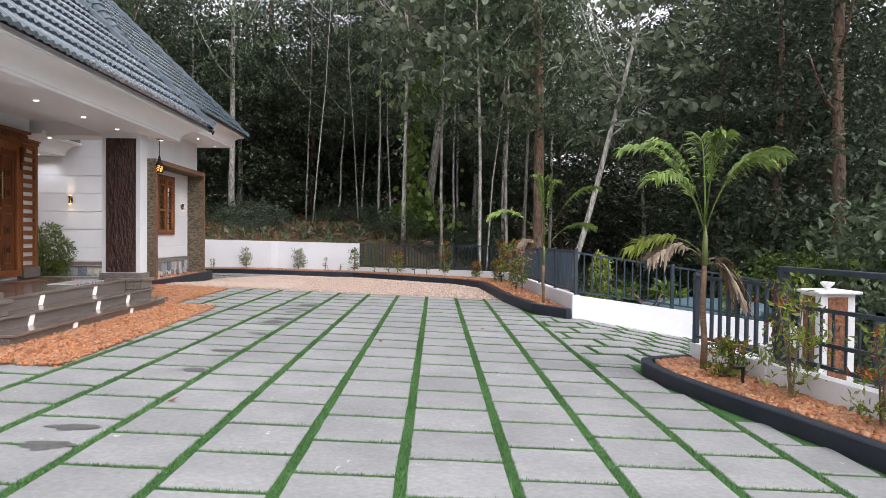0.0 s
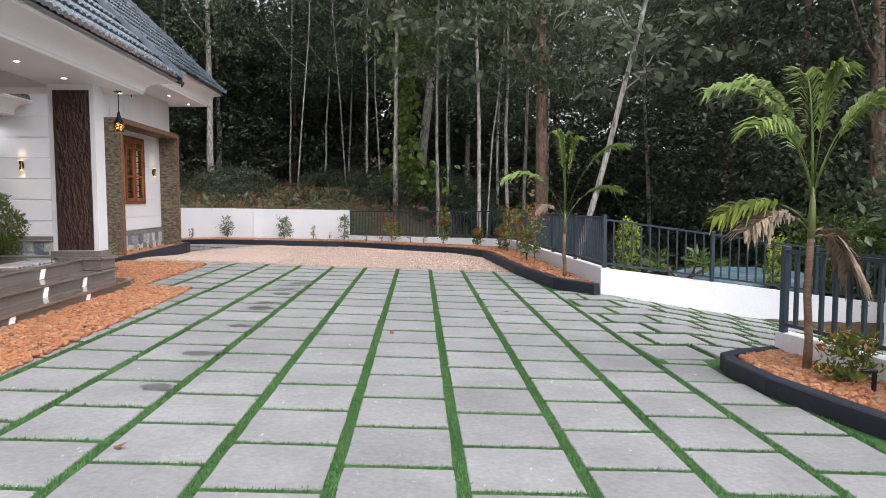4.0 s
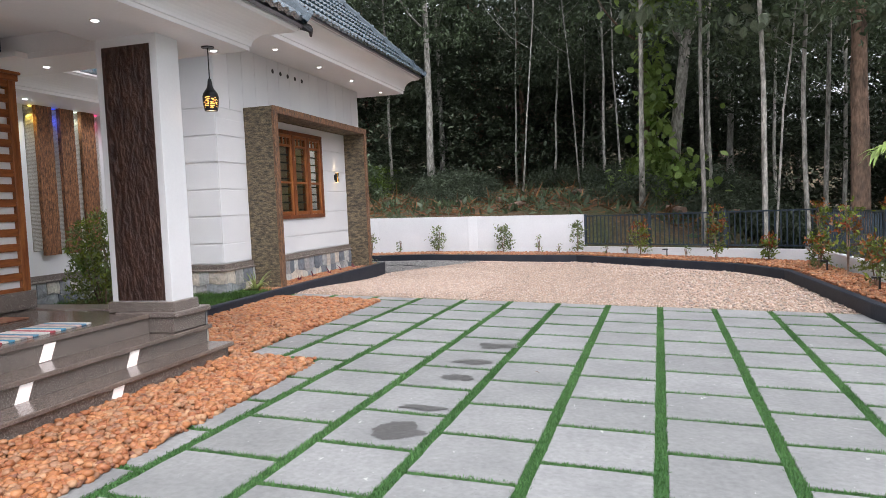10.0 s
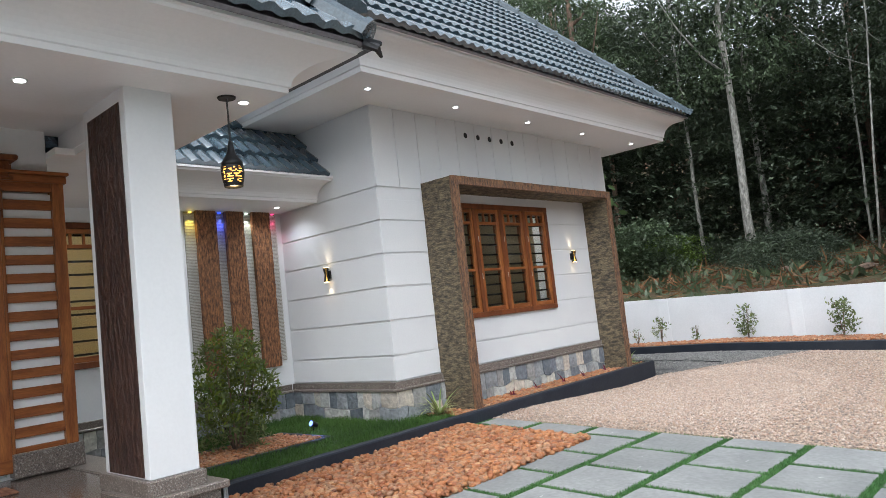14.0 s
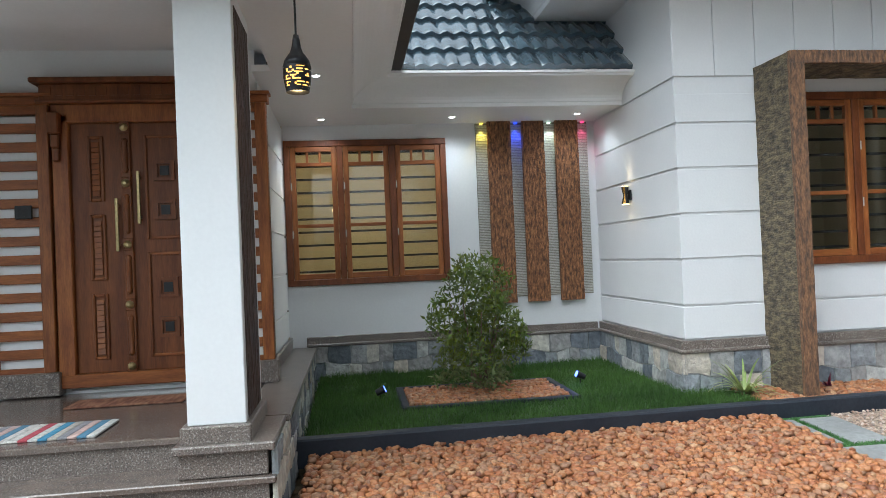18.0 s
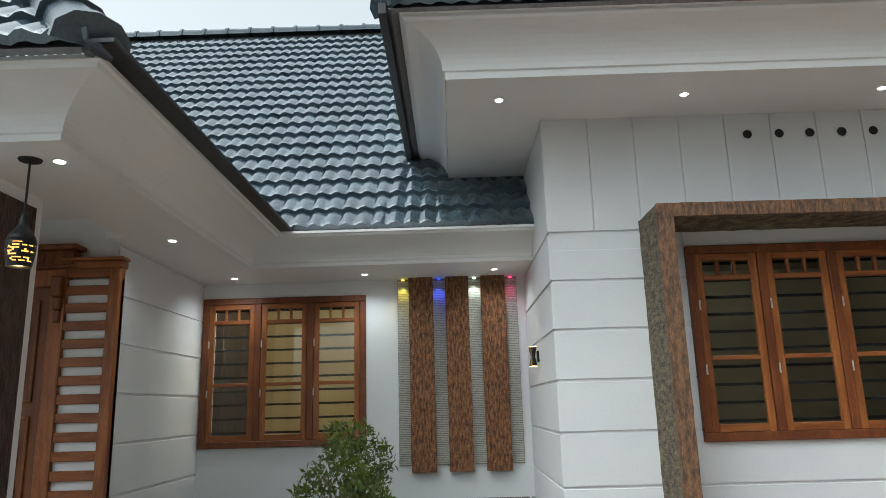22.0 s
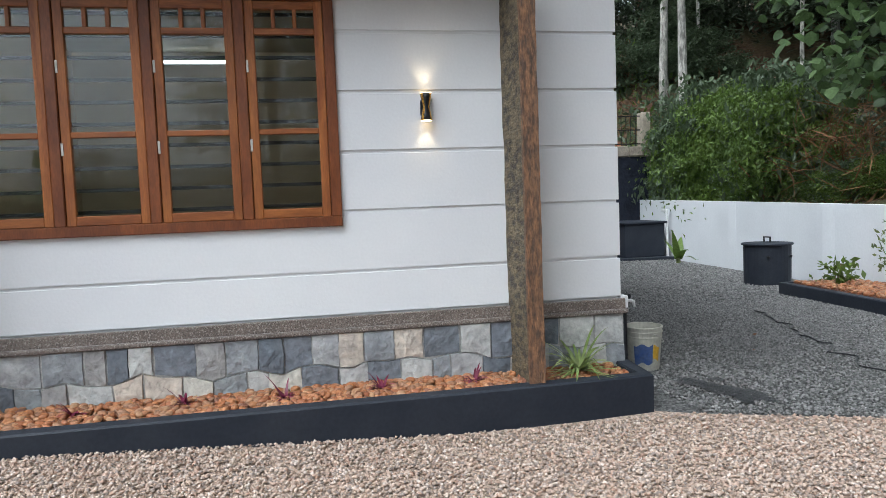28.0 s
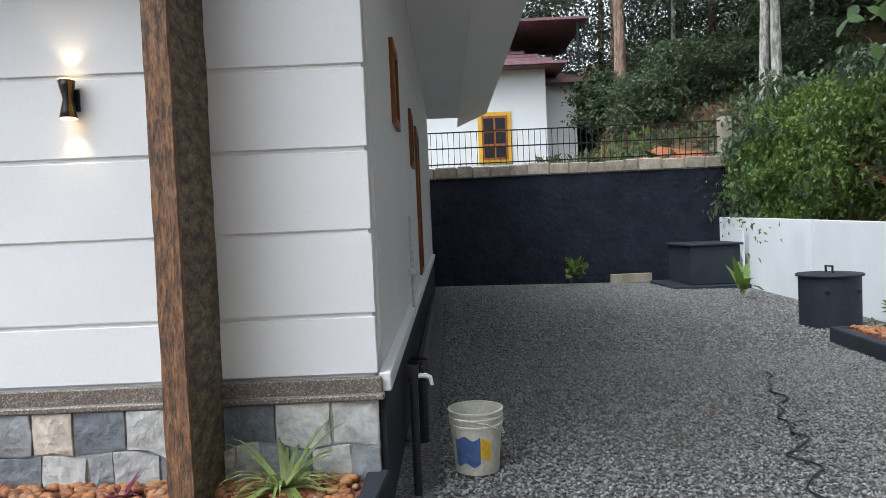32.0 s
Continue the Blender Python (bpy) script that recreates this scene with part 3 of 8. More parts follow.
KERB_W = [(0.76, -3.17), (0.62, 0.0), (0.475, 4.0), (0.415, 5.215), (0.02, 5.235)]
kerb("kerb_house", lerp_line(KERB_W), 0.11, lambda x, y: 0.13 - 0.006 * (y + 3.1), lambda x, y: yard(x, y) - 0.05, M_NAVY, "dark navy painted kerb along the house planting bed")
kerb("kerb_boundary", lerp_line([*KERB_N, (-4.72, 11.2)]), 0.12, lambda x, y: yard(x, y) + 0.19 - 0.03 * smooth01(y, 0, 6), lambda x, y: yard(x, y) - 0.06, M_NAVY, "dark navy painted kerb round the boundary planter")
KERB_S = [(9.62, -7.05), (9.18, -7.18), (8.94, -7.36), (8.87, -7.62), (8.90, -8.2), (9.06, -8.9), (9.32, -9.85), (9.44, -10.4), (10.4, -14.5)]
kerb("kerb_gate_planter", lerp_line(KERB_S, 0.3), 0.12, lambda x, y: yard(min(x, 9.3), y) + 0.14, lambda x, y: yard(x, y) - 0.06, M_NAVY, "dark navy painted kerb round the planter by the gate")
bed_n = sheet("planter_bed", [(9.10, -2.40), (8.72, -1.75), (8.42, 0.5), (8.27, 4.7), (7.6, 6.15), (4.25, 9.02), (1.0, 9.33), (-4.6, 10.03), (-4.64, 11.2), (4.28, 10.2), (9.1, 6.75), (9.20, -2.38)], lambda x, y: yard(x, y) + 0.145, M_PEBBLEBED, 0.5, "boundary planter filled with orange pebbles", "planter")
bed_s = sheet("planter_bed_gate", [(9.60, -7.10), (9.20, -7.22), (8.99, -7.40), (8.93, -7.62), (8.96, -8.2), (9.12, -8.9), (9.38, -9.85), (9.50, -10.4), (10.46, -14.5), (11.25, -14.5), (10.05, -10.4), (9.63, -7.10)], lambda x, y: yard(min(x, 9.3), y) + 0.09, M_PEBBLEBED, 0.5, "planter by the gate filled with orange pebbles", "planter")
bed_h = sheet("planter_bed_house", [(0.02, 0.36), (0.56, 0.36), (0.43, 4.0), (0.37, 5.16), (0.02, 5.18)], lambda x, y: 0.075 - 0.006 * y, M_PEBBLEBED, 0.5, "narrow bed of orange pebbles along the house wall", "planter")

# ---- boundary walls and fences ----


def wall_run(name, a, b, thick, top_a, top_b, base, material, label, coping=0.0):
    (x0, y0), (x1, y1) = a, b
    L = math.hypot(x1 - x0, y1 - y0)
    ux, uy = (x1 - x0) / L, (y1 - y0) / L
    n = max(2, int(L / 1.0))
    bm = bmesh.new()
    rows = []
    for i in range(n + 1):
        s = i / n
        px, py, t = x0 + (x1 - x0) * s, y0 + (y1 - y0) * s, top_a + (top_b - top_a) * s
        rows.append([bm.verts.new((px + k * -uy * thick, py + k * ux * thick, z)) for k, z in ((0, base(px, py)), (0, t), (1, t), (1, base(px, py)))])
    for r, q in zip(rows, rows[1:]):
        for k in range(3):
            bm.faces.new((r[k], r[k + 1], q[k + 1], q[k]))
    bm.faces.new(rows[0])
    bm.faces.new(rows[-1])
    bmesh.ops.recalc_face_normals(bm, faces=bm.faces)
    return tagged(part(name, bm, material), label, "wall", kind="structure")


deep = lambda x, y: yard(max(-14, min(13, x)), min(11, y)) - 0.5
wall_n = wall_run("wall_north", WALL_N[1], WALL_N[0], 0.16, 1.10, 0.84, deep, M_WALLOUT, "white painted boundary wall with faint stains")
for k, s in enumerate((0.30, 0.475, 0.66, 0.83)):
    x, y = WALL_N[1][0] + (WALL_N[0][0] - WALL_N[1][0]) * s, WALL_N[1][1] + (WALL_N[0][1] - WALL_N[1][1]) * s
    ob = part("pier", boxed(x - 0.13, y - 0.022, deep(x, y), x + 0.13, y + 0.06, 1.10 - 0.26 * s - 0.01), M_WALLOUT, wall_n)
wall_e1 = wall_run("wall_fence_north", WALL_N[0], FENCE_TURN, 0.14, -0.02, 0.03, deep, M_WALLOUT, "low white wall under the metal fence")
wall_e2 = wall_run("wall_fence_east", FENCE_TURN, FENCE_POST, 0.14, 0.03, 0.09, deep, M_WALLOUT, "low white wall under the metal fence")
wall_e3 = wall_run("wall_ramp", FENCE_POST, (14.8, -2.2), 0.14, 0.09, -0.66, lambda x, y: yard(x, y) - 0.4, M_WALLOUT, "white retaining wall beside the sloping drive")
wall_g = wall_run("wall_gate_planter", (10.11, -10.4), (9.69, -7.05), 0.14, -0.02, -0.06, deep, M_WALLOUT, "low white wall behind the planter by the gate")
wall_g2 = wall_run("wall_gate_south", (11.3, -14.5), (10.11, -10.4), 0.14, 0.0, -0.02, deep, M_WALLOUT, "low white wall behind the planter by the gate")
part("pier", boxed(9.72, -8.50, -0.6, 9.80, -8.36, 0.12, 0.008), M_WALLOUT, wall_g)


def fence(name, a, b, za, zb, height, label, pitch=0.125, post_every=2.0, post=0.06, bar=0.022):
    """A run of metal railing: posts, two rails and upright bars."""
    (x0, y0), (x1, y1) = a, b
    L, ang = math.hypot(x1 - x0, y1 - y0), math.atan2(y1 - y0, x1 - x0)
    top = thing(name, (x0, y0, za), label, "fence")
    slope = (zb - za) / L
    sh = Matrix.Rotation(ang, 4, "Z") @ Matrix(((1, 0, 0, 0), (0, 1, 0, 0), (slope, 0, 1, 0), (0, 0, 0, 1)))
    for z in (0.07, height - 0.02):
        bm = boxed(0, -0.014, z - 0.016, L, 0.014, z + 0.016)
        bmesh.ops.transform(bm, matrix=sh, verts=bm.verts)
        part("rail", bm, M_FENCE, top)
    nb = int(L / pitch)
    bar_me = None
    for i in range(1, nb):
        s = i * L / nb
        if bar_me is None:
            bm = boxed(-bar / 2, -bar / 2, 0.07, bar / 2, bar / 2, height - 0.02)
            ob = part("bar", bm, M_FENCE, top)
            bar_me = ob.data
        else:
            ob = link("bar", bar_me, M_FENCE, top)
        ob.matrix_basis = Matrix.Translation((s * math.cos(ang), s * math.sin(ang), slope * s)) @ Matrix.Rotation(ang, 4, "Z")
    npst = max(1, round(L / post_every))
    for i in range(npst + 1):
        s = i * L / npst
        ob = part("post", boxed(-post / 2, -post / 2, -0.06, post / 2, post / 2, height + 0.03, 0.004), M_FENCE, top)
        ob.matrix_basis = Matrix.Translation((s * math.cos(ang), s * math.sin(ang), slope * s)) @ Matrix.Rotation(ang, 4, "Z")
    return top


def shift(p, q, d):
    L = math.hypot(q[0] - p[0], q[1] - p[1])
    return (p[0] - (q[1] - p[1]) / L * d, p[1] + (q[0] - p[0]) / L * d)


fence("fence", shift(WALL_N[0], FENCE_TURN, 0.07), shift(FENCE_TURN, WALL_N[0], -0.07), -0.02, 0.03, 0.83, "blue-grey metal railing on the low white wall")
fence("fence", (9.22, 6.75), (9.29, -2.36), 0.03, 0.09, 0.83, "blue-grey metal railing beside the planter", pitch=0.12)
fence("fence", (9.29, -2.36), (14.8, -2.13), 0.09, -0.66, 0.80, "blue-grey metal railing stepping down beside the drive", pitch=0.15, post_every=1.8)
fence("fence", (9.60, -7.12), (9.84, -8.47), -0.05, -0.05, 0.78, "blue-grey metal railing with broad bars behind the planter", pitch=0.15, bar=0.032, post_every=2.2)

# gate pillar, gate posts and gate behind the near planter
pillar = thing("gate_pillar", (11.9, -5.9, -1.0), "white gate pillar with orange laterite cladding panels", "pillar")
part("shaft", boxed(-0.24, -0.24, -0.3, 0.24, 0.24, 1.44, 0.01), M_WHITE, pillar)
for dx, dy in ((0, -0.245), (-0.245, 0)):
    part("cladding_panel", boxed(dx - (0.13 if dx == 0 else 0.012), dy - (0.13 if dy == 0 else 0.012), 0.1, dx + (0.13 if dx == 0 else 0.012), dy + (0.13 if dy == 0 else 0.012), 1.40, 0.004), M_CLADSTONE, pillar, "rough orange laterite panel")
part("cap", boxed(-0.30, -0.30, 1.44, 0.30, 0.30, 1.48, 0.008), M_WHITE, pillar)
part("lamp", lathe([(0.03, 1.48), (0.03, 1.50), (0.085, 1.56), (0.09, 1.585), (0.07, 1.59)], 14), M_PVC, pillar, "small white cone lamp")
arch = thing("gateway", (9.86, -8.56, 0), "dark blue-grey metal gate frame with a high cross bar", "gate", turn=7.5)
part("post", boxed(-0.045, -0.045, -0.32, 0.045, 0.045, 0.90, 0.006), M_FENCE, arch)
part("crossbar", boxed(-0.045, -3.4, 0.85, 0.045, -0.045, 0.90, 0.006), M_FENCE, arch)
part("end_post", boxed(-0.045, -3.49, -0.32, 0.045, -3.4, 0.90, 0.006), M_FENCE, arch)
for z in (0.52, 0.22, 0.02):
    part("rail", boxed(-0.018, -3.4, z, 0.018, -0.045, z + 0.035), M_FENCE, arch)
for i in range(22):
    part("bar", boxed(-0.008, -0.22 - i * 0.15, 0.055, 0.008, -0.20 - i * 0.15, 0.52), M_FENCE, arch)
gate = thing("gate", (13.0, -6.2, -1.1), "slatted dark blue-grey metal gate", "gate")
part("gate_frame", box(box(boxed(-0.6, -0.03, 0, -0.52, 0.03, 1.3), 1.9, -0.03, 0, 1.98, 0.03, 1.3), -0.6, -0.03, 1.25, 1.98, 0.03, 1.3), M_FENCE, gate)
for i in range(17):
    part("slat", boxed(-0.52, -0.02, 0.06 + i * 0.07, 1.9, 0.01, 0.10 + i * 0.07), M_FENCE, gate)

# ---- house: walls ----
Z_LEDGE, Z_FLOOR, Z_SOFF, Z_SOFL = 0.52, 0.40, 3.71, 2.76
GROOVES = [0.52, 0.81, 1.20, 1.585, 1.97, 2.352, 2.742]
X_REC, WING_N = -1.95, 5.25
WIN2 = (1.065, 3.33, 1.11, 2.60)
WIN1 = (-3.42, -1.69, 1.06, 2.60)


def wall_with_hole(name, plane, at, thick, u0, u1, z0, z1, hole, material, label):
    """A wall across x (plane 'x') or y, with one opening, from four butted blocks in one mesh."""
    bm = bmesh.new()
    h0, h1, g0, g1 = hole
    for a, b, c, d in ((u0, h0, z0, z1), (h1, u1, z0, z1), (h0, h1, z0, g0), (h0, h1, g1, z1)):
        if b > a and d > c:
            if plane == "x":
                box(bm, at - thick, a, c, at, b, d)
            else:
                box(bm, a, at - thick, c, b, at, d)
    bmesh.ops.remove_doubles(bm, verts=bm.verts, dist=0.0005)
    return tagged(part(name, bm, material), label, "wall", kind="structure")


wall_wing = wall_with_hole("wall_wing_front", "x", -0.014, 0.22, 0.014, WING_N - 0.014, -0.3, Z_SOFF + 0.02, (WIN2[0] + 0.04, WIN2[1] - 0.04, WIN2[2] + 0.04, WIN2[3] - 0.04), M_WHITE, "white rendered front wall with grooved bands")
wall_wside = tagged(part("wall_wing_south", boxed(X_REC - 4.0, 0.014, -0.3, -0.234, 0.23, Z_SOFF + 0.02), M_WHITE), "white rendered side wall with grooved bands", "wall", kind="structure")
wall_rec = wall_with_hole("wall_recess", "x", X_REC, 0.22, -3.43, 0.014, -0.3, 3.3, (WIN1[0] + 0.06, WIN1[1] - 0.04, WIN1[2] + 0.04, WIN1[3] - 0.04), M_WHITE, "white painted recessed front wall")
wall_pside = tagged(part("wall_porch_side", boxed(X_REC, -3.64, -0.3, 0.0, -3.442, 3.3), M_WHITE), "white rendered wall beside the door", "wall", kind="structure")
wall_door = wall_with_hole("wall_door", "x", 0.0, 0.2, -9.5, -3.64, -0.3, 3.3, (-4.86, -3.82, 0.42, 2.49), M_WHITE, "white wall round the front door")
wall_nside = tagged(part("wall_wing_north", boxed(-13.2, WING_N - 0.22, -0.5, -0.234, WING_N, Z_SOFF + 0.02), M_WHITE), "white side wall of the house", "wall", kind="structure")
wall_back = tagged(part("wall_back", boxed(-13.4, -9.5, -0.5, -13.2, WING_N, 3.7), M_WHITE), "white back wall of the house", "wall", kind="structure")
wall_south = tagged(part("wall_south", boxed(-13.2, -9.7, -0.5, 0.0, -9.5, 3.3), M_WHITE), "white south wall of the house", "wall", kind="structure")

# bands proud of the walls, with a recessed joint between
J = 0.011
for z0, z1 in zip(GROOVES, GROOVES[1:]):
    for y0, y1 in ((0.0, WIN2[0]), (WIN2[1], WING_N)) if z1 > WIN2[2] and z0 < WIN2[3] else ((0.0, WING_N),):
        if z0 < WIN2[2] < z1:
            if y0 == 0.0:
                bm = box(boxed(-0.014, 0.0, z0 + J, 0.0, WIN2[0], z1 - J), -0.014, WIN2[1], z0 + J, 0.0, WING_N, z1 - J)
                part("band", box(bm, -0.014, WIN2[0], z0 + J, 0.0, WIN2[1], WIN2[2]), M_BAND, wall_wing)
        elif z0 < WIN2[3] < z1:
            part("band", boxed(-0.014, y0, z0 + J, 0.0, y1, WIN2[3], 0.003), M_BAND, wall_wing)
        else:
            part("band", boxed(-0.014, y0, z0 + J, 0.0, y1, z1 - J, 0.003), M_BAND, wall_wing)
    part("band", boxed(X_REC, 0.0, z0 + J, -0.014, 0.014, z1 - J, 0.003), M_BAND, wall_wside)
    part("band", boxed(X_REC + 0.002, -3.442, z0 + J, -0.02, -3.428, z1 - J, 0.003), M_BAND, wall_pside)
part("band", boxed(-0.014, WIN2[0], WIN2[3], 0.0, WIN2[1], GROOVES[-1] - J, 0.003), M_BAND, wall_wing)
for i in range(14):
    part("upright_panel", boxed(-0.014, i * 0.375 + 0.0035, GROOVES[-1] + J, 0.0, (i + 1) * 0.375 - 0.0035, Z_SOFF, 0.003), M_BAND, wall_wing)
part("band", boxed(X_REC, 0.0, GROOVES[-1] + J, -0.014, 0.014, Z_SOFF), M_BAND, wall_wside)
for y in (1.68, 1.94, 2.19, 2.45, 2.705):
    bm = lathe([(0.030, 0), (0.036, 0.004), (0.038, 0.006)], 14)
    bmesh.ops.transform(bm, matrix=pose(0.001, y, 3.525, 0, 90, 0), verts=bm.verts)
    part("vent_hole", bm, M_BLACK, wall_wing, "small round dark vent hole")

# granite ledge and stone plinth
ledge = thing("granite_ledge", (0, 0, 0), "brown granite ledge capping the stone plinth", "ledge", kind="structure")
part("ledge_front", box(boxed(0.0, -0.05, 0.435, 0.035, WING_N + 0.02, Z_LEDGE, 0.006), 0.0, -0.075, 0.415, 0.06, WING_N + 0.03, 0.447, 0.008), M_GRANITE, ledge)
part("ledge_side", box(boxed(X_REC, -0.035, 0.435, 0.0, 0.0, Z_LEDGE, 0.006), X_REC, -0.06, 0.415, 0.0, 0.0, 0.447, 0.008), M_GRANITE, ledge)
part("ledge_recess", box(boxed(X_REC, -3.25, 0.435, X_REC + 0.035, -0.06, Z_LEDGE, 0.006), X_REC, -3.25, 0.415, X_REC + 0.06, -0.06, 0.447, 0.008), M_GRANITE, ledge)
part("ledge_porch", boxed(X_REC, -3.44, 0.37, 1.30, -3.15, Z_FLOOR + 0.012, 0.008), M_GRANITE, ledge)
part("ledge_north", boxed(-13.2, WING_N, 0.44, -0.01, WING_N + 0.06, 0.53, 0.006), M_WHITE, ledge, "white painted ledge")
part("upstand", boxed(X_REC, -3.425, Z_FLOOR + 0.012, -0.02, -3.395, Z_LEDGE, 0.004), M_GRANITE, ledge)
plinth_dark = tagged(part("plinth_north", boxed(-13.2, WING_N, -0.6, -0.005, WING_N + 0.03, 0.438), M_NAVY), "dark navy painted plinth of the side wall", "plinth", kind="structure")

# ---- porch floor and steps ----
porch = tagged(part("porch_floor", boxed(-0.2, -9.5, -0.2, 1.62, -3.21, Z_FLOOR, 0.006), M_GRANITE_TOP), "polished brown granite porch floor", "floor", kind="structure")
steps = thing("porch_steps", (0, 0, 0), "polished brown granite steps with small slanted white strips", "steps")
part("riser", boxed(1.60, -7.70, -0.3, 2.12, -3.245, 0.045), M_GRANITE, steps)
part("tread", boxed(1.60, -7.72, 0.045, 2.16, -3.205, 0.08, 0.006), M_GRANITE_TOP, steps)
part("riser", boxed(1.60, -7.60, 0.08, 1.885, -3.215, 0.20), M_GRANITE, steps)
part("tread", boxed(1.60, -7.62, 0.20, 1.925, -3.175, 0.235, 0.006), M_GRANITE_TOP, steps)
part("riser", boxed(1.60, -7.50, 0.235, 1.632, -3.57, 0.365), M_GRANITE, steps)
part("tread", boxed(1.50, -7.52, 0.365, 1.655, -3.57, Z_FLOOR + 0.003, 0.006), M_GRANITE_TOP, steps)
# slanted white strips with a faint glow on the riser faces
for fx, z0, ys in ((2.121, -0.06, (-6.35, -4.65)), (1.886, 0.075, (-6.9, -5.2, -4.2)), (1.633, 0.24, (-6.2, -4.75))):
    for y in ys:
        bm = prism([(0, -0.05), (0.006, -0.05), (0.006, 0.05), (0, 0.05)], z0, z0 + 0.12)
        bmesh.ops.transform(bm, matrix=Matrix(((1, 0, 0, fx), (0, 1, 0.45, y - 0.45 * z0), (0, 0, 1, 0), (0, 0, 0, 1))), verts=bm.verts)
        part("step_light", bm, M_STEPSTRIP, steps, "small slanted white strip with a faint glow")

# column
for cy in (-3.32, -7.43):
    col = thing("porch_column", (0, cy, 0), "white square column with dark split-stone panels", "column")
    part("pedestal", box(boxed(1.30, -0.34, 0.238, 1.885, 0.105, 0.37, 0.006), 1.306, -0.36, 0.368, 1.925, 0.145, 0.412, 0.008), M_GRANITE, col, "brown granite pedestal")
    part("base_block", boxed(1.21, -0.325, 0.405, 1.885, 0.028, 0.50, 0.008), M_GRANITE, col, "brown granite base")
    part("shaft", boxed(1.24, -0.292, 0.50, 1.852, 0.0, 2.80, 0.004), M_WHITE, col)
    for yy in (-0.296, 0.001):
        bm = boxed(1.305, yy, 0.51, 1.785, yy + 0.003, 2.68)
        part("dark_panel", bm, M_SLATE, col, "dark brown split-stone panel")

# ---- textured portal frame round the wing window ----
portal = thing("window_portal", (0, 0, 0), "brown and grey bark-textured portal frame round the window", "frame")


def rough_box(x0, y0, z0, x1, y1, z1, step, amp, seed):
    bm = boxed(x0, y0, z0, x1, y1, z1)
    for ax, lo, hi in ((0, x0, x1), (1, y0, y1), (2, z0, z1)):
        k = int((hi - lo) / step)
        for i in range(1, k):
            co, no = [0, 0, 0], [0, 0, 0]
            co[ax], no[ax] = lo + (hi - lo) * i / k, 1
            bmesh.ops.bisect_plane(bm, geom=bm.verts[:] + bm.edges[:] + bm.faces[:], plane_co=co, plane_no=no)
    for v in bm.verts:
        v.co += amp * noise.noise_vector((v.co.x * 16 + seed, v.co.y * 16, v.co.z * 9))
    return bm


def skewed(bm):
    """The portal stands a little deeper at its south end."""
    for v in bm.verts:
        v.co.x *= 1 - 0.105 * (v.co.y - 0.785) / 3.69
    return bm


for y0, y1 in ((0.725, 0.845), (4.424, 4.526)):
    part("upright", skewed(rough_box(0.002, y0 + 0.004, 0.02, 0.47, y1 - 0.004, 2.72, 0.07, 0.006, y0)), M_BARK, portal)
    part("front_edge", skewed(rough_box(0.47, y0, 0.02, 0.508, y1, 2.72, 0.05, 0.004, y0 + 5)), M_BARKEDGE, portal, "reddish brown rough front edge")
part("beam", skewed(rough_box(0.002, 0.729, 2.72, 0.47, 4.522, 2.815, 0.08, 0.005, 9)), M_BARK, portal)
part("front_edge", skewed(rough_box(0.47, 0.725, 2.72, 0.508, 4.526, 2.82, 0.05, 0.004, 3)), M_BARKEDGE, portal, "reddish brown rough front edge")

# ---- soffits, fascias and roofs ----
PITCH = 1.05


def loop_band(bm, loops):
    """Faces between successive open lines of points."""
    rows = [[bm.verts.new(p) for p in l] for l in loops]
    for a, b in zip(rows, rows[1:]):
        for i in range(len(a) - 1):
            bm.faces.new((a[i], a[i + 1], b[i + 1], b[i]))
    return bm


# wing: soffit with small step, cove up to the eave on three sides
WX, WS, WN_, ZE = 1.14, -1.16, 6.34, 4.08
bm = bmesh.new()
box(bm, -3.0, -0.775, Z_SOFF, 0.785, 6.01, Z_SOFF + 0.05)
ceil_w = tagged(part("ceiling_eaves_wing", bm, M_SOFFIT), "white flat soffit under the wing eaves", "soffit", kind="structure")
bm = bmesh.new()
prof = [(0.002, 0.0), (0.002, 0.055)] + [(0.02 + 0.25 * (1 - math.cos(a)), 0.06 + 0.255 * math.sin(a)) for a in np.linspace(0, math.pi / 2, 11)] + [(0.29, 0.33), (0.29, 0.355), (0.31, 0.36), (0.31, 0.385), (0.18, 0.39)]
lines = [[(-3.0, -0.775 - d, Z_SOFF + h), (0.785 + d, -0.775 - d, Z_SOFF + h), (0.785 + d, 6.01 + d, Z_SOFF + h), (-13.0, 6.01 + d, Z_SOFF + h)] for d, h in prof]
loop_band(bm, lines)
bmesh.ops.recalc_face_normals(bm, faces=bm.faces)
fascia_w = tagged(part("trim_fascia_wing", bm, M_SOFFIT), "white coved fascia moulding under the wing roof", "fascia", kind="structure")
bm = boxed(-13.2, 5.255, Z_SOFF, -3.0, 6.01, Z_SOFF + 0.05)
tagged(part("ceiling_eaves_north", bm, M_SOFFIT), "white flat soffit along the side wall", "soffit", kind="structure")

bm = bmesh.new()
q = [bm.verts.new((x, y, z)) for x in (-14.8, -3.2) for y, z in ((5.99, 3.703), (6.76, 4.03), (6.76, 4.10), (5.99, 3.77))]
for f4 in ((0, 1, 5, 4), (1, 2, 6, 5), (2, 3, 7, 6), (0, 3, 2, 1), (4, 5, 6, 7)):
    bm.faces.new([q[k] for k in f4])
bmesh.ops.recalc_face_normals(bm, faces=bm.faces)
tagged(part("ceiling_eaves_slope", bm, M_SOFFIT), "grey-white sloping soffit under the long side eaves", "soffit", kind="structure")

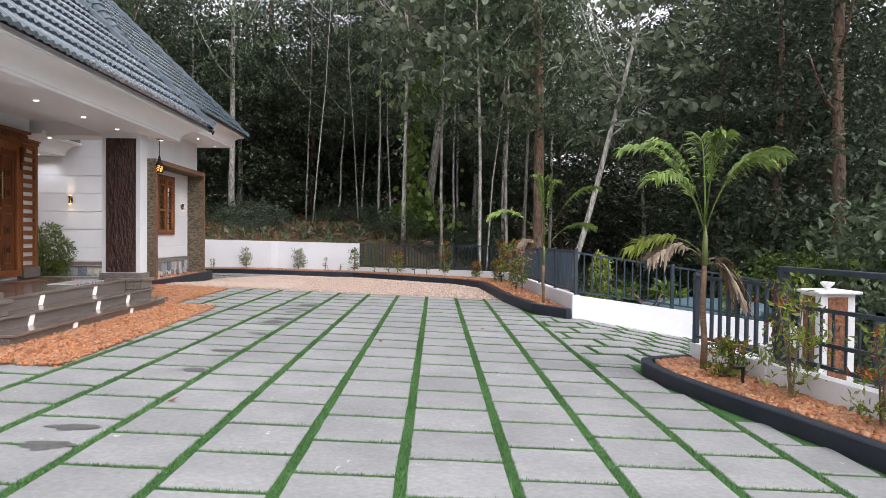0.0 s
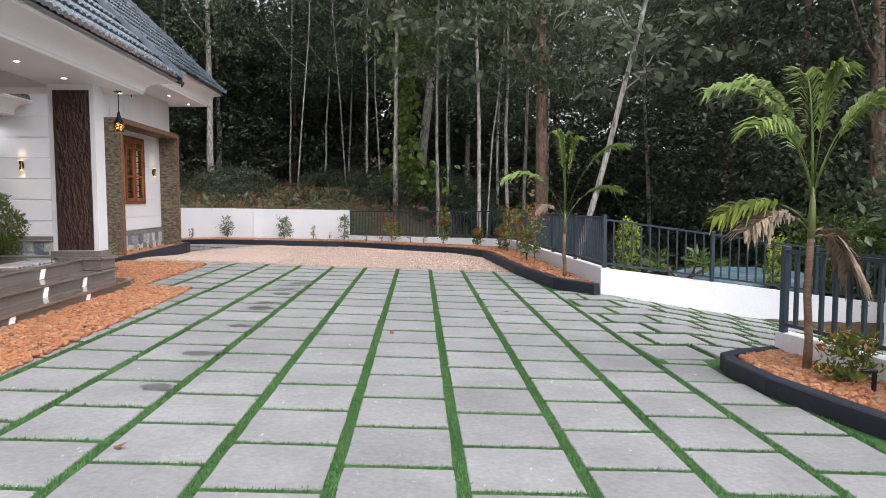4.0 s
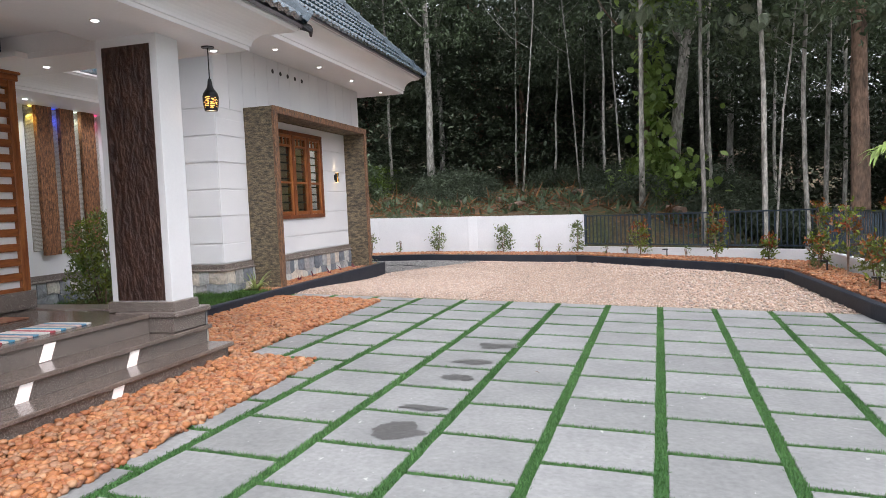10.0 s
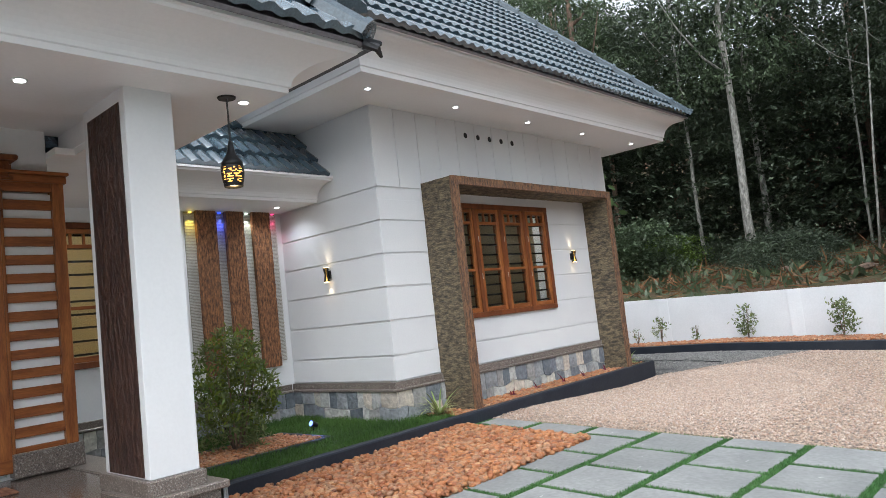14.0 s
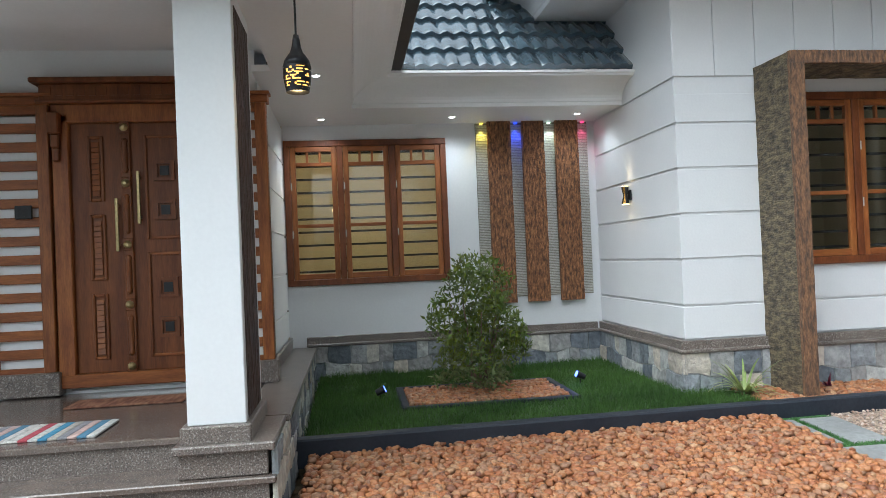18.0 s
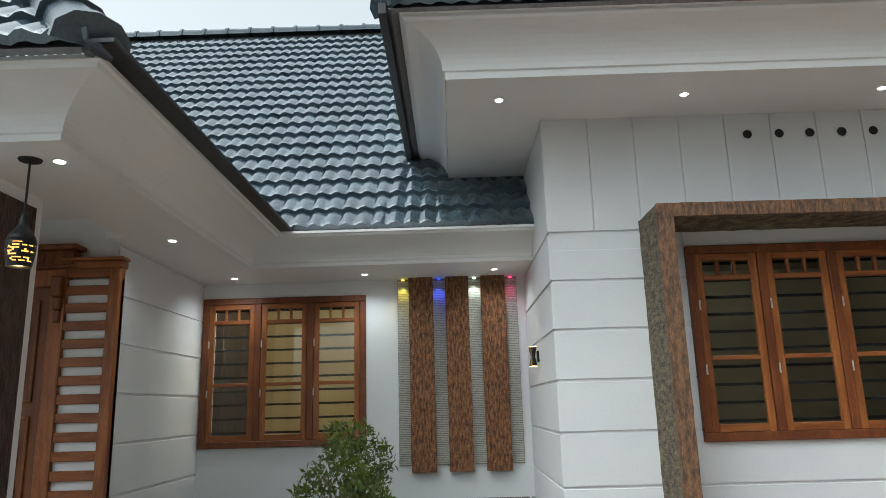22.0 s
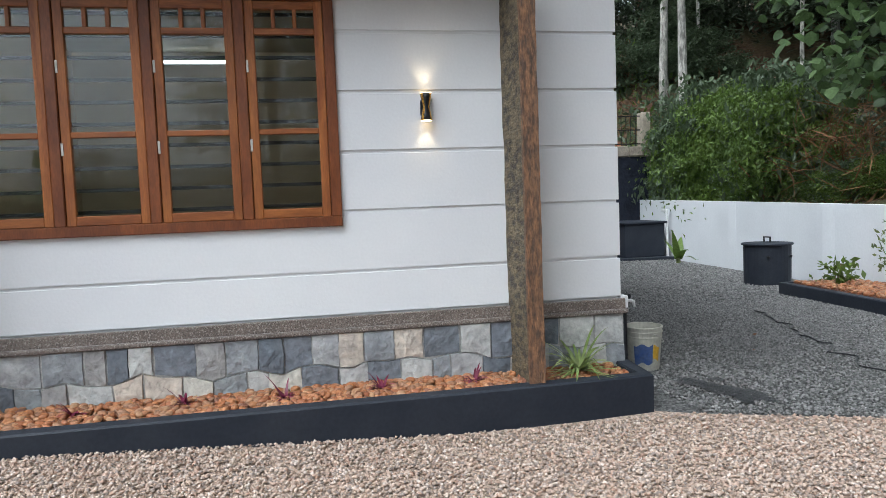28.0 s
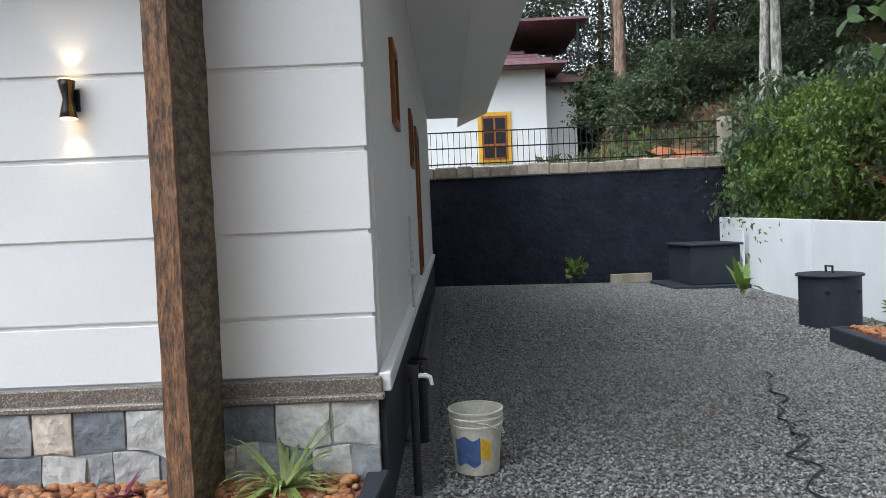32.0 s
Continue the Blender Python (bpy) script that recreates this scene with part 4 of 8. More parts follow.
# porch and recess: soffit and fascia
bm = bmesh.new()
box(bm, X_REC, -2.69, Z_SOFL + 0.002, -1.12, 0.0, Z_SOFL + 0.05)
box(bm, X_REC, -3.44, Z_SOFL, 0.2, -2.69, Z_SOFL + 0.05)
box(bm, 0.2, -3.30, Z_SOFL, 2.18, -2.69, Z_SOFL + 0.05)
box(bm, 1.20, -9.5, Z_SOFL, 2.18, -3.30, Z_SOFL + 0.05)
box(bm, -0.1, -9.5, Z_SOFL + 0.22, 1.20, -3.30, Z_SOFL + 0.27)
box(bm, 1.19, -9.5, Z_SOFL + 0.05, 1.21, -3.30, Z_SOFL + 0.22)
box(bm, -0.1, -3.31, Z_SOFL + 0.05, 1.2, -3.29, Z_SOFL + 0.22)
ceil_p = tagged(part("ceiling_porch", bm, M_SOFFIT), "white porch ceiling with a raised middle", "ceiling", kind="structure")
prof = [(0.002, 0.0), (0.002, 0.035)] + [(0.015 + 0.315 * (1 - math.cos(a)), 0.04 + 0.175 * math.sin(a)) for a in np.linspace(0, math.pi / 2, 11)] + [(0.34, 0.235), (0.36, 0.24), (0.36, 0.262), (0.2, 0.27)]
bm = bmesh.new()
loop_band(bm, [[(-1.12 + d, -0.0, Z_SOFL + h), (-1.12 + d, -2.69 + d, Z_SOFL + h), (2.18 + d, -2.69 + d, Z_SOFL + h), (2.18 + d, -9.5, Z_SOFL + h)] for d, h in prof])
bmesh.ops.recalc_face_normals(bm, faces=bm.faces)
fascia_p = tagged(part("trim_fascia_porch", bm, M_SOFFIT), "white coved fascia moulding under the porch roof", "fascia", kind="structure")
gut = thing("eaves_gutter", (0, 0, 0), "black sheet-metal gutter along the roof edges", "gutter")
part("gutter_north", boxed(-0.92, -2.37, 3.025, 2.62, -2.225, 3.06, 0.008), M_GUTTER, gut)
part("gutter_wing", boxed(-3.2, -1.22, 4.02, 1.16, -1.16, 4.11, 0.006), M_GUTTER, gut)
part("gutter_end", tube([(2.58, -2.36, 3.02), (2.64, -2.30, 2.99), (2.61, -2.24, 2.95)], [0.035, 0.030, 0.012], 7), M_GUTTER, gut, "hanging black flashing end")


# ---- roof tiles ----
def tile_shape(w=0.30, l=0.36):
    """One interlocking roof tile with two rolls; x across, y up the slope."""
    n = 8
    prof = [0.0, 0.028, 0.034, 0.012, 0.002, 0.028, 0.034, 0.012, 0.0]
    vs, fs = [], []
    for j, (y, lift) in enumerate(((0.0, 0.010), (0.003, 0.054), (0.003, 0.054), (0.03, 0.060), (l, 0.006))):
        for i in range(n + 1):
            vs.append((w * i / n - w / 2, y, lift + prof[i] * (0.9 if j else 0.55)))
    for j in (0, 2, 3):
        for i in range(n):
            a = j * (n + 1) + i
            fs.append((a, a + 1, a + n + 2, a + n + 1))
    return np.array(vs), np.array(fs)


TV, TF = tile_shape()
tile_me = bpy.data.meshes.new("roof_tile")
tile_me.from_pydata([tuple(v) for v in TV], [], [tuple(f) for f in TF])
tile_me.materials.append(M_TILE)
tile_me.polygons.foreach_set("use_smooth", [True] * len(tile_me.polygons))


def slope_of(name, corners, parent_label, single=0):
    """A tiled slope. corners: plan polygon (u along the eave, v up the slope in plan) and a frame (origin, u dir, v dir).
    The first 'single' rows are tiles of their own, the rest one joined part."""
    origin, u, v, poly = corners
    u, v = Vector(u), Vector(v)
    up = (v + Vector((0, 0, PITCH))).normalized()
    nrm = u.cross(up)
    if nrm.z < 0:
        u = -u
        poly = [(-a, b) for a, b in poly]
        nrm = u.cross(up)
    rot = Matrix((u, up, nrm)).transposed().to_4x4()
    rot.translation = Vector(origin)
    sl = math.sqrt(1 + PITCH * PITCH)
    pol = [(a, b * sl) for a, b in poly]
    top = thing(name, (0, 0, 0), parent_label, "roof", kind="structure")
    bm = bmesh.new()
    bm.faces.new([bm.verts.new((a, b, -0.005)) for a, b in pol])
    r = bmesh.ops.extrude_face_region(bm, geom=bm.faces[:])
    bmesh.ops.translate(bm, vec=(0, 0, -0.03), verts=[g for g in r["geom"] if isinstance(g, bmesh.types.BMVert)])
    bmesh.ops.transform(bm, matrix=rot, verts=bm.verts)
    bmesh.ops.recalc_face_normals(bm, faces=bm.faces)
    part("deck", bm, M_DECK, top)
    a0, a1 = min(p[0] for p in pol), max(p[0] for p in pol)
    b1 = max(p[1] for p in pol)
    allv, allf, count = [], [], 0
    R = np.array(rot)

    def span(y):
        """The slope's left and right edge at one height."""
        xs = []
        for (xa, ya), (xb, yb) in zip(pol, pol[1:] + pol[:1]):
            if (ya - y) * (yb - y) < 0:
                xs.append(xa + (xb - xa) * (y - ya) / (yb - ya))
        return (min(xs), max(xs)) if xs else (1e9, -1e9)

    for r_ in range(int(b1 / 0.30)):
        y = r_ * 0.30
        for c in range(int((a1 - a0) / 0.30) + 1):
            x = a0 + 0.15 + c * 0.30
            lo, hi = span(y + 0.002), span(min(y + 0.36, b1 - 0.002))
            if x + 0.13 < min(lo[0], hi[0]) or x - 0.13 > max(lo[1], hi[1]):
                continue
            whole = x - 0.151 >= max(lo[0], hi[0]) and x + 0.151 <= min(lo[1], hi[1])
            if whole and count < single:
                ob = link("roof_tile", tile_me, M_TILE, top)
                ob.matrix_basis = rot @ Matrix.Translation((x, y, 0))
            else:
                local = TV + np.array([x, y, 0])
                if not whole:
                    for q in local:
                        e0, e1 = span(min(max(q[1], 0.002), b1 - 0.002))
                        q[0] = min(max(q[0], e0), e1)
                w = np.c_[local, np.ones(len(TV))] @ R.T
                allf.append(TF + len(TV) * len(allv))
                allv.append(w[:, :3])
            count += 1
    if allv:
        ob = arrays("roof_tiles", np.vstack(allv), np.vstack(allf), M_TILE, top, smooth=True)
        tagged(ob, kind="stuff")
    return top


def ridge_caps(name, a, b, parent):
    """Half-round ridge tiles from a up to b."""
    a, b = Vector(a), Vector(b)
    L = (b - a).length
    d = (b - a).normalized()
    side = d.cross(Vector((0, 0, 1))).normalized()
    up = side.cross(d)
    rot = Matrix((side, d, up)).transposed().to_4x4()
    bm = bmesh.new()
    n, rows = 6, []
    for y, s in ((0, 1.0), (0.0, 1.14), (0.045, 1.14), (0.05, 1.0), (0.42, 0.92)):
        rows.append([bm.verts.new((0.15 * s * math.sin(t), y, 0.115 * s * math.cos(t) - 0.01)) for t in (math.radians(-105 + 210 * k / n) for k in range(n + 1))])
    for p, q in zip(rows, rows[1:]):
        for i in range(n):
            bm.faces.new((p[i], q[i], q[i + 1], p[i + 1]))
    bm.faces.new(rows[0])
    me = bpy.data.meshes.new("ridge_tile")
    bm.to_mesh(me)
    bm.free()
    me.materials.append(M_RIDGE)
    k = int(L / 0.38)
    for i in range(k + 1):
        ob = link("ridge_tile", me, M_RIDGE, parent)
        ob.matrix_basis = Matrix.Translation(a + d * min(i * 0.38, L - 0.3)) @ rot


hw = (WN_ - WS) / 2
zr = ZE + PITCH * hw
roof_wing = slope_of("roof_wing_front", ((WX, WS, ZE), (0, 1, 0), (-1, 0, 0), [(0, 0), (2 * hw, 0), (hw, hw)]), "blue-black glazed tile roof slope over the front wing", 260)
roof_wing_n = slope_of("roof_wing_north", ((WX, WN_, ZE), (-1, 0, 0), (0, -1, 0), [(0, 0), (14.2, 0), (14.2, hw), (hw, hw)]), "blue-black glazed tile roof slope over the side wall")
roof_wing_s = slope_of("roof_wing_south", ((WX, WS, ZE), (-1, 0, 0), (0, 1, 0), [(0, 0), (8, 0), (8, hw), (hw, hw)]), "blue-black glazed tile roof slope beside the wing")
ridge_caps("ridge", (WX, WS, ZE + 0.03), (WX - hw, WS + hw, zr + 0.03), roof_wing)
ridge_caps("ridge", (WX, WN_, ZE + 0.03), (WX - hw, WS + hw, zr + 0.03), roof_wing)
ridge_caps("ridge", (WX - hw, WS + hw, zr + 0.03), (-13, WS + hw, zr + 0.03), roof_wing)
# main slope over the recess, from its eave up to the long ridge
EV, ZL = -0.84, 3.03
run = 4.3
roof_main = slope_of("roof_main_front", ((EV, -12.0, ZL), (0, 1, 0), (-1, 0, 0), [(0, 0), (12.02, 0), (12.02, 2.2), (14.0, run), (0, run)]), "blue-black glazed tile main roof slope above the recess", 0)
ridge_caps("ridge", (EV - run, -12, ZL + PITCH * run + 0.03), (EV - run, 2.0, ZL + PITCH * run + 0.03), roof_main)
roof_rear = slope_of("roof_main_rear", ((EV - 2 * run, 2.0, ZL), (0, -1, 0), (1, 0, 0), [(0, 0), (14.0, 0), (14.0, run), (0, run)]), "blue-black glazed tile rear roof slope", 0)
# porch roof: hipped, in front of the main slope
PX, PN, PS = 2.60, -2.34, -9.9
ph = (PN - PS) / 2
roof_porch = slope_of("roof_porch_front", ((PX, PS, 3.03), (0, 1, 0), (-1, 0, 0), [(0, 0), (2 * ph, 0), (ph, ph)]), "blue-black glazed tile roof slope over the porch", 0)
roof_porch_n = slope_of("roof_porch_north", ((PX, PN, 3.03), (-1, 0, 0), (0, -1, 0), [(0, 0), (3.38, 0), (7.2, ph), (ph, ph)]), "blue-black glazed tile roof slope beside the porch", 0)
ridge_caps("ridge", (PX, PN, 3.06), (PX - ph, PN - ph, 3.06 + PITCH * ph), roof_porch)


# ---- windows ----
def window(name, x, y0, y1, z0, z1, n, label):
    """A wooden casement window in a wall across x: frame, sashes with three small lights over a tall pane, and bars behind."""
    top = thing(name, (x, y0, z0), label, "window", kind="structure")
    W, H, f = y1 - y0, z1 - z0, 0.065
    part("window_frame", box(boxed(-0.10, 0, 0, 0.035, W, f, 0.005), -0.10, 0, H - f, 0.035, W, H, 0.005), M_FRAME, top)
    w = (W - f * (n + 1)) / n
    for i in range(n + 1):
        part("mullion", boxed(-0.10, i * (w + f), f, 0.033, i * (w + f) + f, H - f, 0.005), M_FRAME, top)
    for i in range(n):
        a = f + i * (w + f)
        sash = part("sash", boxed(-0.02, a + 0.003, f, 0.022, a + 0.058, H - f, 0.004), M_TEAK, top)
        part("stile", boxed(-0.02, a + w - 0.058, f, 0.022, a + w - 0.003, H - f, 0.004), M_TEAK, sash)
        zt = H - f - 0.055
        zl = zt - 0.115
        for za, zb in ((f + 0.002, f + 0.06), (zt, H - f - 0.002), (zl - 0.04, zl), (H * 0.40, H * 0.40 + 0.035)):
            part("rail", boxed(-0.02, a + 0.058, za, 0.022, a + w - 0.058, zb, 0.004), M_TEAKH, sash)
        gw = (w - 0.116 - 0.05) / 3
        for k in range(2):
            part("glazing_bar", boxed(-0.015, a + 0.058 + (k + 1) * gw + k * 0.025, zl, 0.020, a + 0.058 + (k + 1) * gw + (k + 1) * 0.025, zt, 0.003), M_TEAK, sash)
        for k in range(3):
            p = part("small_pane", boxed(-0.002, a + 0.058 + k * (gw + 0.025), zl, 0.002, a + 0.058 + k * (gw + 0.025) + gw, zt), M_GLASS, sash)
            p.visible_shadow = False
        for za, zb in ((f + 0.06, H * 0.40), (H * 0.40 + 0.035, zl - 0.04)):
            p = part("pane", boxed(-0.002, a + 0.058, za, 0.002, a + w - 0.058, zb), M_GLASS, sash)
            p.visible_shadow = False
        part("hinge", boxed(0.022, a + 0.0, H * 0.33, 0.027, a + 0.014, H * 0.33 + 0.075), M_LOUVRE, sash)
        part("hinge", boxed(0.022, a + 0.0, H * 0.66, 0.027, a + 0.014, H * 0.66 + 0.075), M_LOUVRE, sash)
        for j in range(11):
            z = f + 0.07 + (H - 2 * f - 0.28) * j / 8
            if z > H - f - 0.03:
                break
            part("grill_bar", boxed(-0.085, a - 0.01, z, -0.065, a + w + 0.01, z + 0.022), M_GRILL, top)
    return top


window("window_1", 0.0, *WIN2, 4, "four-light teak casement window with dark horizontal bars")
window("window_2", X_REC, *WIN1, 3, "three-light teak casement window with dark horizontal bars")


def room(name, x0, y0, x1, y1, z0, z1, material, label):
    bm = boxed(x0, y0, z0, x1, y1, z1)
    gone = [f for f in bm.faces if f.normal.x > 0.9]
    bmesh.ops.delete(bm, geom=gone, context="FACES")
    bmesh.ops.reverse_faces(bm, faces=bm.faces)
    return tagged(part(name, bm, material), label, "wall", kind="structure")


room("wall_room_wing", -5.0, 0.26, -0.236, 5.0, 0.5, 3.3, M_ROOMDARK, "plain plastered room behind the wing window, dimness put into its plaster colour")
room("wall_room_hall", -5.6, -3.6, -2.172, -0.2, 0.42, 3.2, M_ROOM, "cream plastered lit room behind the recess window")


def lamp(name, kind, place, power, colour, target=None, size=0.1, spread=None, blend=0.4):
    d = bpy.data.lights.new(name, kind)
    d.energy, d.color = power, colour
    if kind == "AREA":
        d.size = size
    else:
        d.shadow_soft_size = size
    if kind == "SPOT":
        d.spot_size, d.spot_blend = radians(spread or 60), blend
    ob = new(name, d)
    ob.matrix_world = look(place, target) if target else pose(*place)
    return ob


lamp("room_lamp", "POINT", (-3.2, -2.3, 3.0), 33, (1.0, 0.84, 0.58), size=0.15)
lamp("room_lamp_wing", "POINT", (-0.6, 2.2, 3.15), 24, (1.0, 0.93, 0.82), size=0.15)
tube_l = thing("tube_light", (-4.85, 1.20, 3.15), "white fluorescent tube on the room wall", "lamp")
part("tube", lathe([(0.014, 0), (0.014, 1.15)], 8), M_TUBE, tube_l).matrix_basis = pose(0, 0, 0, -90, 0, 0)
part("batten", boxed(-0.04, 0, -0.03, -0.016, 1.15, 0.03), M_PVC, tube_l)


# this curtain is an added stand-in for the dark south side of the room
curtain = thing("curtain", (-2.30, -3.50, 0.5), "dark brown pleated curtain added to darken the south side of the lit room", "curtain")
part("cloth", prism([(-0.062 * k, 0.03 * math.sin(k * 1.9)) for k in range(34)] + [(-0.062 * k, 0.03 * math.sin(k * 1.9) + 0.012) for k in range(33, -1, -1)], 0.0, 2.2), mat("added_dark_cloth", (0.040, 0.022, 0.015), (0.028, 0.016, 0.011), 0.9, scale=5, bump=0.2, bscale=90), curtain)
part("rail", boxed(-2.15, -0.01, 2.2, 0.04, 0.02, 2.225), M_GRILL, curtain)

# ---- front door with slatted side panels ----
door = thing("door_1", (0.0, -0.06, 0.03), "carved teak double door, closed, in a heavy frame", "door", kind="structure")
DY0, DY1, DZ1 = -4.80, -3.79, 2.45
part("door_frame", box(box(boxed(-0.02, DY0 - 0.06, 0.42, 0.075, DY0 + 0.06, DZ1, 0.008), -0.02, DY1 - 0.06, 0.42, 0.075, DY1 + 0.06, DZ1, 0.008), -0.02, DY0 - 0.06, DZ1 - 0.06, 0.075, DY1 + 0.06, DZ1 + 0.08, 0.008), M_TEAK, door)
part("sill", boxed(-0.02, DY0 - 0.06, 0.42, 0.08, DY1 + 0.06, 0.52, 0.008), M_TEAKH, door)
part("cornice", box(box(boxed(0.0, DY0 - 0.12, DZ1 + 0.08, 0.12, DY1 + 0.12, DZ1 + 0.22, 0.008), 0.0, DY0 - 0.17, DZ1 + 0.22, 0.17, DY1 + 0.17, DZ1 + 0.26, 0.01), 0.0, DY0 - 0.14, DZ1 + 0.075, 0.14, DY1 + 0.14, DZ1 + 0.10, 0.006), M_DOOR, door, "moulded teak cornice")
for i in range(16):
    part("dentil", boxed(0.12, DY0 - 0.08 + i * 0.078, DZ1 + 0.13, 0.128, DY0 - 0.03 + i * 0.078, DZ1 + 0.19), M_DOOR, door)
mid = -4.345
for a, b, panels in ((DY0 + 0.06, mid, 3), (mid, DY1 - 0.06, 2)):
    leaf = part("door_leaf", boxed(0.0, a, 0.52, 0.035, b, DZ1 - 0.06, 0.004), M_DOOR, door)
    hgt = (DZ1 - 0.06 - 0.52)
    for k in range(panels):
        z0, z1 = 0.52 + 0.10 + k * (hgt - 0.1) / panels, 0.52 + (k + 1) * (hgt - 0.1) / panels
        ya, yb = (a + 0.12, b - 0.16) if panels == 3 else (a + 0.13, b - 0.08)
        for e in ((ya, z0, ya + 0.022, z1), (yb - 0.022, z0, yb, z1)):
            part("moulding", boxed(0.035, e[0], e[1], 0.052, e[2], e[3], 0.005), M_DOOR, leaf)
        for e in ((ya + 0.022, z0, yb - 0.022, z0 + 0.022), (ya + 0.022, z1 - 0.022, yb - 0.022, z1)):
            part("moulding", boxed(0.035, e[0], e[1], 0.052, e[2], e[3], 0.005), M_TEAKH, leaf)
        if panels == 3:
            for j in range(10):
                zz = z0 + 0.04 + j * (z1 - z0 - 0.08) / 10
                bm = boxed(0.035, ya + 0.03, zz, 0.047, yb - 0.03, zz + (z1 - z0 - 0.08) / 10 - 0.004, 0.002)
                for v in bm.verts:
                    if v.co.z < zz + 0.01:
                        v.co.x += 0.006
                part("louvre", bm, M_TEAKH, leaf)
        else:
            for zz in (z0 + 0.28 * (z1 - z0), z0 + 0.66 * (z1 - z0)):
                c = (ya + yb) / 2
                part("square_frame", box(box(box(boxed(0.035, c - 0.075, zz - 0.075, 0.055, c - 0.05, zz + 0.075), 0.035, c + 0.05, zz - 0.075, 0.055, c + 0.075, zz + 0.075), 0.035, c - 0.05, zz + 0.05, 0.055, c + 0.05, zz + 0.075), 0.035, c - 0.05, zz - 0.075, 0.055, c + 0.05, zz - 0.05), M_DOOR, leaf)
                part("glass_light", boxed(0.035, c - 0.032, zz - 0.036, 0.042, c + 0.032, zz + 0.036), M_BLACK, leaf, "small dark glass square")
    hy = b - 0.07 if panels == 3 else a + 0.09
    hz = 1.42 if panels == 3 else 1.62
    part("handle", box(box(boxed(0.07, hy - 0.012, hz, 0.085, hy + 0.012, hz + 0.40, 0.004), 0.035, hy - 0.01, hz + 0.04, 0.07, hy + 0.01, hz + 0.06), 0.035, hy - 0.01, hz + 0.34, 0.07, hy + 0.01, hz + 0.36), M_BRASS, leaf, "long brass pull handle")
part("meeting_post", boxed(0.035, mid - 0.036, 0.52, 0.058, mid + 0.036, DZ1 - 0.06, 0.006), M_DOOR, door)
for za, zb in ((0.64, 0.94), (1.10, 1.39), (1.55, 1.85), (2.01, 2.27)):
    part("turned_shaft", lathe([(0.012, za), (0.024, za + 0.02), (0.017, za + 0.04), (0.022, (za + zb) / 2), (0.017, zb - 0.04), (0.024, zb - 0.02), (0.012, zb)], 12), M_DOOR, door, "turned half-round moulding", smooth=True).matrix_basis = pose(0.058, mid, 0)
for z in (0.56, 1.02, 1.47, 1.93, 2.35):
    part("boss_block", boxed(0.058, mid - 0.036, z - 0.045, 0.075, mid + 0.036, z + 0.045, 0.005), M_DOOR, door)
for z in (0.56, 1.02, 1.47, 1.93, 2.35):
    bm = lathe([(0.030, 0), (0.030, 0.008), (0.020, 0.016), (0.010, 0.022)], 12)
    bmesh.ops.transform(bm, matrix=pose(0.075, mid, z, 0, 90, 0), verts=bm.verts)
    part("boss", bm, M_BRASS, door, "round brass boss")
for y in (DY1 + 0.02, DY0 - 0.02):
    part("bracket", box(box(boxed(0.075, y - 0.04, 2.30, 0.15, y + 0.04, 2.46, 0.01), 0.075, y - 0.03, 2.20, 0.125, y + 0.03, 2.30, 0.01), 0.075, y - 0.025, 2.10, 0.105, y + 0.025, 2.20, 0.01), M_DOOR, door, "carved bracket")
for y0, y1, nm in ((-3.79, -3.36, "door_side_panel"), (-5.34, -4.93, "door_side_panel")):
    sp = thing(nm, (0.0, y0, 0.52), "teak side panel with white slots beside the door", "panel")
    w = y1 - y0
    part("backing", boxed(0.0, 0.0, 0.08, 0.05, w, 1.95), M_WHITE, sp, "white painted backing")
    part("stile", boxed(0.0, w - 0.085, 0.06, 0.095, w, 2.08, 0.005), M_TEAK, sp)
    part("stile", boxed(0.0, -0.01, 0.06, 0.09, 0.012, 2.08, 0.003), M_TEAK, sp)
    for i in range(15):
        z = 0.06 + i * 1.94 / 14
        part("slat", boxed(0.04, 0.012, z - 0.036, 0.085, w - 0.085, z + 0.036, 0.004), M_TEAKH, sp)
    part("top_moulding", box(boxed(0.0, -0.02, 2.03, 0.11, w + 0.02, 2.09, 0.006), 0.0, -0.035, 2.09, 0.13, w + 0.035, 2.115, 0.006), M_TEAKH, sp)
    part("stone_foot", boxed(0.0, -0.01, -0.11, 0.12, w + 0.03, 0.06, 0.006), M_GRANITE, sp, "brown granite foot")
bell = thing("door_camera", (0.10, -5.11, 1.76), "small black doorbell screen on the side panel", "doorbell")
part("body", boxed(0.0, -0.06, -0.05, 0.02, 0.06, 0.05, 0.006), M_BLACK, bell)
part("screen", boxed(0.02, -0.035, -0.03, 0.022, 0.035, 0.03), M_GRILL, bell, "dark glossy screen")

mat1 = thing("door_mat", (0.50, -4.30, Z_FLOOR + 0.002), "small brown woven mat before the door", "mat")
part("cloth", boxed(-0.14, -0.38, 0, 0.14, 0.38, 0.012, 0.004), M_RUG, mat1)
mat2 = thing("striped_rug", (1.32, -4.62, Z_FLOOR + 0.004), "striped rag rug in blue, red and cream", "rug")
cols = [(0.75, 0.73, 0.68), (0.55, 0.09, 0.12), (0.75, 0.73, 0.68), (0.10, 0.35, 0.55), (0.60, 0.55, 0.48), (0.35, 0.34, 0.36), (0.70, 0.50, 0.45), (0.12, 0.28, 0.42), (0.72, 0.70, 0.66)]
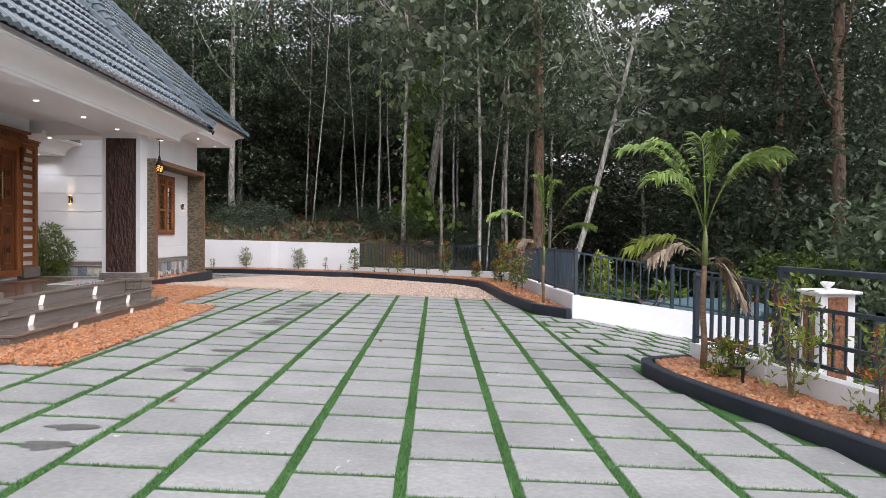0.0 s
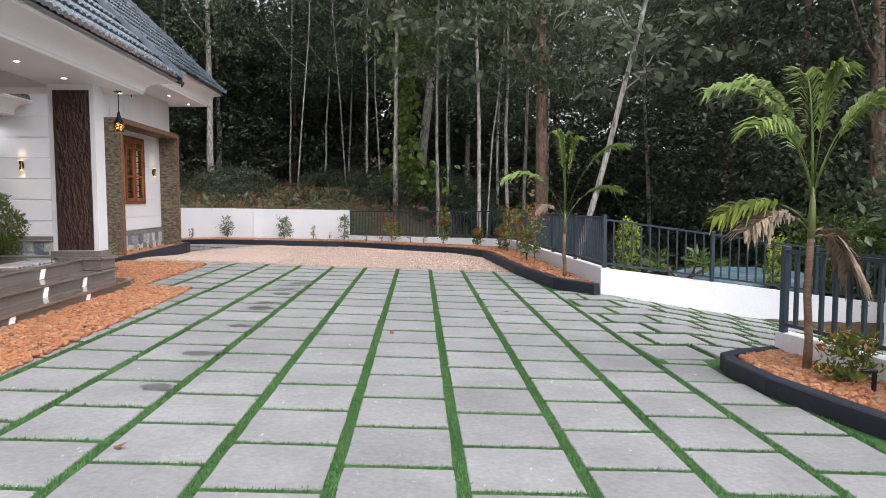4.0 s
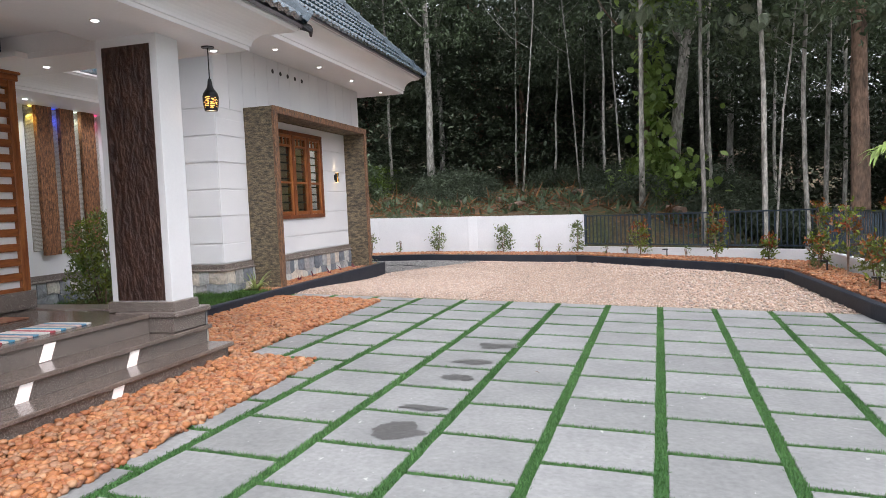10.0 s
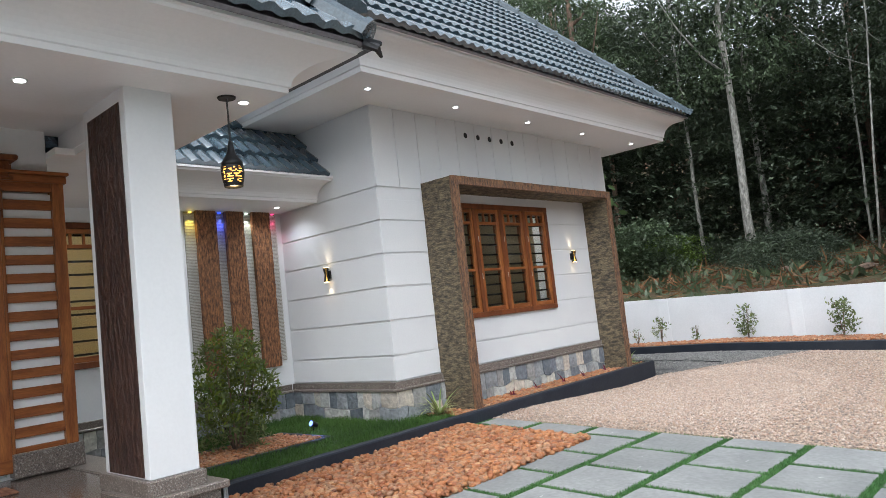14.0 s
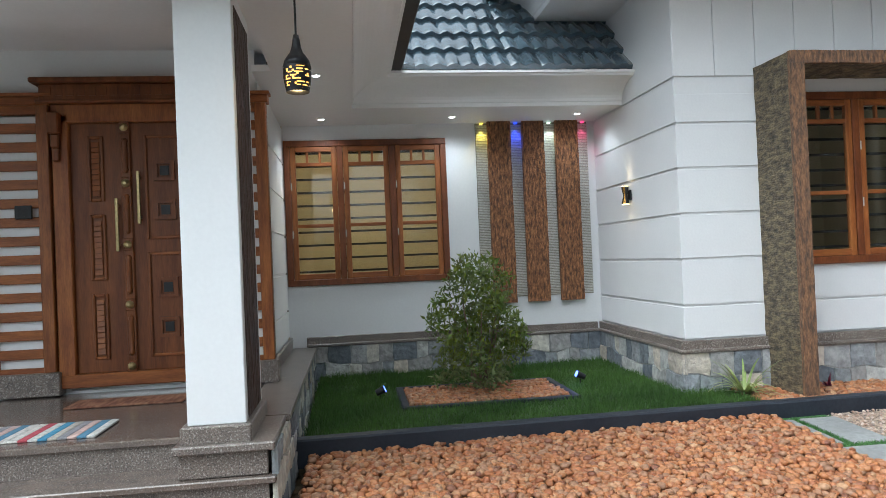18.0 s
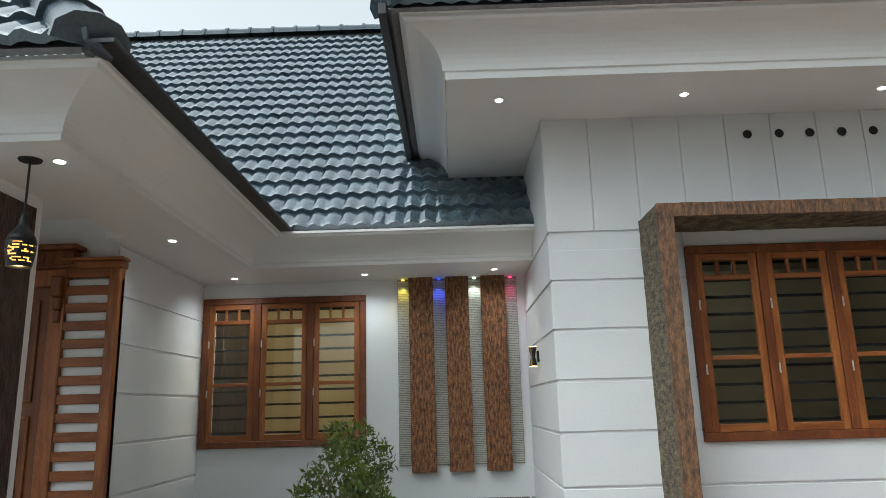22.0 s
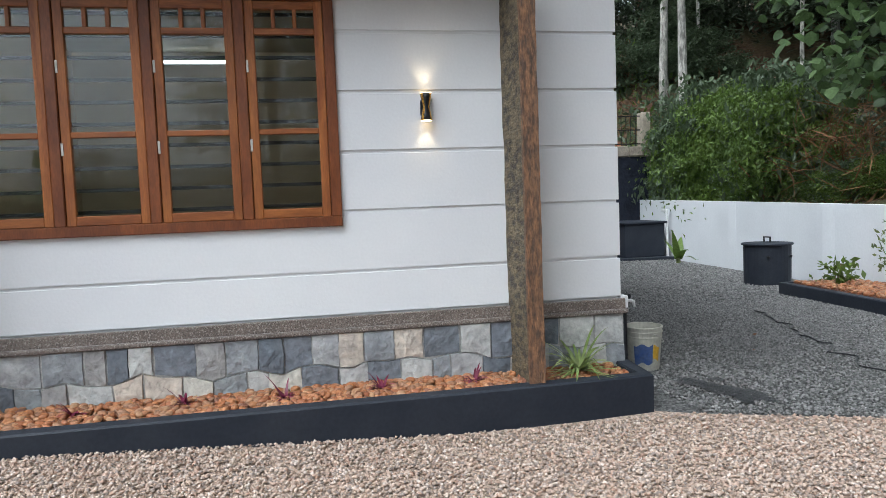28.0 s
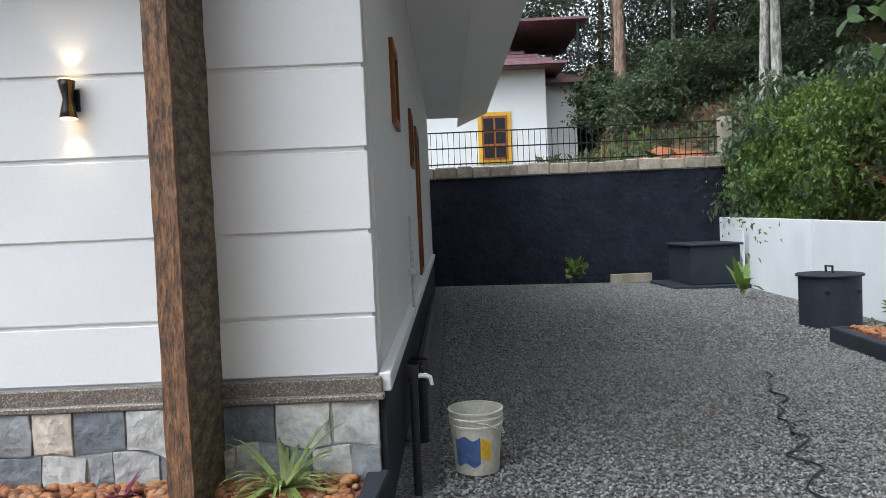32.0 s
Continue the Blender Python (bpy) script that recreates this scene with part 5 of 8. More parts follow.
for i in range(18):
    c = cols[i % 9]
    m = bpy.data.materials.get("rug_%d" % (i % 9)) or mat("rug_%d" % (i % 9), c, [v * 0.7 for v in c], 0.95, scale=30, bump=0.5, bscale=150)
    part("stripe", boxed(-0.2, -0.45 + i * 0.05, 0, 0.2, -0.403 + i * 0.05, 0.013, 0.003), m, mat2)

# ---- board and louvre feature beside the recess window ----
feat = thing("feature_panel", (X_REC, -0.03, 0), "tall niche of grey louvres behind three rough brown boards", "wall panel")
part("niche", boxed(0.0, -1.325, 0.84, 0.006, -0.055, 2.755), M_NICHE, feat, "dim beige back")
for i in range(106):
    z = 0.85 + i * 0.0178
    bm = boxed(0.006, -1.32, z, 0.028, -0.06, z + 0.011)
    part("louvre", bm, M_LOUVRE, feat)
for a, b in ((-1.20, -0.945), (-0.815, -0.57), (-0.44, -0.185)):
    part("rough_board", rough_box(0.03, a, 0.78, 0.085, b, 2.77, 0.055, 0.005, a), M_BOARD, feat, "rough bark-brown board")
for y, c in ((-1.262, (1.0, 0.75, 0.12)), (-0.88, (0.05, 0.10, 1.0)), (-0.505, (0.9, 1.0, 0.85)), (-0.12, (1.0, 0.08, 0.25))):
    g = glow("led_%.2f" % -y, c, 0.9)
    part("led_spot", boxed(0.035, y - 0.018, 2.735, 0.070, y + 0.018, 2.748, 0.003), g, feat, "small coloured light")
    lamp("niche_light", "SPOT", (X_REC + 0.075, y - 0.03, 2.715), 1.3 if y > -0.2 else 3.2, c, (X_REC + 0.02, y - 0.03, 2.1), 0.015, 70)

# ---- lamps ----


def downlight(x, y, z, power=2.0):
    t = thing("downlight", (x, y, z), "small round white recessed downlight", "lamp", "downlights")
    part("rim", lathe([(0.040, -0.006), (0.042, 0.0)], 14), M_PVC, t)
    part("lens", lathe([(0.028, -0.010), (0.030, -0.006)], 14), M_LED, t, "bright lens")


for y in (-0.37, 1.05, 2.56, 3.98, 5.54):
    downlight(0.42, y, Z_SOFF)
for x, y in ((-1.6, -3.0), (-1.58, -1.66), (-1.5, -0.34), (0.08, -2.97), (1.69, -4.1), (1.69, -5.2), (1.69, -6.4), (1.9, -2.85), (-0.4, 5.62)):
    downlight(x, y, Z_SOFL if x != -0.4 else Z_SOFF)
for x, y, w in ((0.08, -2.97, 6), (1.69, -4.1, 2), (1.69, -5.6, 2), (-1.58, -1.66, 12), (-1.5, -0.34, 9), (-1.6, -3.0, 12)):
    lamp("downlight_beam", "SPOT", (x, y, Z_SOFL - 0.02), w, (0.96, 0.98, 1.0), (x, y, 0), 0.04, 150, 0.9)


def wall_lamp(place, turn, label):
    t = thing("wall_lamp", place, label, "lamp", "wall lamps", turn=turn)
    part("body", lathe([(0.038, -0.085), (0.032, -0.055), (0.019, 0.0), (0.032, 0.055), (0.038, 0.085)], 16), M_BLACK, t, "black waisted body", smooth=True).matrix_basis = pose(0.055, 0, 0)
    bm = bmesh.new()
    for lo_, hi_ in ((-1.15, -0.6), (0.6, 1.15)):
        rows = [[bm.verts.new((0.055 + (r + 0.002) * math.cos(a), (r + 0.002) * math.sin(a), z)) for a in np.linspace(lo_, hi_, 4)] for r, z in ((0.038, -0.085), (0.032, -0.055), (0.019, 0.0), (0.032, 0.055), (0.038, 0.085))]
        for p, q in zip(rows, rows[1:]):
            for i in range(3):
                bm.faces.new((p[i], p[i + 1], q[i + 1], q[i]))
    part("gold_trim", bm, M_GOLD, t, "curved gold edges", smooth=True)
    for s in (-1, 1):
        part("reflector", lathe([(0.033, 0.085 * s), (0.034, 0.088 * s), (0.036, 0.09 * s)], 16), M_WARM, t, "glowing gold inner cup").matrix_basis = pose(0.055, 0, 0)
    part("back_plate", boxed(0.0, -0.03, -0.05, 0.02, 0.03, 0.05, 0.003), M_BLACK, t)
    m = t.matrix_basis
    for s in (-1, 1):
        p = m @ Vector((0.055, 0, 0.10 * s))
        q = m @ Vector((0.03, 0, 0.6 * s))
        lamp("wall_lamp_beam", "SPOT", p, 0.75, (1.0, 0.76, 0.46), q, 0.015, 80, 0.6)


wall_lamp((-1.0, 0.0, 1.84), -90, "black and gold up-and-down wall lamp, lit, on the grooved side wall")
wall_lamp((0.0, 3.90, 1.86), 0, "black and gold up-and-down wall lamp, lit, beside the wing window")

pend = thing("pendant_lamp", (1.93, -2.99, 0.02), "black pierced pendant lamp glowing amber under the porch eaves", "lamp")
part("rose", lathe([(0.055, Z_SOFL - 0.03), (0.06, Z_SOFL - 0.02), (0.06, Z_SOFL)], 18), M_BLACK, pend)
part("cord", lathe([(0.006, 2.45), (0.006, Z_SOFL - 0.03)], 6), M_BLACK, pend)
part("neck", lathe([(0.071, 2.290), (0.064, 2.318), (0.050, 2.340), (0.033, 2.362), (0.024, 2.390), (0.019, 2.425), (0.014, 2.452)], 24), M_BLACK, pend, "long tapered charcoal neck", smooth=True)
part("lower_ring", lathe([(0.053, 2.158), (0.058, 2.158), (0.060, 2.172), (0.055, 2.172)], 24), M_BLACK, pend)
SLOTS = random.Random(8)
zs = [2.172, 2.181, 2.187, 2.197, 2.203, 2.212, 2.219, 2.228, 2.235, 2.245, 2.251, 2.260, 2.267, 2.277, 2.283, 2.290]
rad = lambda z: 0.060 + 0.012 * math.sin(min(1.0, (z - 2.172) / 0.085) * math.pi / 2)
V, F = [], []
for z in zs:
    V += [(rad(z) * math.cos(2 * math.pi * k / 40), rad(z) * math.sin(2 * math.pi * k / 40), z) for k in range(40)]
gone = set()
for i in range(1, len(zs) - 1, 2):
    k = 0
    while k < 40:
        run = SLOTS.choice((2, 3, 4))
        if SLOTS.random() < 0.55:
            gone.update((i, (k + q) % 40) for q in range(run))
        k += run + 1
for i in range(2, len(zs) - 2, 2):
    for k in range(40):
        if SLOTS.random() < 0.10:
            gone.add((i, k))
for i in range(len(zs) - 1):
    for k in range(40):
        if (i, k) not in gone:
            F.append((40 * i + k, 40 * i + (k + 1) % 40, 40 * (i + 1) + (k + 1) % 40, 40 * (i + 1) + k))
arrays("pierced_barrel", V, F, M_BLACK, pend, "charcoal barrel pierced with fine slots")
part("glass", lathe([(0.048, 2.175), (0.054, 2.20), (0.058, 2.24), (0.056, 2.285)], 24), glow("amber_glow", (1.0, 0.47, 0.10), 1.1), pend, "glowing amber glass", smooth=True)
part("reflector", lathe([(0.002, 2.166), (0.053, 2.161)], 24), glow("gold_cup_glow", (1.0, 0.58, 0.12), 1.2), pend, "glowing gold open mouth", smooth=True)
lamp("pendant_bulb", "POINT", (1.93, -2.99, 2.14), 0.6, (1.0, 0.65, 0.28), size=0.04)


# ---- plants ----
RNG = np.random.default_rng(7)


def leaf_cloud(centres, size, width=0.45, droop=0.3, rng=RNG, vary=0.35, axes=None, flat=0.0):
    """Folded pointed leaves, one at each centre: four corners a leaf."""
    n = len(centres)
    d = rng.normal(size=(n, 3)) if axes is None else axes + rng.normal(size=(n, 3)) * 0.35
    d[:, 2] -= droop
    d /= np.linalg.norm(d, axis=1)[:, None]
    r = rng.normal(size=(n, 3))
    if flat:
        r = r * flat + np.array([0, 0, 1.0])
    s = np.cross(d, r)
    s /= np.linalg.norm(s, axis=1)[:, None] + 1e-9
    nn = np.cross(s, d)
    L = size * (1 + vary * rng.uniform(-1, 1, n))[:, None]
    mid = centres + d * L * 0.45
    v = np.empty((n, 4, 3))
    v[:, 0], v[:, 2] = centres, centres + d * L - nn * L * 0.08
    v[:, 1], v[:, 3] = mid + s * L * width / 2 + nn * L * 0.07, mid - s * L * width / 2 + nn * L * 0.07
    return v.reshape(-1, 3), np.arange(4 * n).reshape(-1, 4)


def broad_leaves(centres, size, rng=RNG, droop=0.7, width=0.75, vary=0.3):
    """Large rounded leaves, eight corners folded along the midrib."""
    n = len(centres)
    d = rng.normal(size=(n, 3))
    d[:, 2] = d[:, 2] * 0.5 - droop
    d /= np.linalg.norm(d, axis=1)[:, None]
    up = rng.normal(size=(n, 3)) * 0.5 + np.array([0, 0, 1.0])
    s = np.cross(d, up)
    s /= np.linalg.norm(s, axis=1)[:, None] + 1e-9
    nn = np.cross(s, d)
    L = size * (1 + vary * rng.uniform(-1, 1, n))[:, None]
    V = np.empty((n, 8, 3))
    for k, (a, w, h) in enumerate(((0, 0, 0), (0.22, 0.42, 0.06), (0.55, 0.5, 0.05), (0.85, 0.26, -0.02), (1.0, 0, -0.10), (0.85, -0.26, -0.02), (0.55, -0.5, 0.05), (0.22, -0.42, 0.06))):
        V[:, k] = centres + d * L * a + s * L * w * width + nn * L * h
    b = np.arange(n)[:, None] * 8
    F = np.vstack([b + np.array([q]) for q in ((0, 1, 2, 3), (0, 3, 4, 5), (0, 5, 6, 7))])
    return V.reshape(-1, 3), F


def clumps(n_clumps, per, radius, height, base, spread, rng=RNG, shape="egg", hollow=0.5):
    """Leaf places in loose clumps filling an egg or column."""
    out = []
    for _ in range(n_clumps):
        h = rng.uniform(0, 1)
        env = {"egg": math.sin(math.pi * (0.12 + 0.83 * h)) ** 0.7, "cone": (1 - h) ** 0.75 + 0.08, "column": 0.75 + 0.25 * math.sin(math.pi * h)}[shape]
        a, q = rng.uniform(0, 2 * math.pi), math.sqrt(rng.uniform(hollow ** 2, 1))
        c = np.array([math.cos(a) * radius * env * q, math.sin(a) * radius * env * q, base + height * h])
        out.append(c + rng.normal(size=(per, 3)) * spread * np.array([1, 1, 0.6]))
    return np.vstack(out)


def crown_mesh(name, pts, size, material, **kw):
    v, f = leaf_cloud(pts, size, **kw)
    me = bpy.data.meshes.new(name)
    me.from_pydata(v.tolist(), [], f.tolist())
    me.materials.append(material)
    return me


def tiers(count, per, radius, height, base, rng=RNG, puff=0.55, low=0.45):
    """Leaf places in flattened sprays set round a stem, with gaps between them."""
    out = []
    for i in range(count):
        h = (i + rng.uniform(0, 1)) / count
        env = low + (1 - low) * math.sin(math.pi * min(1, 0.25 + 0.72 * h))
        a, q = i * 2.4 + rng.uniform(-0.5, 0.5), rng.uniform(0.25, 1.0)
        c = np.array([math.cos(a) * radius * env * q, math.sin(a) * radius * env * q, base + height * h])
        size = puff * rng.uniform(0.7, 1.4)
        d = rng.normal(size=(per, 3)) * np.array([size, size, size * 0.32])
        d[:, 2] -= 0.25 * np.hypot(d[:, 0], d[:, 1])
        out.append(c + d)
    return np.vstack(out)


CROWNS = [crown_mesh("crown", tiers(50, 140, 3.0, 10.0, 6.2), 0.20, M_LEAF, droop=0.3, flat=0.5),
          crown_mesh("crown", tiers(46, 130, 2.6, 11.0, 5.2, puff=0.5), 0.18, M_LEAFD, droop=0.3, flat=0.5),
          None,
          crown_mesh("crown", tiers(62, 165, 3.4, 14.0, 0.9, puff=0.72), 0.27, M_LEAFD, droop=0.3, flat=0.5),
          crown_mesh("crown", tiers(90, 130, 3.3, 13.5, 0.8, puff=0.6, low=0.7), 0.18, M_LEAFD, droop=0.3, width=0.5, flat=0.5)]
v, f = broad_leaves(tiers(34, 24, 2.4, 7.4, 6.6, puff=0.42), 0.32, droop=0.8, width=0.7)
CROWNS[2] = bpy.data.meshes.new("crown")
CROWNS[2].from_pydata(v.tolist(), [], f.tolist())
CROWNS[2].materials.append(M_LEAFG)
MASSES = [crown_mesh("foliage", tiers(54, 170, 1.4, 2.3, 0.1, puff=0.30, low=0.7), 0.105, M_LEAFB, droop=0.3, width=0.6, flat=0.6),
          crown_mesh("foliage", tiers(42, 100, 1.5, 2.7, 0.1, puff=0.34, low=0.7), 0.19, M_LEAF, droop=0.3, width=0.55, flat=0.6),
          crown_mesh("foliage", clumps(50, 44, 1.3, 1.1, 0.05, 0.25, hollow=0.1), 0.14, M_LEAFD, droop=0.2, width=0.4)]


def trunk_mesh(seed, height, r, lean=0.0, limbs=4):
    rg = random.Random(seed)
    pts, x, y = [], 0.0, 0.0
    n = 9
    for i in range(n + 1):
        pts.append((x + lean * height * i / n, y, height * i / n))
        x += rg.uniform(-0.0045, 0.0045) * height
        y += rg.uniform(-0.0045, 0.0045) * height
    bm = tube(pts, [r * (1.25 if i == 0 else 1) * (1 - 0.72 * i / n) for i in range(n + 1)], 9)
    for _ in range(limbs):
        k = rg.randint(4, n - 1)
        p, a, L = Vector(pts[k]), rg.uniform(0, 6.28), rg.uniform(0.08, 0.16) * height
        d = Vector((math.cos(a), math.sin(a), 0.7))
        tube([p, p + d * L * 0.4, p + d * L * 0.8 + Vector((0, 0, L * 0.2)), p + d * L * 1.1 + Vector((0, 0, L * 0.5))], [r * 0.32, r * 0.24, r * 0.15, r * 0.06], 6, bm)
    return bm


def tree(x, y, height, r, crown, label, lean=0.0, bark=None, seed=0, scale=1.0, dz=0.0):
    t = thing("tree", (x, y, land(x, y) - 0.05), label, "tree", turn=seed * 47 % 360 if not lean else 0)
    part("trunk", trunk_mesh(seed, height, r, lean, 5), bark or M_TRUNK, t, smooth=True)
    if crown is not None:
        ob = link("crown", CROWNS[crown], None, t)
        ob.matrix_basis = Matrix.LocRotScale((lean * height * 0.8, 0, dz), Euler((0, 0, seed * 1.7)), (scale, scale, height / 15.0))
    return t


TALL = "tall slender forest tree with pale patchy bark and dark leaves"
for i, (x, y, h, r, c, lean) in enumerate((
        (-3.4, 22.2, 17, 0.29, 0, 0.0), (2.1, 22.7, 14, 0.09, 1, 0.05), (4.4, 20.7, 14, 0.10, 0, 0.02), (5.1, 19.7, 14, 0.07, 1, -0.03),
        (5.81, 13.35, 16, 0.14, 2, 0.0), (7.17, 9.15, 15, 0.095, 2, 0.0), (8.60, 9.1, 15, 0.12, 0, 0.0), (8.75, 9.3, 13, 0.05, None, 0.09), (9.60, 9.8, 15, 0.11, 2, 0.0), (10.6, 12.5, 16, 0.12, 2, 0.01),
        (10.48, 4.82, 12, 0.155, 2, 0.26), (10.8, 20.7, 15, 0.12, 1, 0.0), (16.5, 15.0, 15, 0.15, 0, -0.05), (0.2, 24.0, 15, 0.08, 1, 0.03), (1.2, 19.5, 13, 0.06, None, 0.06), (3.6, 18.2, 12, 0.06, None, -0.05),
        (3.2, 25.0, 15, 0.09, 1, 0.02), (13.5, 22.0, 16, 0.15, 0, 0.0), (8.6, 23.0, 15, 0.12, 1, 0.0), (-6.0, 24.0, 16, 0.14, 1, 0.0), (6.6, 26, 16, 0.12, 0, 0.0), (7.9, 15.5, 14, 0.08, 1, 0.02),
        (-15.6, 14.6, 13, 0.26, 0, 0.0), (-24.9, 15, 14, 0.13, 0, 0.0), (-19.6, 16.2, 13, 0.28, 2, 0.0), (-22, 19, 14, 0.12, 1, 0.0), (-17, 20, 14, 0.14, 1, 0.0))):
    tree(x, y, h, r * 0.62, c, TALL, lean, None, i + 1)
BROWN = "forest tree with brown bark and a dense dark crown"
for i, (x, y, h, r, c, lean) in enumerate(((-3.1, 31.0, 16, 0.40, 1, 0.0), (10.75, 9.95, 15, 0.24, 0, 0.0), (17.0, 2.0, 13, 0.20, 4, 0.0), (-9.5, 21, 15, 0.26, 0, 0.0), (-12.5, 25, 16, 0.25, 0, 0.0), (20.7, 8.5, 15, 0.27, 3, 0.0), (-23.5, 12.5, 13, 0.26, 0, -0.04), (20.5, 2.0, 14, 0.24, 0, 0.0))):
    tree(x, y, h, r, c, BROWN, lean, M_TRUNKD, 40 + i)
# vine-clad pair
vt = tree(5.95, 16.4, 12, 0.20, None, "forked thick tree hung with broad-leaved climbing vines", 0.0, M_TRUNKD, 61)
part("second_trunk", tube([(0.85, 0.2, 0), (1.0, 0.1, 2.0), (1.3, 0, 4.2), (1.42, 0, 5.2), (2.0, 0, 6.8), (2.3, 0, 9.5)], [0.24, 0.20, 0.175, 0.18, 0.12, 0.05], 9), M_TRUNK, vt, "mossy leaning second trunk", smooth=True)
part("broken_limb", tube([(1.45, 0, 5.0), (0.95, 0, 5.8), (0.7, 0, 7.4)], [0.14, 0.13, 0.08], 8), M_TRUNK, vt)
pts = np.vstack([np.c_[RNG.normal(0.42, 0.27, 420), RNG.normal(-0.35, 0.22, 420), RNG.uniform(0.6, 6.6, 420)], np.c_[RNG.normal(0.9, 0.7, 330), RNG.normal(-0.3, 0.5, 330), RNG.uniform(5.8, 8.0, 330)], np.c_[RNG.normal(0.7, 0.75, 380), RNG.normal(-0.5, 0.4, 380), RNG.gamma(2.0, 0.38, 380)]])
v, f = broad_leaves(pts, 0.30, droop=1.0)
arrays("vine_leaves", v, f, M_PALM, vt, "broad hanging vine leaves")
FAR = "dense dark trees deep in the forest"
k = 0
for ring, (d0, n) in enumerate(((30, 20), (37, 22), (46, 30))):
    for i in range(n):
        a = radians(12 + 158 * (i + 0.5 * (ring % 2)) / n)
        x, y = 3 + d0 * 1.02 * math.cos(a) + RNG.uniform(-2, 2), -2 + d0 * math.sin(a) + RNG.uniform(-2, 2)
        if x < -14 and y < 22:
            continue
        if ring == 0 and y < 14:
            continue
        t = tree(x, y, RNG.uniform(10.5, 15.5) if ring < 2 else (RNG.uniform(12, 16) if x < 18 else RNG.uniform(5.5, 8)), 0.16, 3, FAR, 0.0, M_TRUNKD if i % 2 else M_TRUNK, 100 + k, 1.25)
        k += 1
# trees east of the drive and the hill behind
# eastern ones from y 0 to -20 are unseen, added for window reflections
for i, (x, y, h) in enumerate(((17.2, 5.6, 12), (18.2, 11.5, 14), (19, 7.5, 12), (22, 4, 5), (25, 12, 6.5), (26, 0, 5), (28, -6, 6), (20, 16, 15), (23, -12, 12), (19, -20, 12), (-30, 8, 15), (-33, 14, 16), (-29, 20, 16), (-36, 4, 16), (-27, 26, 16), (-32, 0, 15), (-34, 9, 16), (-38, 12, 17), (-33, 18, 16), (-24, 23, 15), (-20, 27, 15), (-40, 20, 18), (-30, 29, 16), (-37, 25, 17), (-28.5, 13.5, 13), (-26, 17, 14), (-31.5, 23, 15), (-23, 30, 16), (-42, 9, 18), (-41, 2, 17))):
    tree(x, y, h, 0.17, 4, "dense dark green tree beyond the fence", 0.0, M_TRUNKD, 300 + i, 1.15)
# banks of undergrowth behind the boundary
UNDER = "tangle of leafy undergrowth behind the boundary wall"
for i in range(96):
    x = RNG.uniform(-15, 20) if i < 60 else RNG.uniform(4.5, 14.5)
    y = 10.25 - 0.119 * (x - 4.28) + RNG.uniform(7, 18) if x < 5 else (RNG.uniform(9, 22) if i < 60 else RNG.uniform(17, 27)) - 0.3 * (x - 5)
    if x > 3 and (inside(x, y, LOT) or min(near_seg(x, y, a, b) for a, b in zip(LOT, LOT[1:])) < 2.0):
        continue
    m = MASSES[2] if x > -6 else MASSES[i % 3]
    ob = link("undergrowth", m, None)
    ob.matrix_basis = Matrix.LocRotScale((x, y, land(x, y) - 0.1), Euler((0, 0, i)), Vector((1, 1, 0.8)) * float(RNG.uniform(0.6, 1.3)))
    tagged(ob, UNDER, "undergrowth")
for i in range(34):
    x = -14.3 + 0.24 * i + RNG.uniform(-0.2, 0.2)
    y = 12.85 - 0.119 * (x + 14.2) + (0.75 if i < 8 else 1.15) + RNG.uniform(0, 1.5) * (0.3 if i < 8 else 1.0)
    ob = link("creeper", MASSES[0 if i % 3 else 1], None)
    s = float(RNG.uniform(0.6, 0.95)) * (1.0 if x < -9.5 else 0.62)
    ob.matrix_basis = Matrix.LocRotScale((x, y, land(x, y) - 0.1), Euler((0, 0, i)), (s, s, s * (1.35 if x < -9.5 else 0.8)))
    tagged(ob, "bank of bright green creepers and shrubs above the wall", "creeper", kind="stuff")
for i, (x, y, s) in enumerate(((15.6, 0.9, 1.0), (16.0, -2.5, 1.2), (12.4, 6.2, 1.1), (17, -5, 1.3), (18, -8, 1.2), (16.5, 3.0, 1.3), (6.3, 16.3, 0.7), (14.5, -4.6, 0.8), (17, -11, 1.3))):
    ob = link("undergrowth", MASSES[i % 2 if x > 14 or x < 10 else 2], None)
    ob.matrix_basis = Matrix.LocRotScale((x, y, land(x, y) - 0.1), Euler((0, 0, i * 2)), (s, s, s))
    tagged(ob, "leafy green bushes beyond the fence", "undergrowth")
# teak with very large leaves above the side wall
teak = tree(-6.1, 13.5, 9, 0.22, None, "teak tree with very large drooping leaves", 0.0, M_TRUNKD, 77)
pts = clumps(60, 14, 1.5, 3.6, 1.9, 0.36, hollow=0.2) + np.array([-0.1, -0.75, 0])
v, f = broad_leaves(pts, 0.25)
arrays("leaves", v, f, M_TEAKLEAF, teak)
tangle = np.c_[RNG.uniform(-9.5, -6.2, 900), RNG.uniform(12.9, 15.5, 900), RNG.uniform(0, 1.9, 900)]
tangle[:, 2] += [land(x, y) for x, y in tangle[:, :2]]
v, f = leaf_cloud(tangle, 0.75, 0.03, 0.0, vary=0.5)
tagged(arrays("dry_twig_tangle", v, f, M_DRYGRASS), "tangle of dry brown twigs on the bank", "twigs", kind="stuff")
# litter on the cleared bank
n = 2600
xs = RNG.uniform(-9, 8, n)
ys = 10.25 - 0.119 * (xs - 4.28) + 0.9 + RNG.gamma(2.0, 2.6, n)
pts = np.array([(x, y, land(x, y) + 0.03) for x, y in zip(xs, ys)])
ax = np.c_[RNG.normal(size=(n, 2)), np.zeros(n)]
v, f = leaf_cloud(pts, 0.55, 0.07, -0.1, axes=ax, vary=0.6)
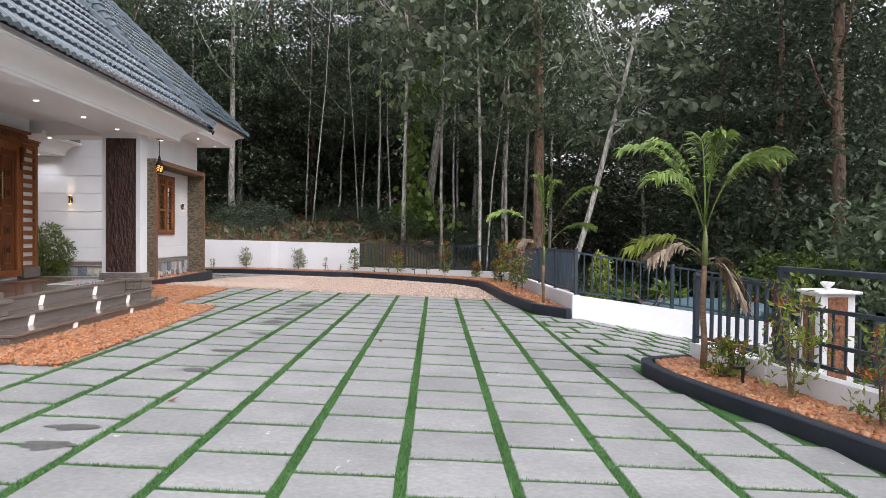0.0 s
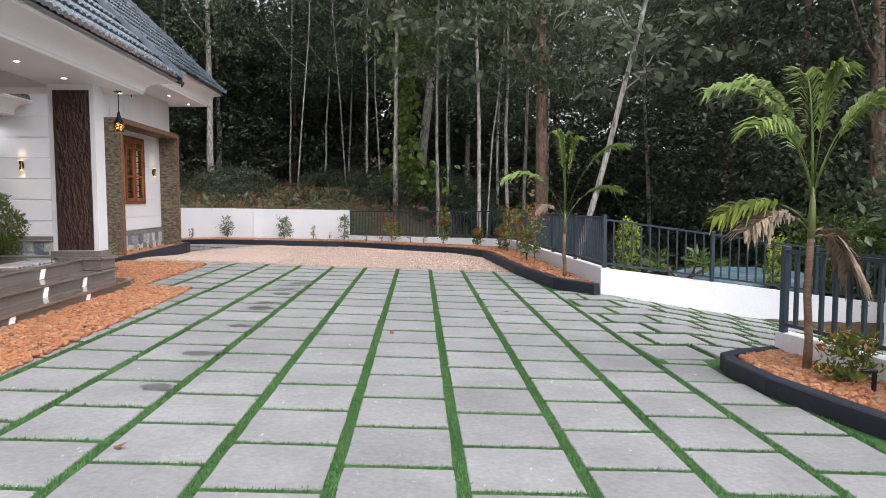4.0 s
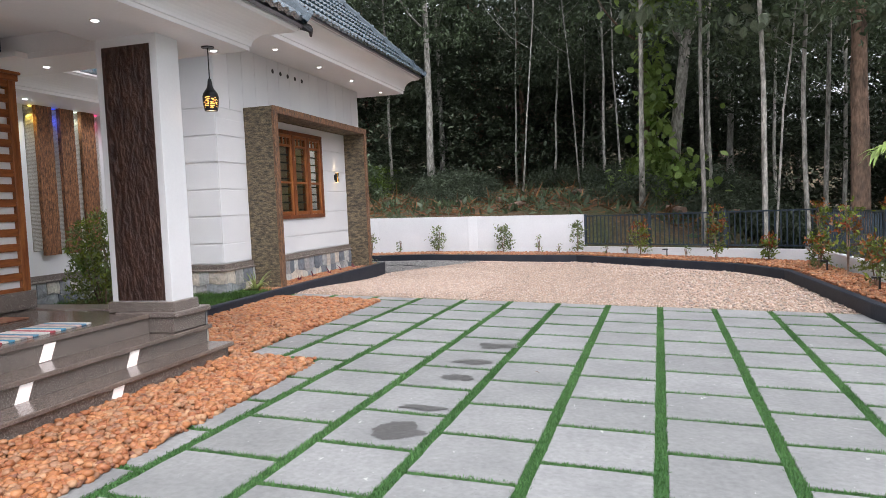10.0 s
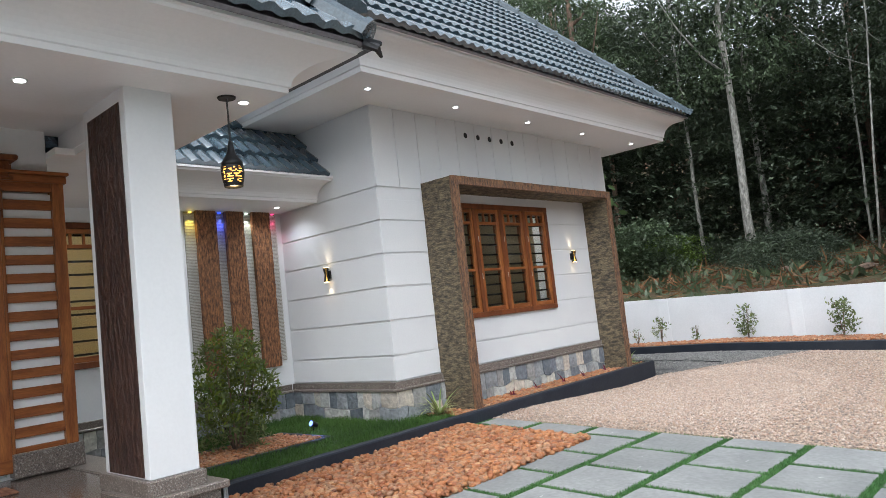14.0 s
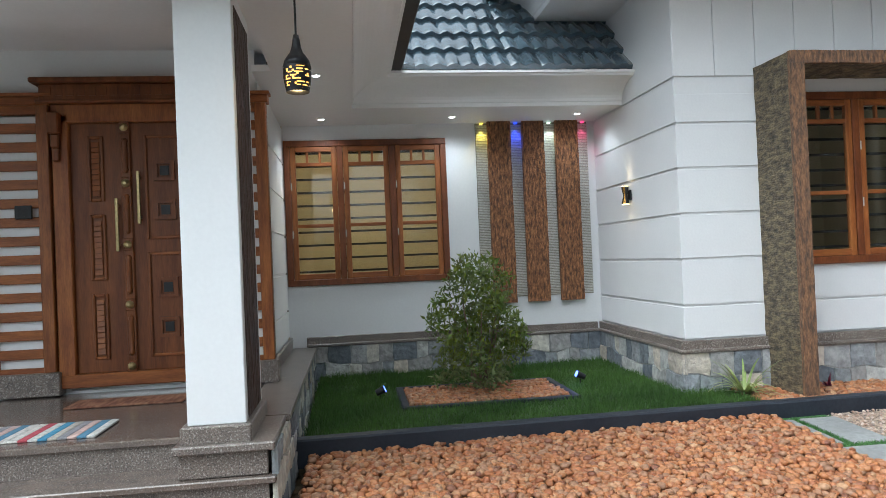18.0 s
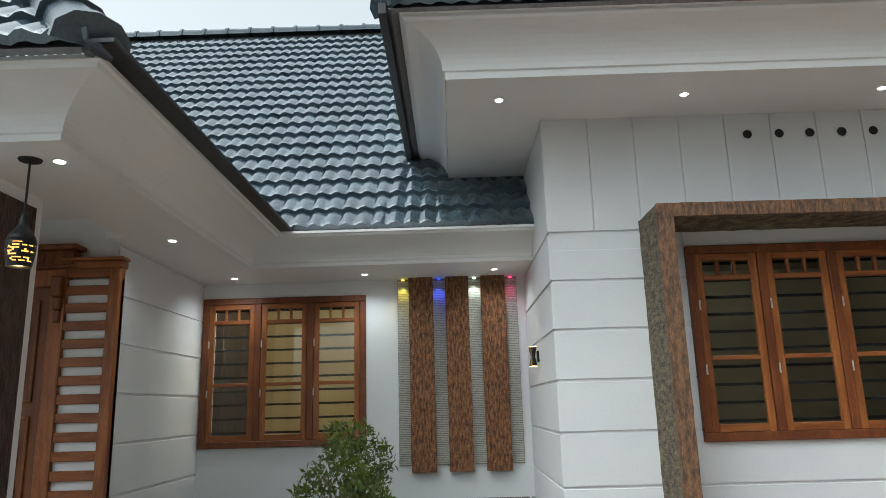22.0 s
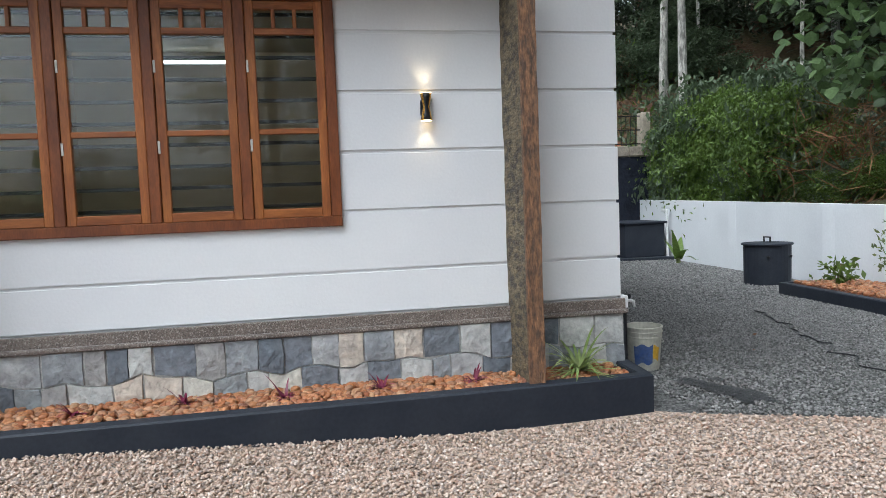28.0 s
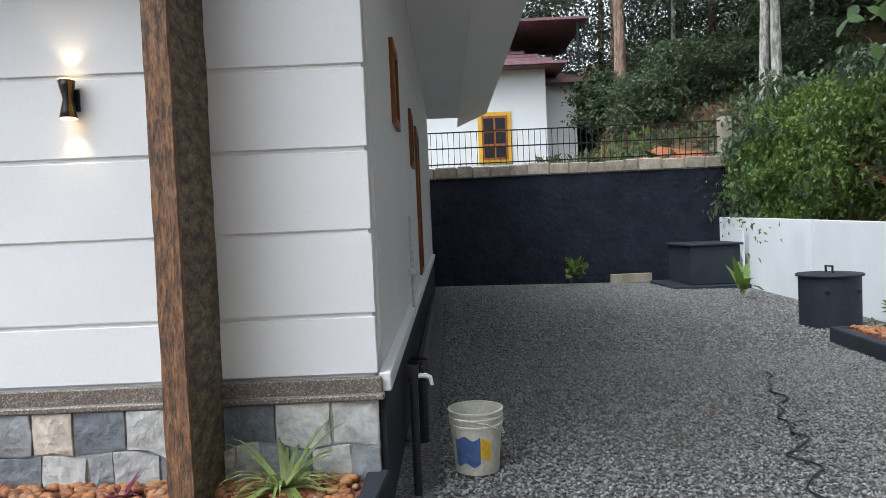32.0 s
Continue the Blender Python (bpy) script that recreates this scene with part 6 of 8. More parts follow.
tagged(arrays("fallen_twigs", v, f, M_DRYGRASS), "brown twigs and straw strewn over the cleared bank", "litter", kind="stuff")
n = 2600
xs = RNG.uniform(-9, 9, n)
ys = 10.25 - 0.119 * (xs - 4.28) + 0.9 + RNG.gamma(2.0, 2.8, n)
pts = np.array([(x, y, land(x, y)) for x, y in zip(xs, ys)])
v, f = leaf_cloud(pts, 0.28, 0.35, -0.8, vary=0.6)
tagged(arrays("bank_weeds", v, f, M_LEAF), "low green weeds on the cleared bank", "weeds", kind="stuff")
for i in range(7):
    a = RNG.uniform(0, 3.14)
    x, y = (-1 + 1.5 * i, 15.5 + RNG.uniform(-2, 3))
    lg = thing("fallen_log", (x, y, land(x, y)), "brown fallen log on the bank", "log")
    part("stem", tube([(-0.9 * math.cos(a), -0.9 * math.sin(a), 0.06), (0, 0, 0.12), (0.9 * math.cos(a), 0.9 * math.sin(a), 0.08)], [0.10, 0.11, 0.08], 8), M_TRUNKD, lg)


def shrub(place, height, radius, kinds, label, n=160, size=0.07, stems=3, shape="egg", width=0.45, name="shrub", base=0.18):
    t = thing(name, place, label, "shrub")
    bm = bmesh.new()
    rg = random.Random(int(place[0] * 100) + int(place[1] * 10))
    for _ in range(stems):
        a = rg.uniform(0, 6.28)
        e = rg.uniform(0.2, 0.6) * radius
        tube([(0, 0, -0.05), (0.4 * e * math.cos(a), 0.4 * e * math.sin(a), height * 0.45), (e * math.cos(a), e * math.sin(a), height * 0.9)], [0.012, 0.009, 0.004], 5, bm)
    part("stem", bm, M_TRUNKD, t)
    tot = sum(k for _, k, _, _ in kinds)
    for material, share, z0, z1 in kinds:
        m = max(6, int(n * share / tot))
        pts = clumps(max(4, m // 8), 8, radius, height * (z1 - z0), height * z0, radius * 0.16 + 0.01, shape=shape, hollow=0.15)
        v, f = leaf_cloud(pts, size, width, -0.5)
        arrays("leaves", v, f, material, t)
    return t


PZ = lambda x, y: yard(x, y) + 0.145
for x, y, h, r, n, s in ((-1.94, 10.55, 0.66, 0.20, 150, 0.07), (-1.02, 10.45, 0.42, 0.14, 70, 0.06), (0.20, 10.3, 0.74, 0.25, 340, 0.075), (2.12, 10.05, 0.80, 0.27, 320, 0.085), (3.10, 9.95, 0.50, 0.11, 70, 0.06), (4.14, 9.8, 0.82, 0.19, 380, 0.075), (-3.4, 10.75, 0.95, 0.26, 300, 0.07), (-2.7, 10.8, 0.35, 0.2, 60, 0.06)):
    shrub((x, y, PZ(x, y)), h, r, [(M_BUSH, 1, 0.15, 1.0)], "young grey-green shrub against the white wall", n, s)
for x, y, h, r in ((5.72, 8.75, 0.84, 0.24), (7.28, 7.0, 1.15, 0.20), (8.25, 6.85, 0.56, 0.17), (8.82, 5.1, 1.20, 0.17), (8.70, 4.7, 0.62, 0.19), (8.90, 3.75, 1.34, 0.20), (8.88, 2.3, 0.72, 0.22), (8.85, 1.25, 1.30, 0.26)):
    shrub((x, y, PZ(x, y)), h, r, [(M_BUSH, 1.5, 0.1, 0.8), (M_LEAFY, 2.2, 0.2, 0.95), (M_LEAFR, 1.3, 0.5, 1.0)], "young shrub with orange-red new leaves by the fence", 420, 0.075, shape="column")
for x, y in ((5.4, 8.75), (6.7, 7.75), (3.7, 9.45), (4.9, 9.15)):
    shrub((x, y, PZ(x, y)), 0.26, 0.10, [(M_BUSH, 1, 0.1, 1)], "small young plant in the pebbled planter", 30, 0.05)
for x, y, h, r, n in ((9.45, -8.3, 0.42, 0.20, 260), (9.62, -9.15, 1.05, 0.30, 300), (9.78, -10.1, 0.75, 0.24, 160)):
    shrub((x, y, yard(9.3, y) + 0.09), h, r, [(M_BUSH, 1.2, 0.12, 0.9), (M_LEAFY, 2.4, 0.15, 1.0), (M_LEAFR, 0.3, 0.5, 1.0)], "young shrub with reddish tips in the gate planter", int(n * 1.6), 0.075, width=0.36)
shrub((10.05, -1.3, land(10.05, -1.3)), 0.80 - land(10.05, -1.3), 0.21, [(M_GOLDEN, 2.4, 0.0, 1.0), (M_LEAFB, 0.4, 0.0, 0.7)], "yellow-green golden conifer beyond the railing", 1900, 0.07, 2, "column")
shrub((12.58, -1.62, land(12.58, -1.62)), 0.5 - land(12.58, -1.62), 0.17, [(M_GOLDEN, 2.4, 0.0, 1.0), (M_LEAFB, 0.8, 0.0, 0.8)], "slim golden conifer beside the covered tank", 1000, 0.07, 2, "column")
# plumeria
plu = thing("plumeria_tree", (11.1, -1.3, land(11.1, -1.3)), "plumeria with long pale green leaves beyond the railing", "tree")
bm = tube([(0, 0, -0.1), (0.05, 0, 0.5), (-0.05, 0.05, 0.8)], [0.028, 0.025, 0.022], 7)
tips = []
for k in range(7):
    a = k * 0.9
    e = 0.5 + 0.25 * (k % 3)
    tip = (e * math.cos(a), e * math.sin(a), 1.05 + 0.12 * (k % 2))
    tube([(-0.05, 0.05, 0.72), (0.5 * tip[0], 0.5 * tip[1], 0.92), tip], [0.020, 0.017, 0.014], 6, bm)
    tips.append(tip)
part("trunk", bm, M_PALMTRUNK, plu)
pts = np.vstack([np.tile(t, (20, 1)) for t in tips])
ang = RNG.uniform(0, 6.28, len(pts))
v, f = leaf_cloud(pts, 0.28, 0.22, 0.0, axes=np.c_[np.cos(ang), np.sin(ang), RNG.uniform(-0.2, 0.6, len(pts))] * 2)
arrays("leaves", v, f, M_LEAFB, plu)
# banana plants far beyond the gate
for bx, by in ((17.0, 0.2), (19.0, -1.2), (18.0, 2.2)):
    ban = thing("banana_plant", (bx, by, land(bx, by)), "banana plant with broad bright leaves", "plant")
    part("stem", tube([(0, 0, -0.1), (0, 0, 1.2), (0.05, 0, 2.0)], [0.14, 0.11, 0.07], 8), M_STALK, ban)
    for k in range(7):
        a = k * 0.9 + bx
        bm = bmesh.new()
        rows = []
        for i in range(9):
            s = i / 8
            c = Vector((math.cos(a) * 1.7 * s, math.sin(a) * 1.7 * s, 1.9 + 1.3 * s - 1.9 * s * s))
            w = 0.30 * math.sin(math.pi * min(1, 0.06 + s * 0.94)) ** 0.6 + 0.005
            sd = Vector((-math.sin(a), math.cos(a), 0))
            rows.append([bm.verts.new(c + sd * w + Vector((0, 0, 0.10 * w))), bm.verts.new(c), bm.verts.new(c - sd * w + Vector((0, 0, 0.10 * w)))])
        for p, q in zip(rows, rows[1:]):
            for j in range(2):
                bm.faces.new((p[j], p[j + 1], q[j + 1], q[j]))
        part("leaf", bm, M_LEAFB, ban)


def frond(parent, start, turn, reach, apex, crest, material, leaflet=0.33, pairs=42, bare=0.32, seed=1):
    """One arching feather frond: a bare stalk, then drooping leaflets. It rises to apex at the share crest of its reach."""
    rg = np.random.default_rng(seed)
    at = lambda q: np.array([reach * q ** 1.25, 0, apex * (2 * q / crest - (q / crest) ** 2)])
    V, F = [], []
    for i, q in enumerate(np.linspace(0, 1, 15)):
        p, w = at(q), 0.015 * (1 - 0.85 * q)
        V += [p + (0, w, 0), p + (0, -w, 0), p + (0, 0, w)]
        if i:
            a = 3 * (i - 1)
            F += [(a, a + 3, a + 5, a + 2), (a + 2, a + 5, a + 4, a + 1), (a + 1, a + 4, a + 3, a)]
    for k in range(pairs):
        q = bare + (1 - bare) * (k + rg.uniform(0, 0.6)) / pairs
        p = at(min(q, 1.0))
        along = at(min(q + 0.02, 1.02)) - at(q - 0.02)
        along /= np.linalg.norm(along)
        L = leaflet * (0.45 + 0.55 * math.sin(math.pi * (0.12 + 0.80 * (q - bare) / (1 - bare)))) * rg.uniform(0.8, 1.15)
        for sg in (-1, 1):
            d = 0.75 * along + np.array([0, sg * rg.uniform(0.55, 0.9), 0]) + np.array([0, 0, rg.uniform(-0.1, 0.35)])
            d /= np.linalg.norm(d)
            m = p + d * L * 0.45
            e = m + d * L * 0.42 + np.array([0, 0, -L * rg.uniform(0.22, 0.50)])
            w = np.cross(d, (0, 0, 1.0))
            w = w / (np.linalg.norm(w) + 1e-6) * 0.0155 + np.array([0, 0, 0.007])
            b = len(V)
            V += [p, m + w, m - w, e]
            F += [(b, b + 1, b + 3, b + 2)]
    ob = arrays("frond", V, np.array(F), material, parent)
    ob.matrix_basis = Matrix.Translation(start) @ Matrix.Rotation(radians(turn), 4, "Z")
    return ob


def palm(place, trunk, neck, r, spec, label):
    """spec: turn, reach, apex, crest, start height, material, bare share."""
    t = thing("palm_tree", place, label, "palm tree")
    part("trunk", tube([(0, 0, -0.08), (0.012, 0, 0.25 * trunk), (-0.012, 0.01, 0.6 * trunk), (0, 0, trunk)], [1.25 * r, r, 0.92 * r, 0.85 * r], 10), M_PALMTRUNK, t, smooth=True)
    part("crown_shaft", tube([(0, 0, trunk - 0.02), (0, 0, trunk + 0.6 * neck), (0, 0, trunk + neck)], [0.95 * r, 0.8 * r, 0.35 * r], 9), M_STALK, t, "green crown shaft", smooth=True)
    for i, (a, reach, apex, crest, z, m, bare) in enumerate(spec):
        frond(t, (0, 0, z), a, reach, apex, crest, m, bare=bare, seed=i + 3)
    return t


palm((9.36, -7.9, yard(9.3, -7.9) + 0.10), 1.15, 0.40, 0.033, [
    (178, 0.88, 0.90, 0.86, 1.45, M_PALM, 0.34), (204, 0.72, 0.62, 0.80, 1.42, M_PALM, 0.34), (158, 0.55, 0.96, 0.95, 1.46, M_PALM, 0.34),
    (95, 0.14, 1.02, 1.0, 1.46, M_PALM, 0.30), (300, 0.20, 1.00, 1.0, 1.46, M_PALM, 0.30), (2, 0.84, 0.88, 0.85, 1.45, M_PALM, 0.36), (332, 0.60, 0.78, 0.88, 1.42, M_PALM, 0.36),
    (182, 0.82, 0.24, 0.58, 1.18, M_LEAFY, 0.42), (196, 0.68, 0.18, 0.55, 1.14, M_DRY, 0.40), (4, 0.42, 0.06, 0.26, 1.14, M_DRY, 0.25), (330, 0.38, 0.05, 0.27, 1.10, M_DRY, 0.25)],
    "young feather palm with a few dry fronds in the gate planter")
palm((8.86, -1.42, yard(8.86, -1.42) + 0.12), 0.84, 0.36, 0.034, [
    (184, 1.10, 0.86, 0.74, 1.00, M_PALM, 0.42), (95, 0.10, 1.50, 1.0, 1.02, M_PALM, 0.36), (200, 0.16, 1.52, 1.0, 1.02, M_PALM, 0.38), (330, 0.22, 1.42, 1.0, 1.02, M_PALM, 0.38), (352, 1.05, 1.34, 0.94, 1.00, M_PALM, 0.44),
    (8, 1.05, 0.66, 0.78, 0.96, M_PALM, 0.46), (186, 0.48, 0.38, 0.72, 0.90, M_DRY, 0.45)], "young feather palm in the boundary planter")

# clipped bush on the lawn
bush = thing("bush", (-0.60, -1.66, 0.10), "dense upright grey-green bush in a pebbled square on the lawn", "bush")
bm = bmesh.new()
for k in range(9):
    a = k * 0.7
    tube([(0.02 * math.cos(a), 0.02 * math.sin(a), -0.03), (0.12 * math.cos(a), 0.12 * math.sin(a), 0.3), (0.25 * math.cos(a), 0.25 * math.sin(a), 0.75 + 0.05 * (k % 3))], [0.014, 0.010, 0.004], 5, bm)
part("stem", bm, M_TRUNKD, bush)
for material, n, lo, hi in ((M_BUSH, 430, 0.03, 1.02), (M_LEAFB, 150, 0.2, 1.04), (M_LEAFY, 230, 0.25, 1.08)):
    pts = clumps(n, 14, 0.52, 1.17 * (hi - lo), 1.17 * lo, 0.05, hollow=0.2, shape="column")
    wide = 0.45 * np.sqrt(np.clip(np.sin(math.pi * (0.24 + 0.72 * pts[:, 2] / 1.2)), 0.02, 1))
    keep = np.hypot(pts[:, 0], pts[:, 1]) < wide * (0.82 + 0.26 * np.sin(pts[:, 2] * 9 + 3 * np.arctan2(pts[:, 1], pts[:, 0])))
    v, f = leaf_cloud(pts[keep], 0.062, 0.34, -0.6)
    arrays("leaves", v, f, material, bush)


def arching(place, n, length, material, label, name="spider_plant", width=0.012, up=0.7):
    t = thing(name, place, label, "plant")
    V, F = [], []
    for k in range(n):
        a, L, u = RNG.uniform(0, 6.28), length * RNG.uniform(0.7, 1.1), up * RNG.uniform(0.6, 1.3)
        sd = np.array([-math.sin(a), math.cos(a), 0]) * width
        for i in range(6):
            s = i / 5
            p = np.array([math.cos(a) * L * s * 0.8, math.sin(a) * L * s * 0.8, L * (u * s * 1.5 - 1.1 * s * s * (1.4 - u))])
            p[2] = max(p[2], 0.03)
            w = sd * (1 - s ** 2 * 0.95)
            V += [p + w, p - w]
            if i:
                b = len(V) - 4
                F.append((b, b + 1, b + 3, b + 2))
    arrays("leaves", V, F, material, t)
    return t


arching((0.26, 0.36, 0.08), 44, 0.38, M_STRIPE, "variegated spider plant in the pebbles by the wall")
arching((0.22, 4.84, 0.06), 46, 0.38, M_STRIPE, "variegated spider plant in the pebbles by the wall corner")
for x, y in ((0.20, 1.15), (0.26, 1.72), (0.22, 2.33), (0.26, 2.92), (0.22, 3.52), (0.22, 4.12)):
    arching((x, y, 0.075 - 0.006 * y), 13, 0.14, M_MAGENTA, "small dark red cordyline in the pebble bed", "red_cordyline", 0.011, 0.8)

# lawn centre square with pebbles, garden spots
sq = thing("planting_square", (-0.50, -1.65, 0.09), "dark edged square of orange pebbles round the bush", "planting bed")
for a, b, c, d in ((-0.46, -0.74, -0.40, 0.74), (0.40, -0.74, 0.46, 0.74), (-0.40, -0.74, 0.40, -0.68), (-0.40, 0.68, 0.40, 0.74)):
    part("edging", boxed(a, b, -0.02, c, d, 0.025, 0.006), M_NAVY, sq)
part("bed", boxed(-0.40, -0.68, -0.02, 0.40, 0.68, 0.008), M_PEBBLEBED, sq)
for x, y, turn_ in ((-0.5, -2.55, -65), (-0.62, -0.72, 65)):
    sp = thing("garden_spot", (x, y, 0.09), "small black garden spotlight with a blue light", "lamp", "garden spots")
    part("spike", lathe([(0.008, -0.05), (0.008, 0.06)], 8), M_BLACK, sp)
    bm = lathe([(0.026, -0.04), (0.034, 0.04)], 14)
    bmesh.ops.transform(bm, matrix=pose(0.01, 0, 0.085, turn_, 0, 0), verts=bm.verts)
    part("head", bm, M_BLACK, sp)
    bm = lathe([(0.028, 0.041), (0.028, 0.045)], 14)
    bmesh.ops.transform(bm, matrix=pose(0.01, 0, 0.085, turn_, 0, 0), verts=bm.verts)
    part("lens", bm, M_BLUELED, sp, "glowing blue lens")
lamp("garden_spot_beam", "SPOT", (-0.54, -0.74, 0.18), 1.2, (0.25, 0.35, 1.0), (-0.4, -0.9, 0.1), 0.03, 110)
for x, y in ((8.75, 4.4), (8.8, 1.9), (9.45, -8.6), (6.3, 8.0), (-2.9, 10.35)):
    bl = thing("bollard_light", (x, y, PZ(x, y) if y > -5 else yard(9.3, y) + 0.09), "small black hooked garden light in the pebbles", "lamp", "hooked garden lights")
    part("stem", boxed(-0.012, -0.012, -0.05, 0.012, 0.012, 0.20), M_BLACK, bl)
    part("hood", boxed(-0.10, -0.02, 0.185, 0.02, 0.02, 0.215, 0.006), M_BLACK, bl)

# ---- side yard ----
bk = thing("bucket", (-0.62, 5.72, yard(-0.62, 5.72)), "battered white paint bucket with a torn blue and yellow label", "bucket")
part("body", lathe([(0.118, 0), (0.122, 0.004), (0.145, 0.26), (0.150, 0.262), (0.150, 0.272), (0.146, 0.274), (0.148, 0.30), (0.153, 0.302), (0.153, 0.312), (0.149, 0.314), (0.150, 0.335), (0.156, 0.337), (0.156, 0.348), (0.143, 0.348), (0.138, 0.30), (0.115, 0.012)], 28), M_PLASTIC, bk, smooth=False)
for a0, a1, z0, z1, m, lb in ((-1.0, 0.1, 0.06, 0.21, M_BLUE, "torn blue label"), (0.12, 0.55, 0.09, 0.20, M_YELLOW, "yellow label patch")):
    bm = bmesh.new()
    rows = []
    for z in (z0, z1):
        rr = 0.122 + 0.023 * z / 0.26 + 0.0015
        rows.append([bm.verts.new((rr * math.cos(a), rr * math.sin(a), z + 0.012 * math.sin(a * 9))) for a in np.linspace(a0, a1, 9)])
    for i in range(8):
        bm.faces.new((rows[0][i], rows[0][i + 1], rows[1][i + 1], rows[1][i]))
    part("label", bm, m, bk, lb)
part("handle", tube([(0.157 * math.cos(a), 0.157 * math.sin(a), 0.30 - 0.10 * math.sin(a) ** 2 * (1 if math.sin(a) > 0 else 0)) for a in np.linspace(0, math.pi, 11)], 0.004, 6), M_LOUVRE, bk)

tap = thing("tap_stand", (-0.28, 5.40, yard(-0.28, 5.4)), "black water pipe with a white plastic tap beside the wall", "tap")
part("pipe", lathe([(0.022, -0.05), (0.022, 0.66)], 12), M_BLACKPIPE, tap)
part("elbow", lathe([(0.028, 0.58), (0.028, 0.66)], 12), M_BLACKPIPE, tap)
part("tap", tube([(0, 0.0, 0.60), (-0.01, 0.05, 0.605), (-0.015, 0.085, 0.59), (-0.015, 0.095, 0.55)], [0.012, 0.015, 0.013, 0.009], 8), M_PVC, tap, "white plastic tap")
part("tap_knob", lathe([(0.010, 0.61), (0.014, 0.63), (0.012, 0.65)], 10), M_BLACKPIPE, tap, "black tap knob").matrix_basis = pose(-0.01, 0.05, 0)
drain = thing("drain_pipes", (-1.2, 5.38, yard(-1, 5.4)), "black drain pipes along the side wall", "pipe")
part("pipe", lathe([(0.055, -0.05), (0.055, 0.52)], 12), M_BLACKPIPE, drain)
part("pipe", tube([(-5.5, 0.0, 0.30), (-0.3, 0.0, 0.36), (0, 0, 0.34)], 0.055, 10), M_BLACKPIPE, drain)
part("collar", lathe([(0.07, 0.42), (0.07, 0.52)], 12), M_BLACKPIPE, drain)
wp = thing("water_pipe", (-2.6, 5.30, 0.55), "white plastic water pipe on the side wall", "pipe")
part("riser", lathe([(0.014, -0.1), (0.014, 0.75)], 8), M_PVC, wp)
part("valve", boxed(-0.03, -0.03, 0.25, 0.03, 0.04, 0.31, 0.008), M_PVC, wp)
for x0, x1, z0, z1 in ((-2.2, -1.7, 1.95, 2.55), (-4.6, -4.1, 1.85, 2.45), (-6.2, -5.4, 0.6, 2.45)):
    w = thing("window_side", (0, 0, 0), "narrow teak window in the side wall", "window", kind="structure")
    part("window_frame", box(box(box(boxed(x0, WING_N, z0, x0 + 0.06, WING_N + 0.03, z1), x1 - 0.06, WING_N, z0, x1, WING_N + 0.03, z1), x0 + 0.06, WING_N, z0, x1 - 0.06, WING_N + 0.03, z0 + 0.06), x0 + 0.06, WING_N, z1 - 0.06, x1 - 0.06, WING_N + 0.03, z1), M_TEAK, w)
    part("pane", boxed(x0 + 0.06, WING_N, z0 + 0.06, x1 - 0.06, WING_N + 0.012, z1 - 0.06), M_BLACK, w, "dark glass")

CH = thing("incinerator_bin", (-5.85, 10.58, yard(-5.85, 10.58)), "dark navy painted round-topped bin with a lid handle", "bin")
part("body", lathe([(0.365, -0.05), (0.37, 0.655)], 32), M_NAVY, CH)
part("lid", lathe([(0.40, 0.655), (0.405, 0.675), (0.395, 0.685), (0.02, 0.695)], 32), M_NAVY, CH)
part("handle", box(box(boxed(-0.09, -0.01, 0.695, -0.07, 0.01, 0.77), 0.07, -0.01, 0.695, 0.09, 0.01, 0.77), -0.09, -0.01, 0.77, 0.09, 0.01, 0.79), M_BLACK, CH)
for z in (0.45,):
    for y in (-0.2, 0.2):
        part("air_hole", boxed(0.30, y - 0.02, z, 0.335, y + 0.02, z + 0.04), M_BLACK, CH)
tk = thing("water_tank", (-12.6, 11.2, yard(-12.6, 11.2)), "dark navy painted concrete tank with a slab base", "tank")
part("slab", boxed(-0.9, -0.75, -0.1, 0.95, 0.9, 0.07, 0.01), M_NAVY, tk)
part("body", boxed(-0.75, -0.32, 0.07, 0.7, 0.78, 0.92, 0.015), M_NAVY, tk)
part("lid", boxed(-0.8, -0.38, 0.92, 0.75, 0.84, 0.97, 0.012), M_NAVY, tk)
pp = thing("white_pipe", (-11.9, 12.05, yard(-12, 12)), "white pipe with an elbow against the boundary wall", "pipe")
part("riser", lathe([(0.03, -0.05), (0.03, 1.28)], 10), M_PVC, pp)
part("arm", boxed(-0.25, -0.03, 1.22, 0.03, 0.03, 1.28, 0.01), M_PVC, pp)
sb = thing("stone_slab", (-13.85, 10.1, yard(-13.8, 10.1)), "loose pale stone slab leaning at the dark wall", "slab")
part("slab", boxed(-0.06, -0.5, 0.0, 0.05, 0.5, 0.22, 0.01), M_CONCRETE, sb)
for x, y, h, lb in ((-9.4, 10.95, 0.62, "young coconut palm seedling in the gravel"),):
    co = arching((x, y, yard(x, y) + 0.15), 7, h, M_LEAFB, lb, "coconut_seedling", 0.085, 0.9)
    part("stem", tube([(0, 0, -0.05), (0, 0, 0.35)], [0.05, 0.025], 8), M_STALK, co)
shrub((-13.2, 8.5, yard(-13.2, 8.5)), 0.6, 0.32, [(M_LEAFB, 1, 0.4, 1)], "small green sapling before the dark wall", 80, 0.2, 1)
shrub((-4.2, 10.5, yard(-4.2, 10.5) + 0.1), 0.4, 0.32, [(M_LEAFB, 1, 0.1, 1)], "low bright green plant by the bin", 140, 0.12, 3)

# black retaining wall with railing, and the neighbour's house behind
rw = tagged(part("wall_retaining", boxed(-14.6, -2, -0.9, -14.2, 12.75, 2.34), M_NAVYWALL), "dark painted rubble retaining wall", "wall", kind="structure")
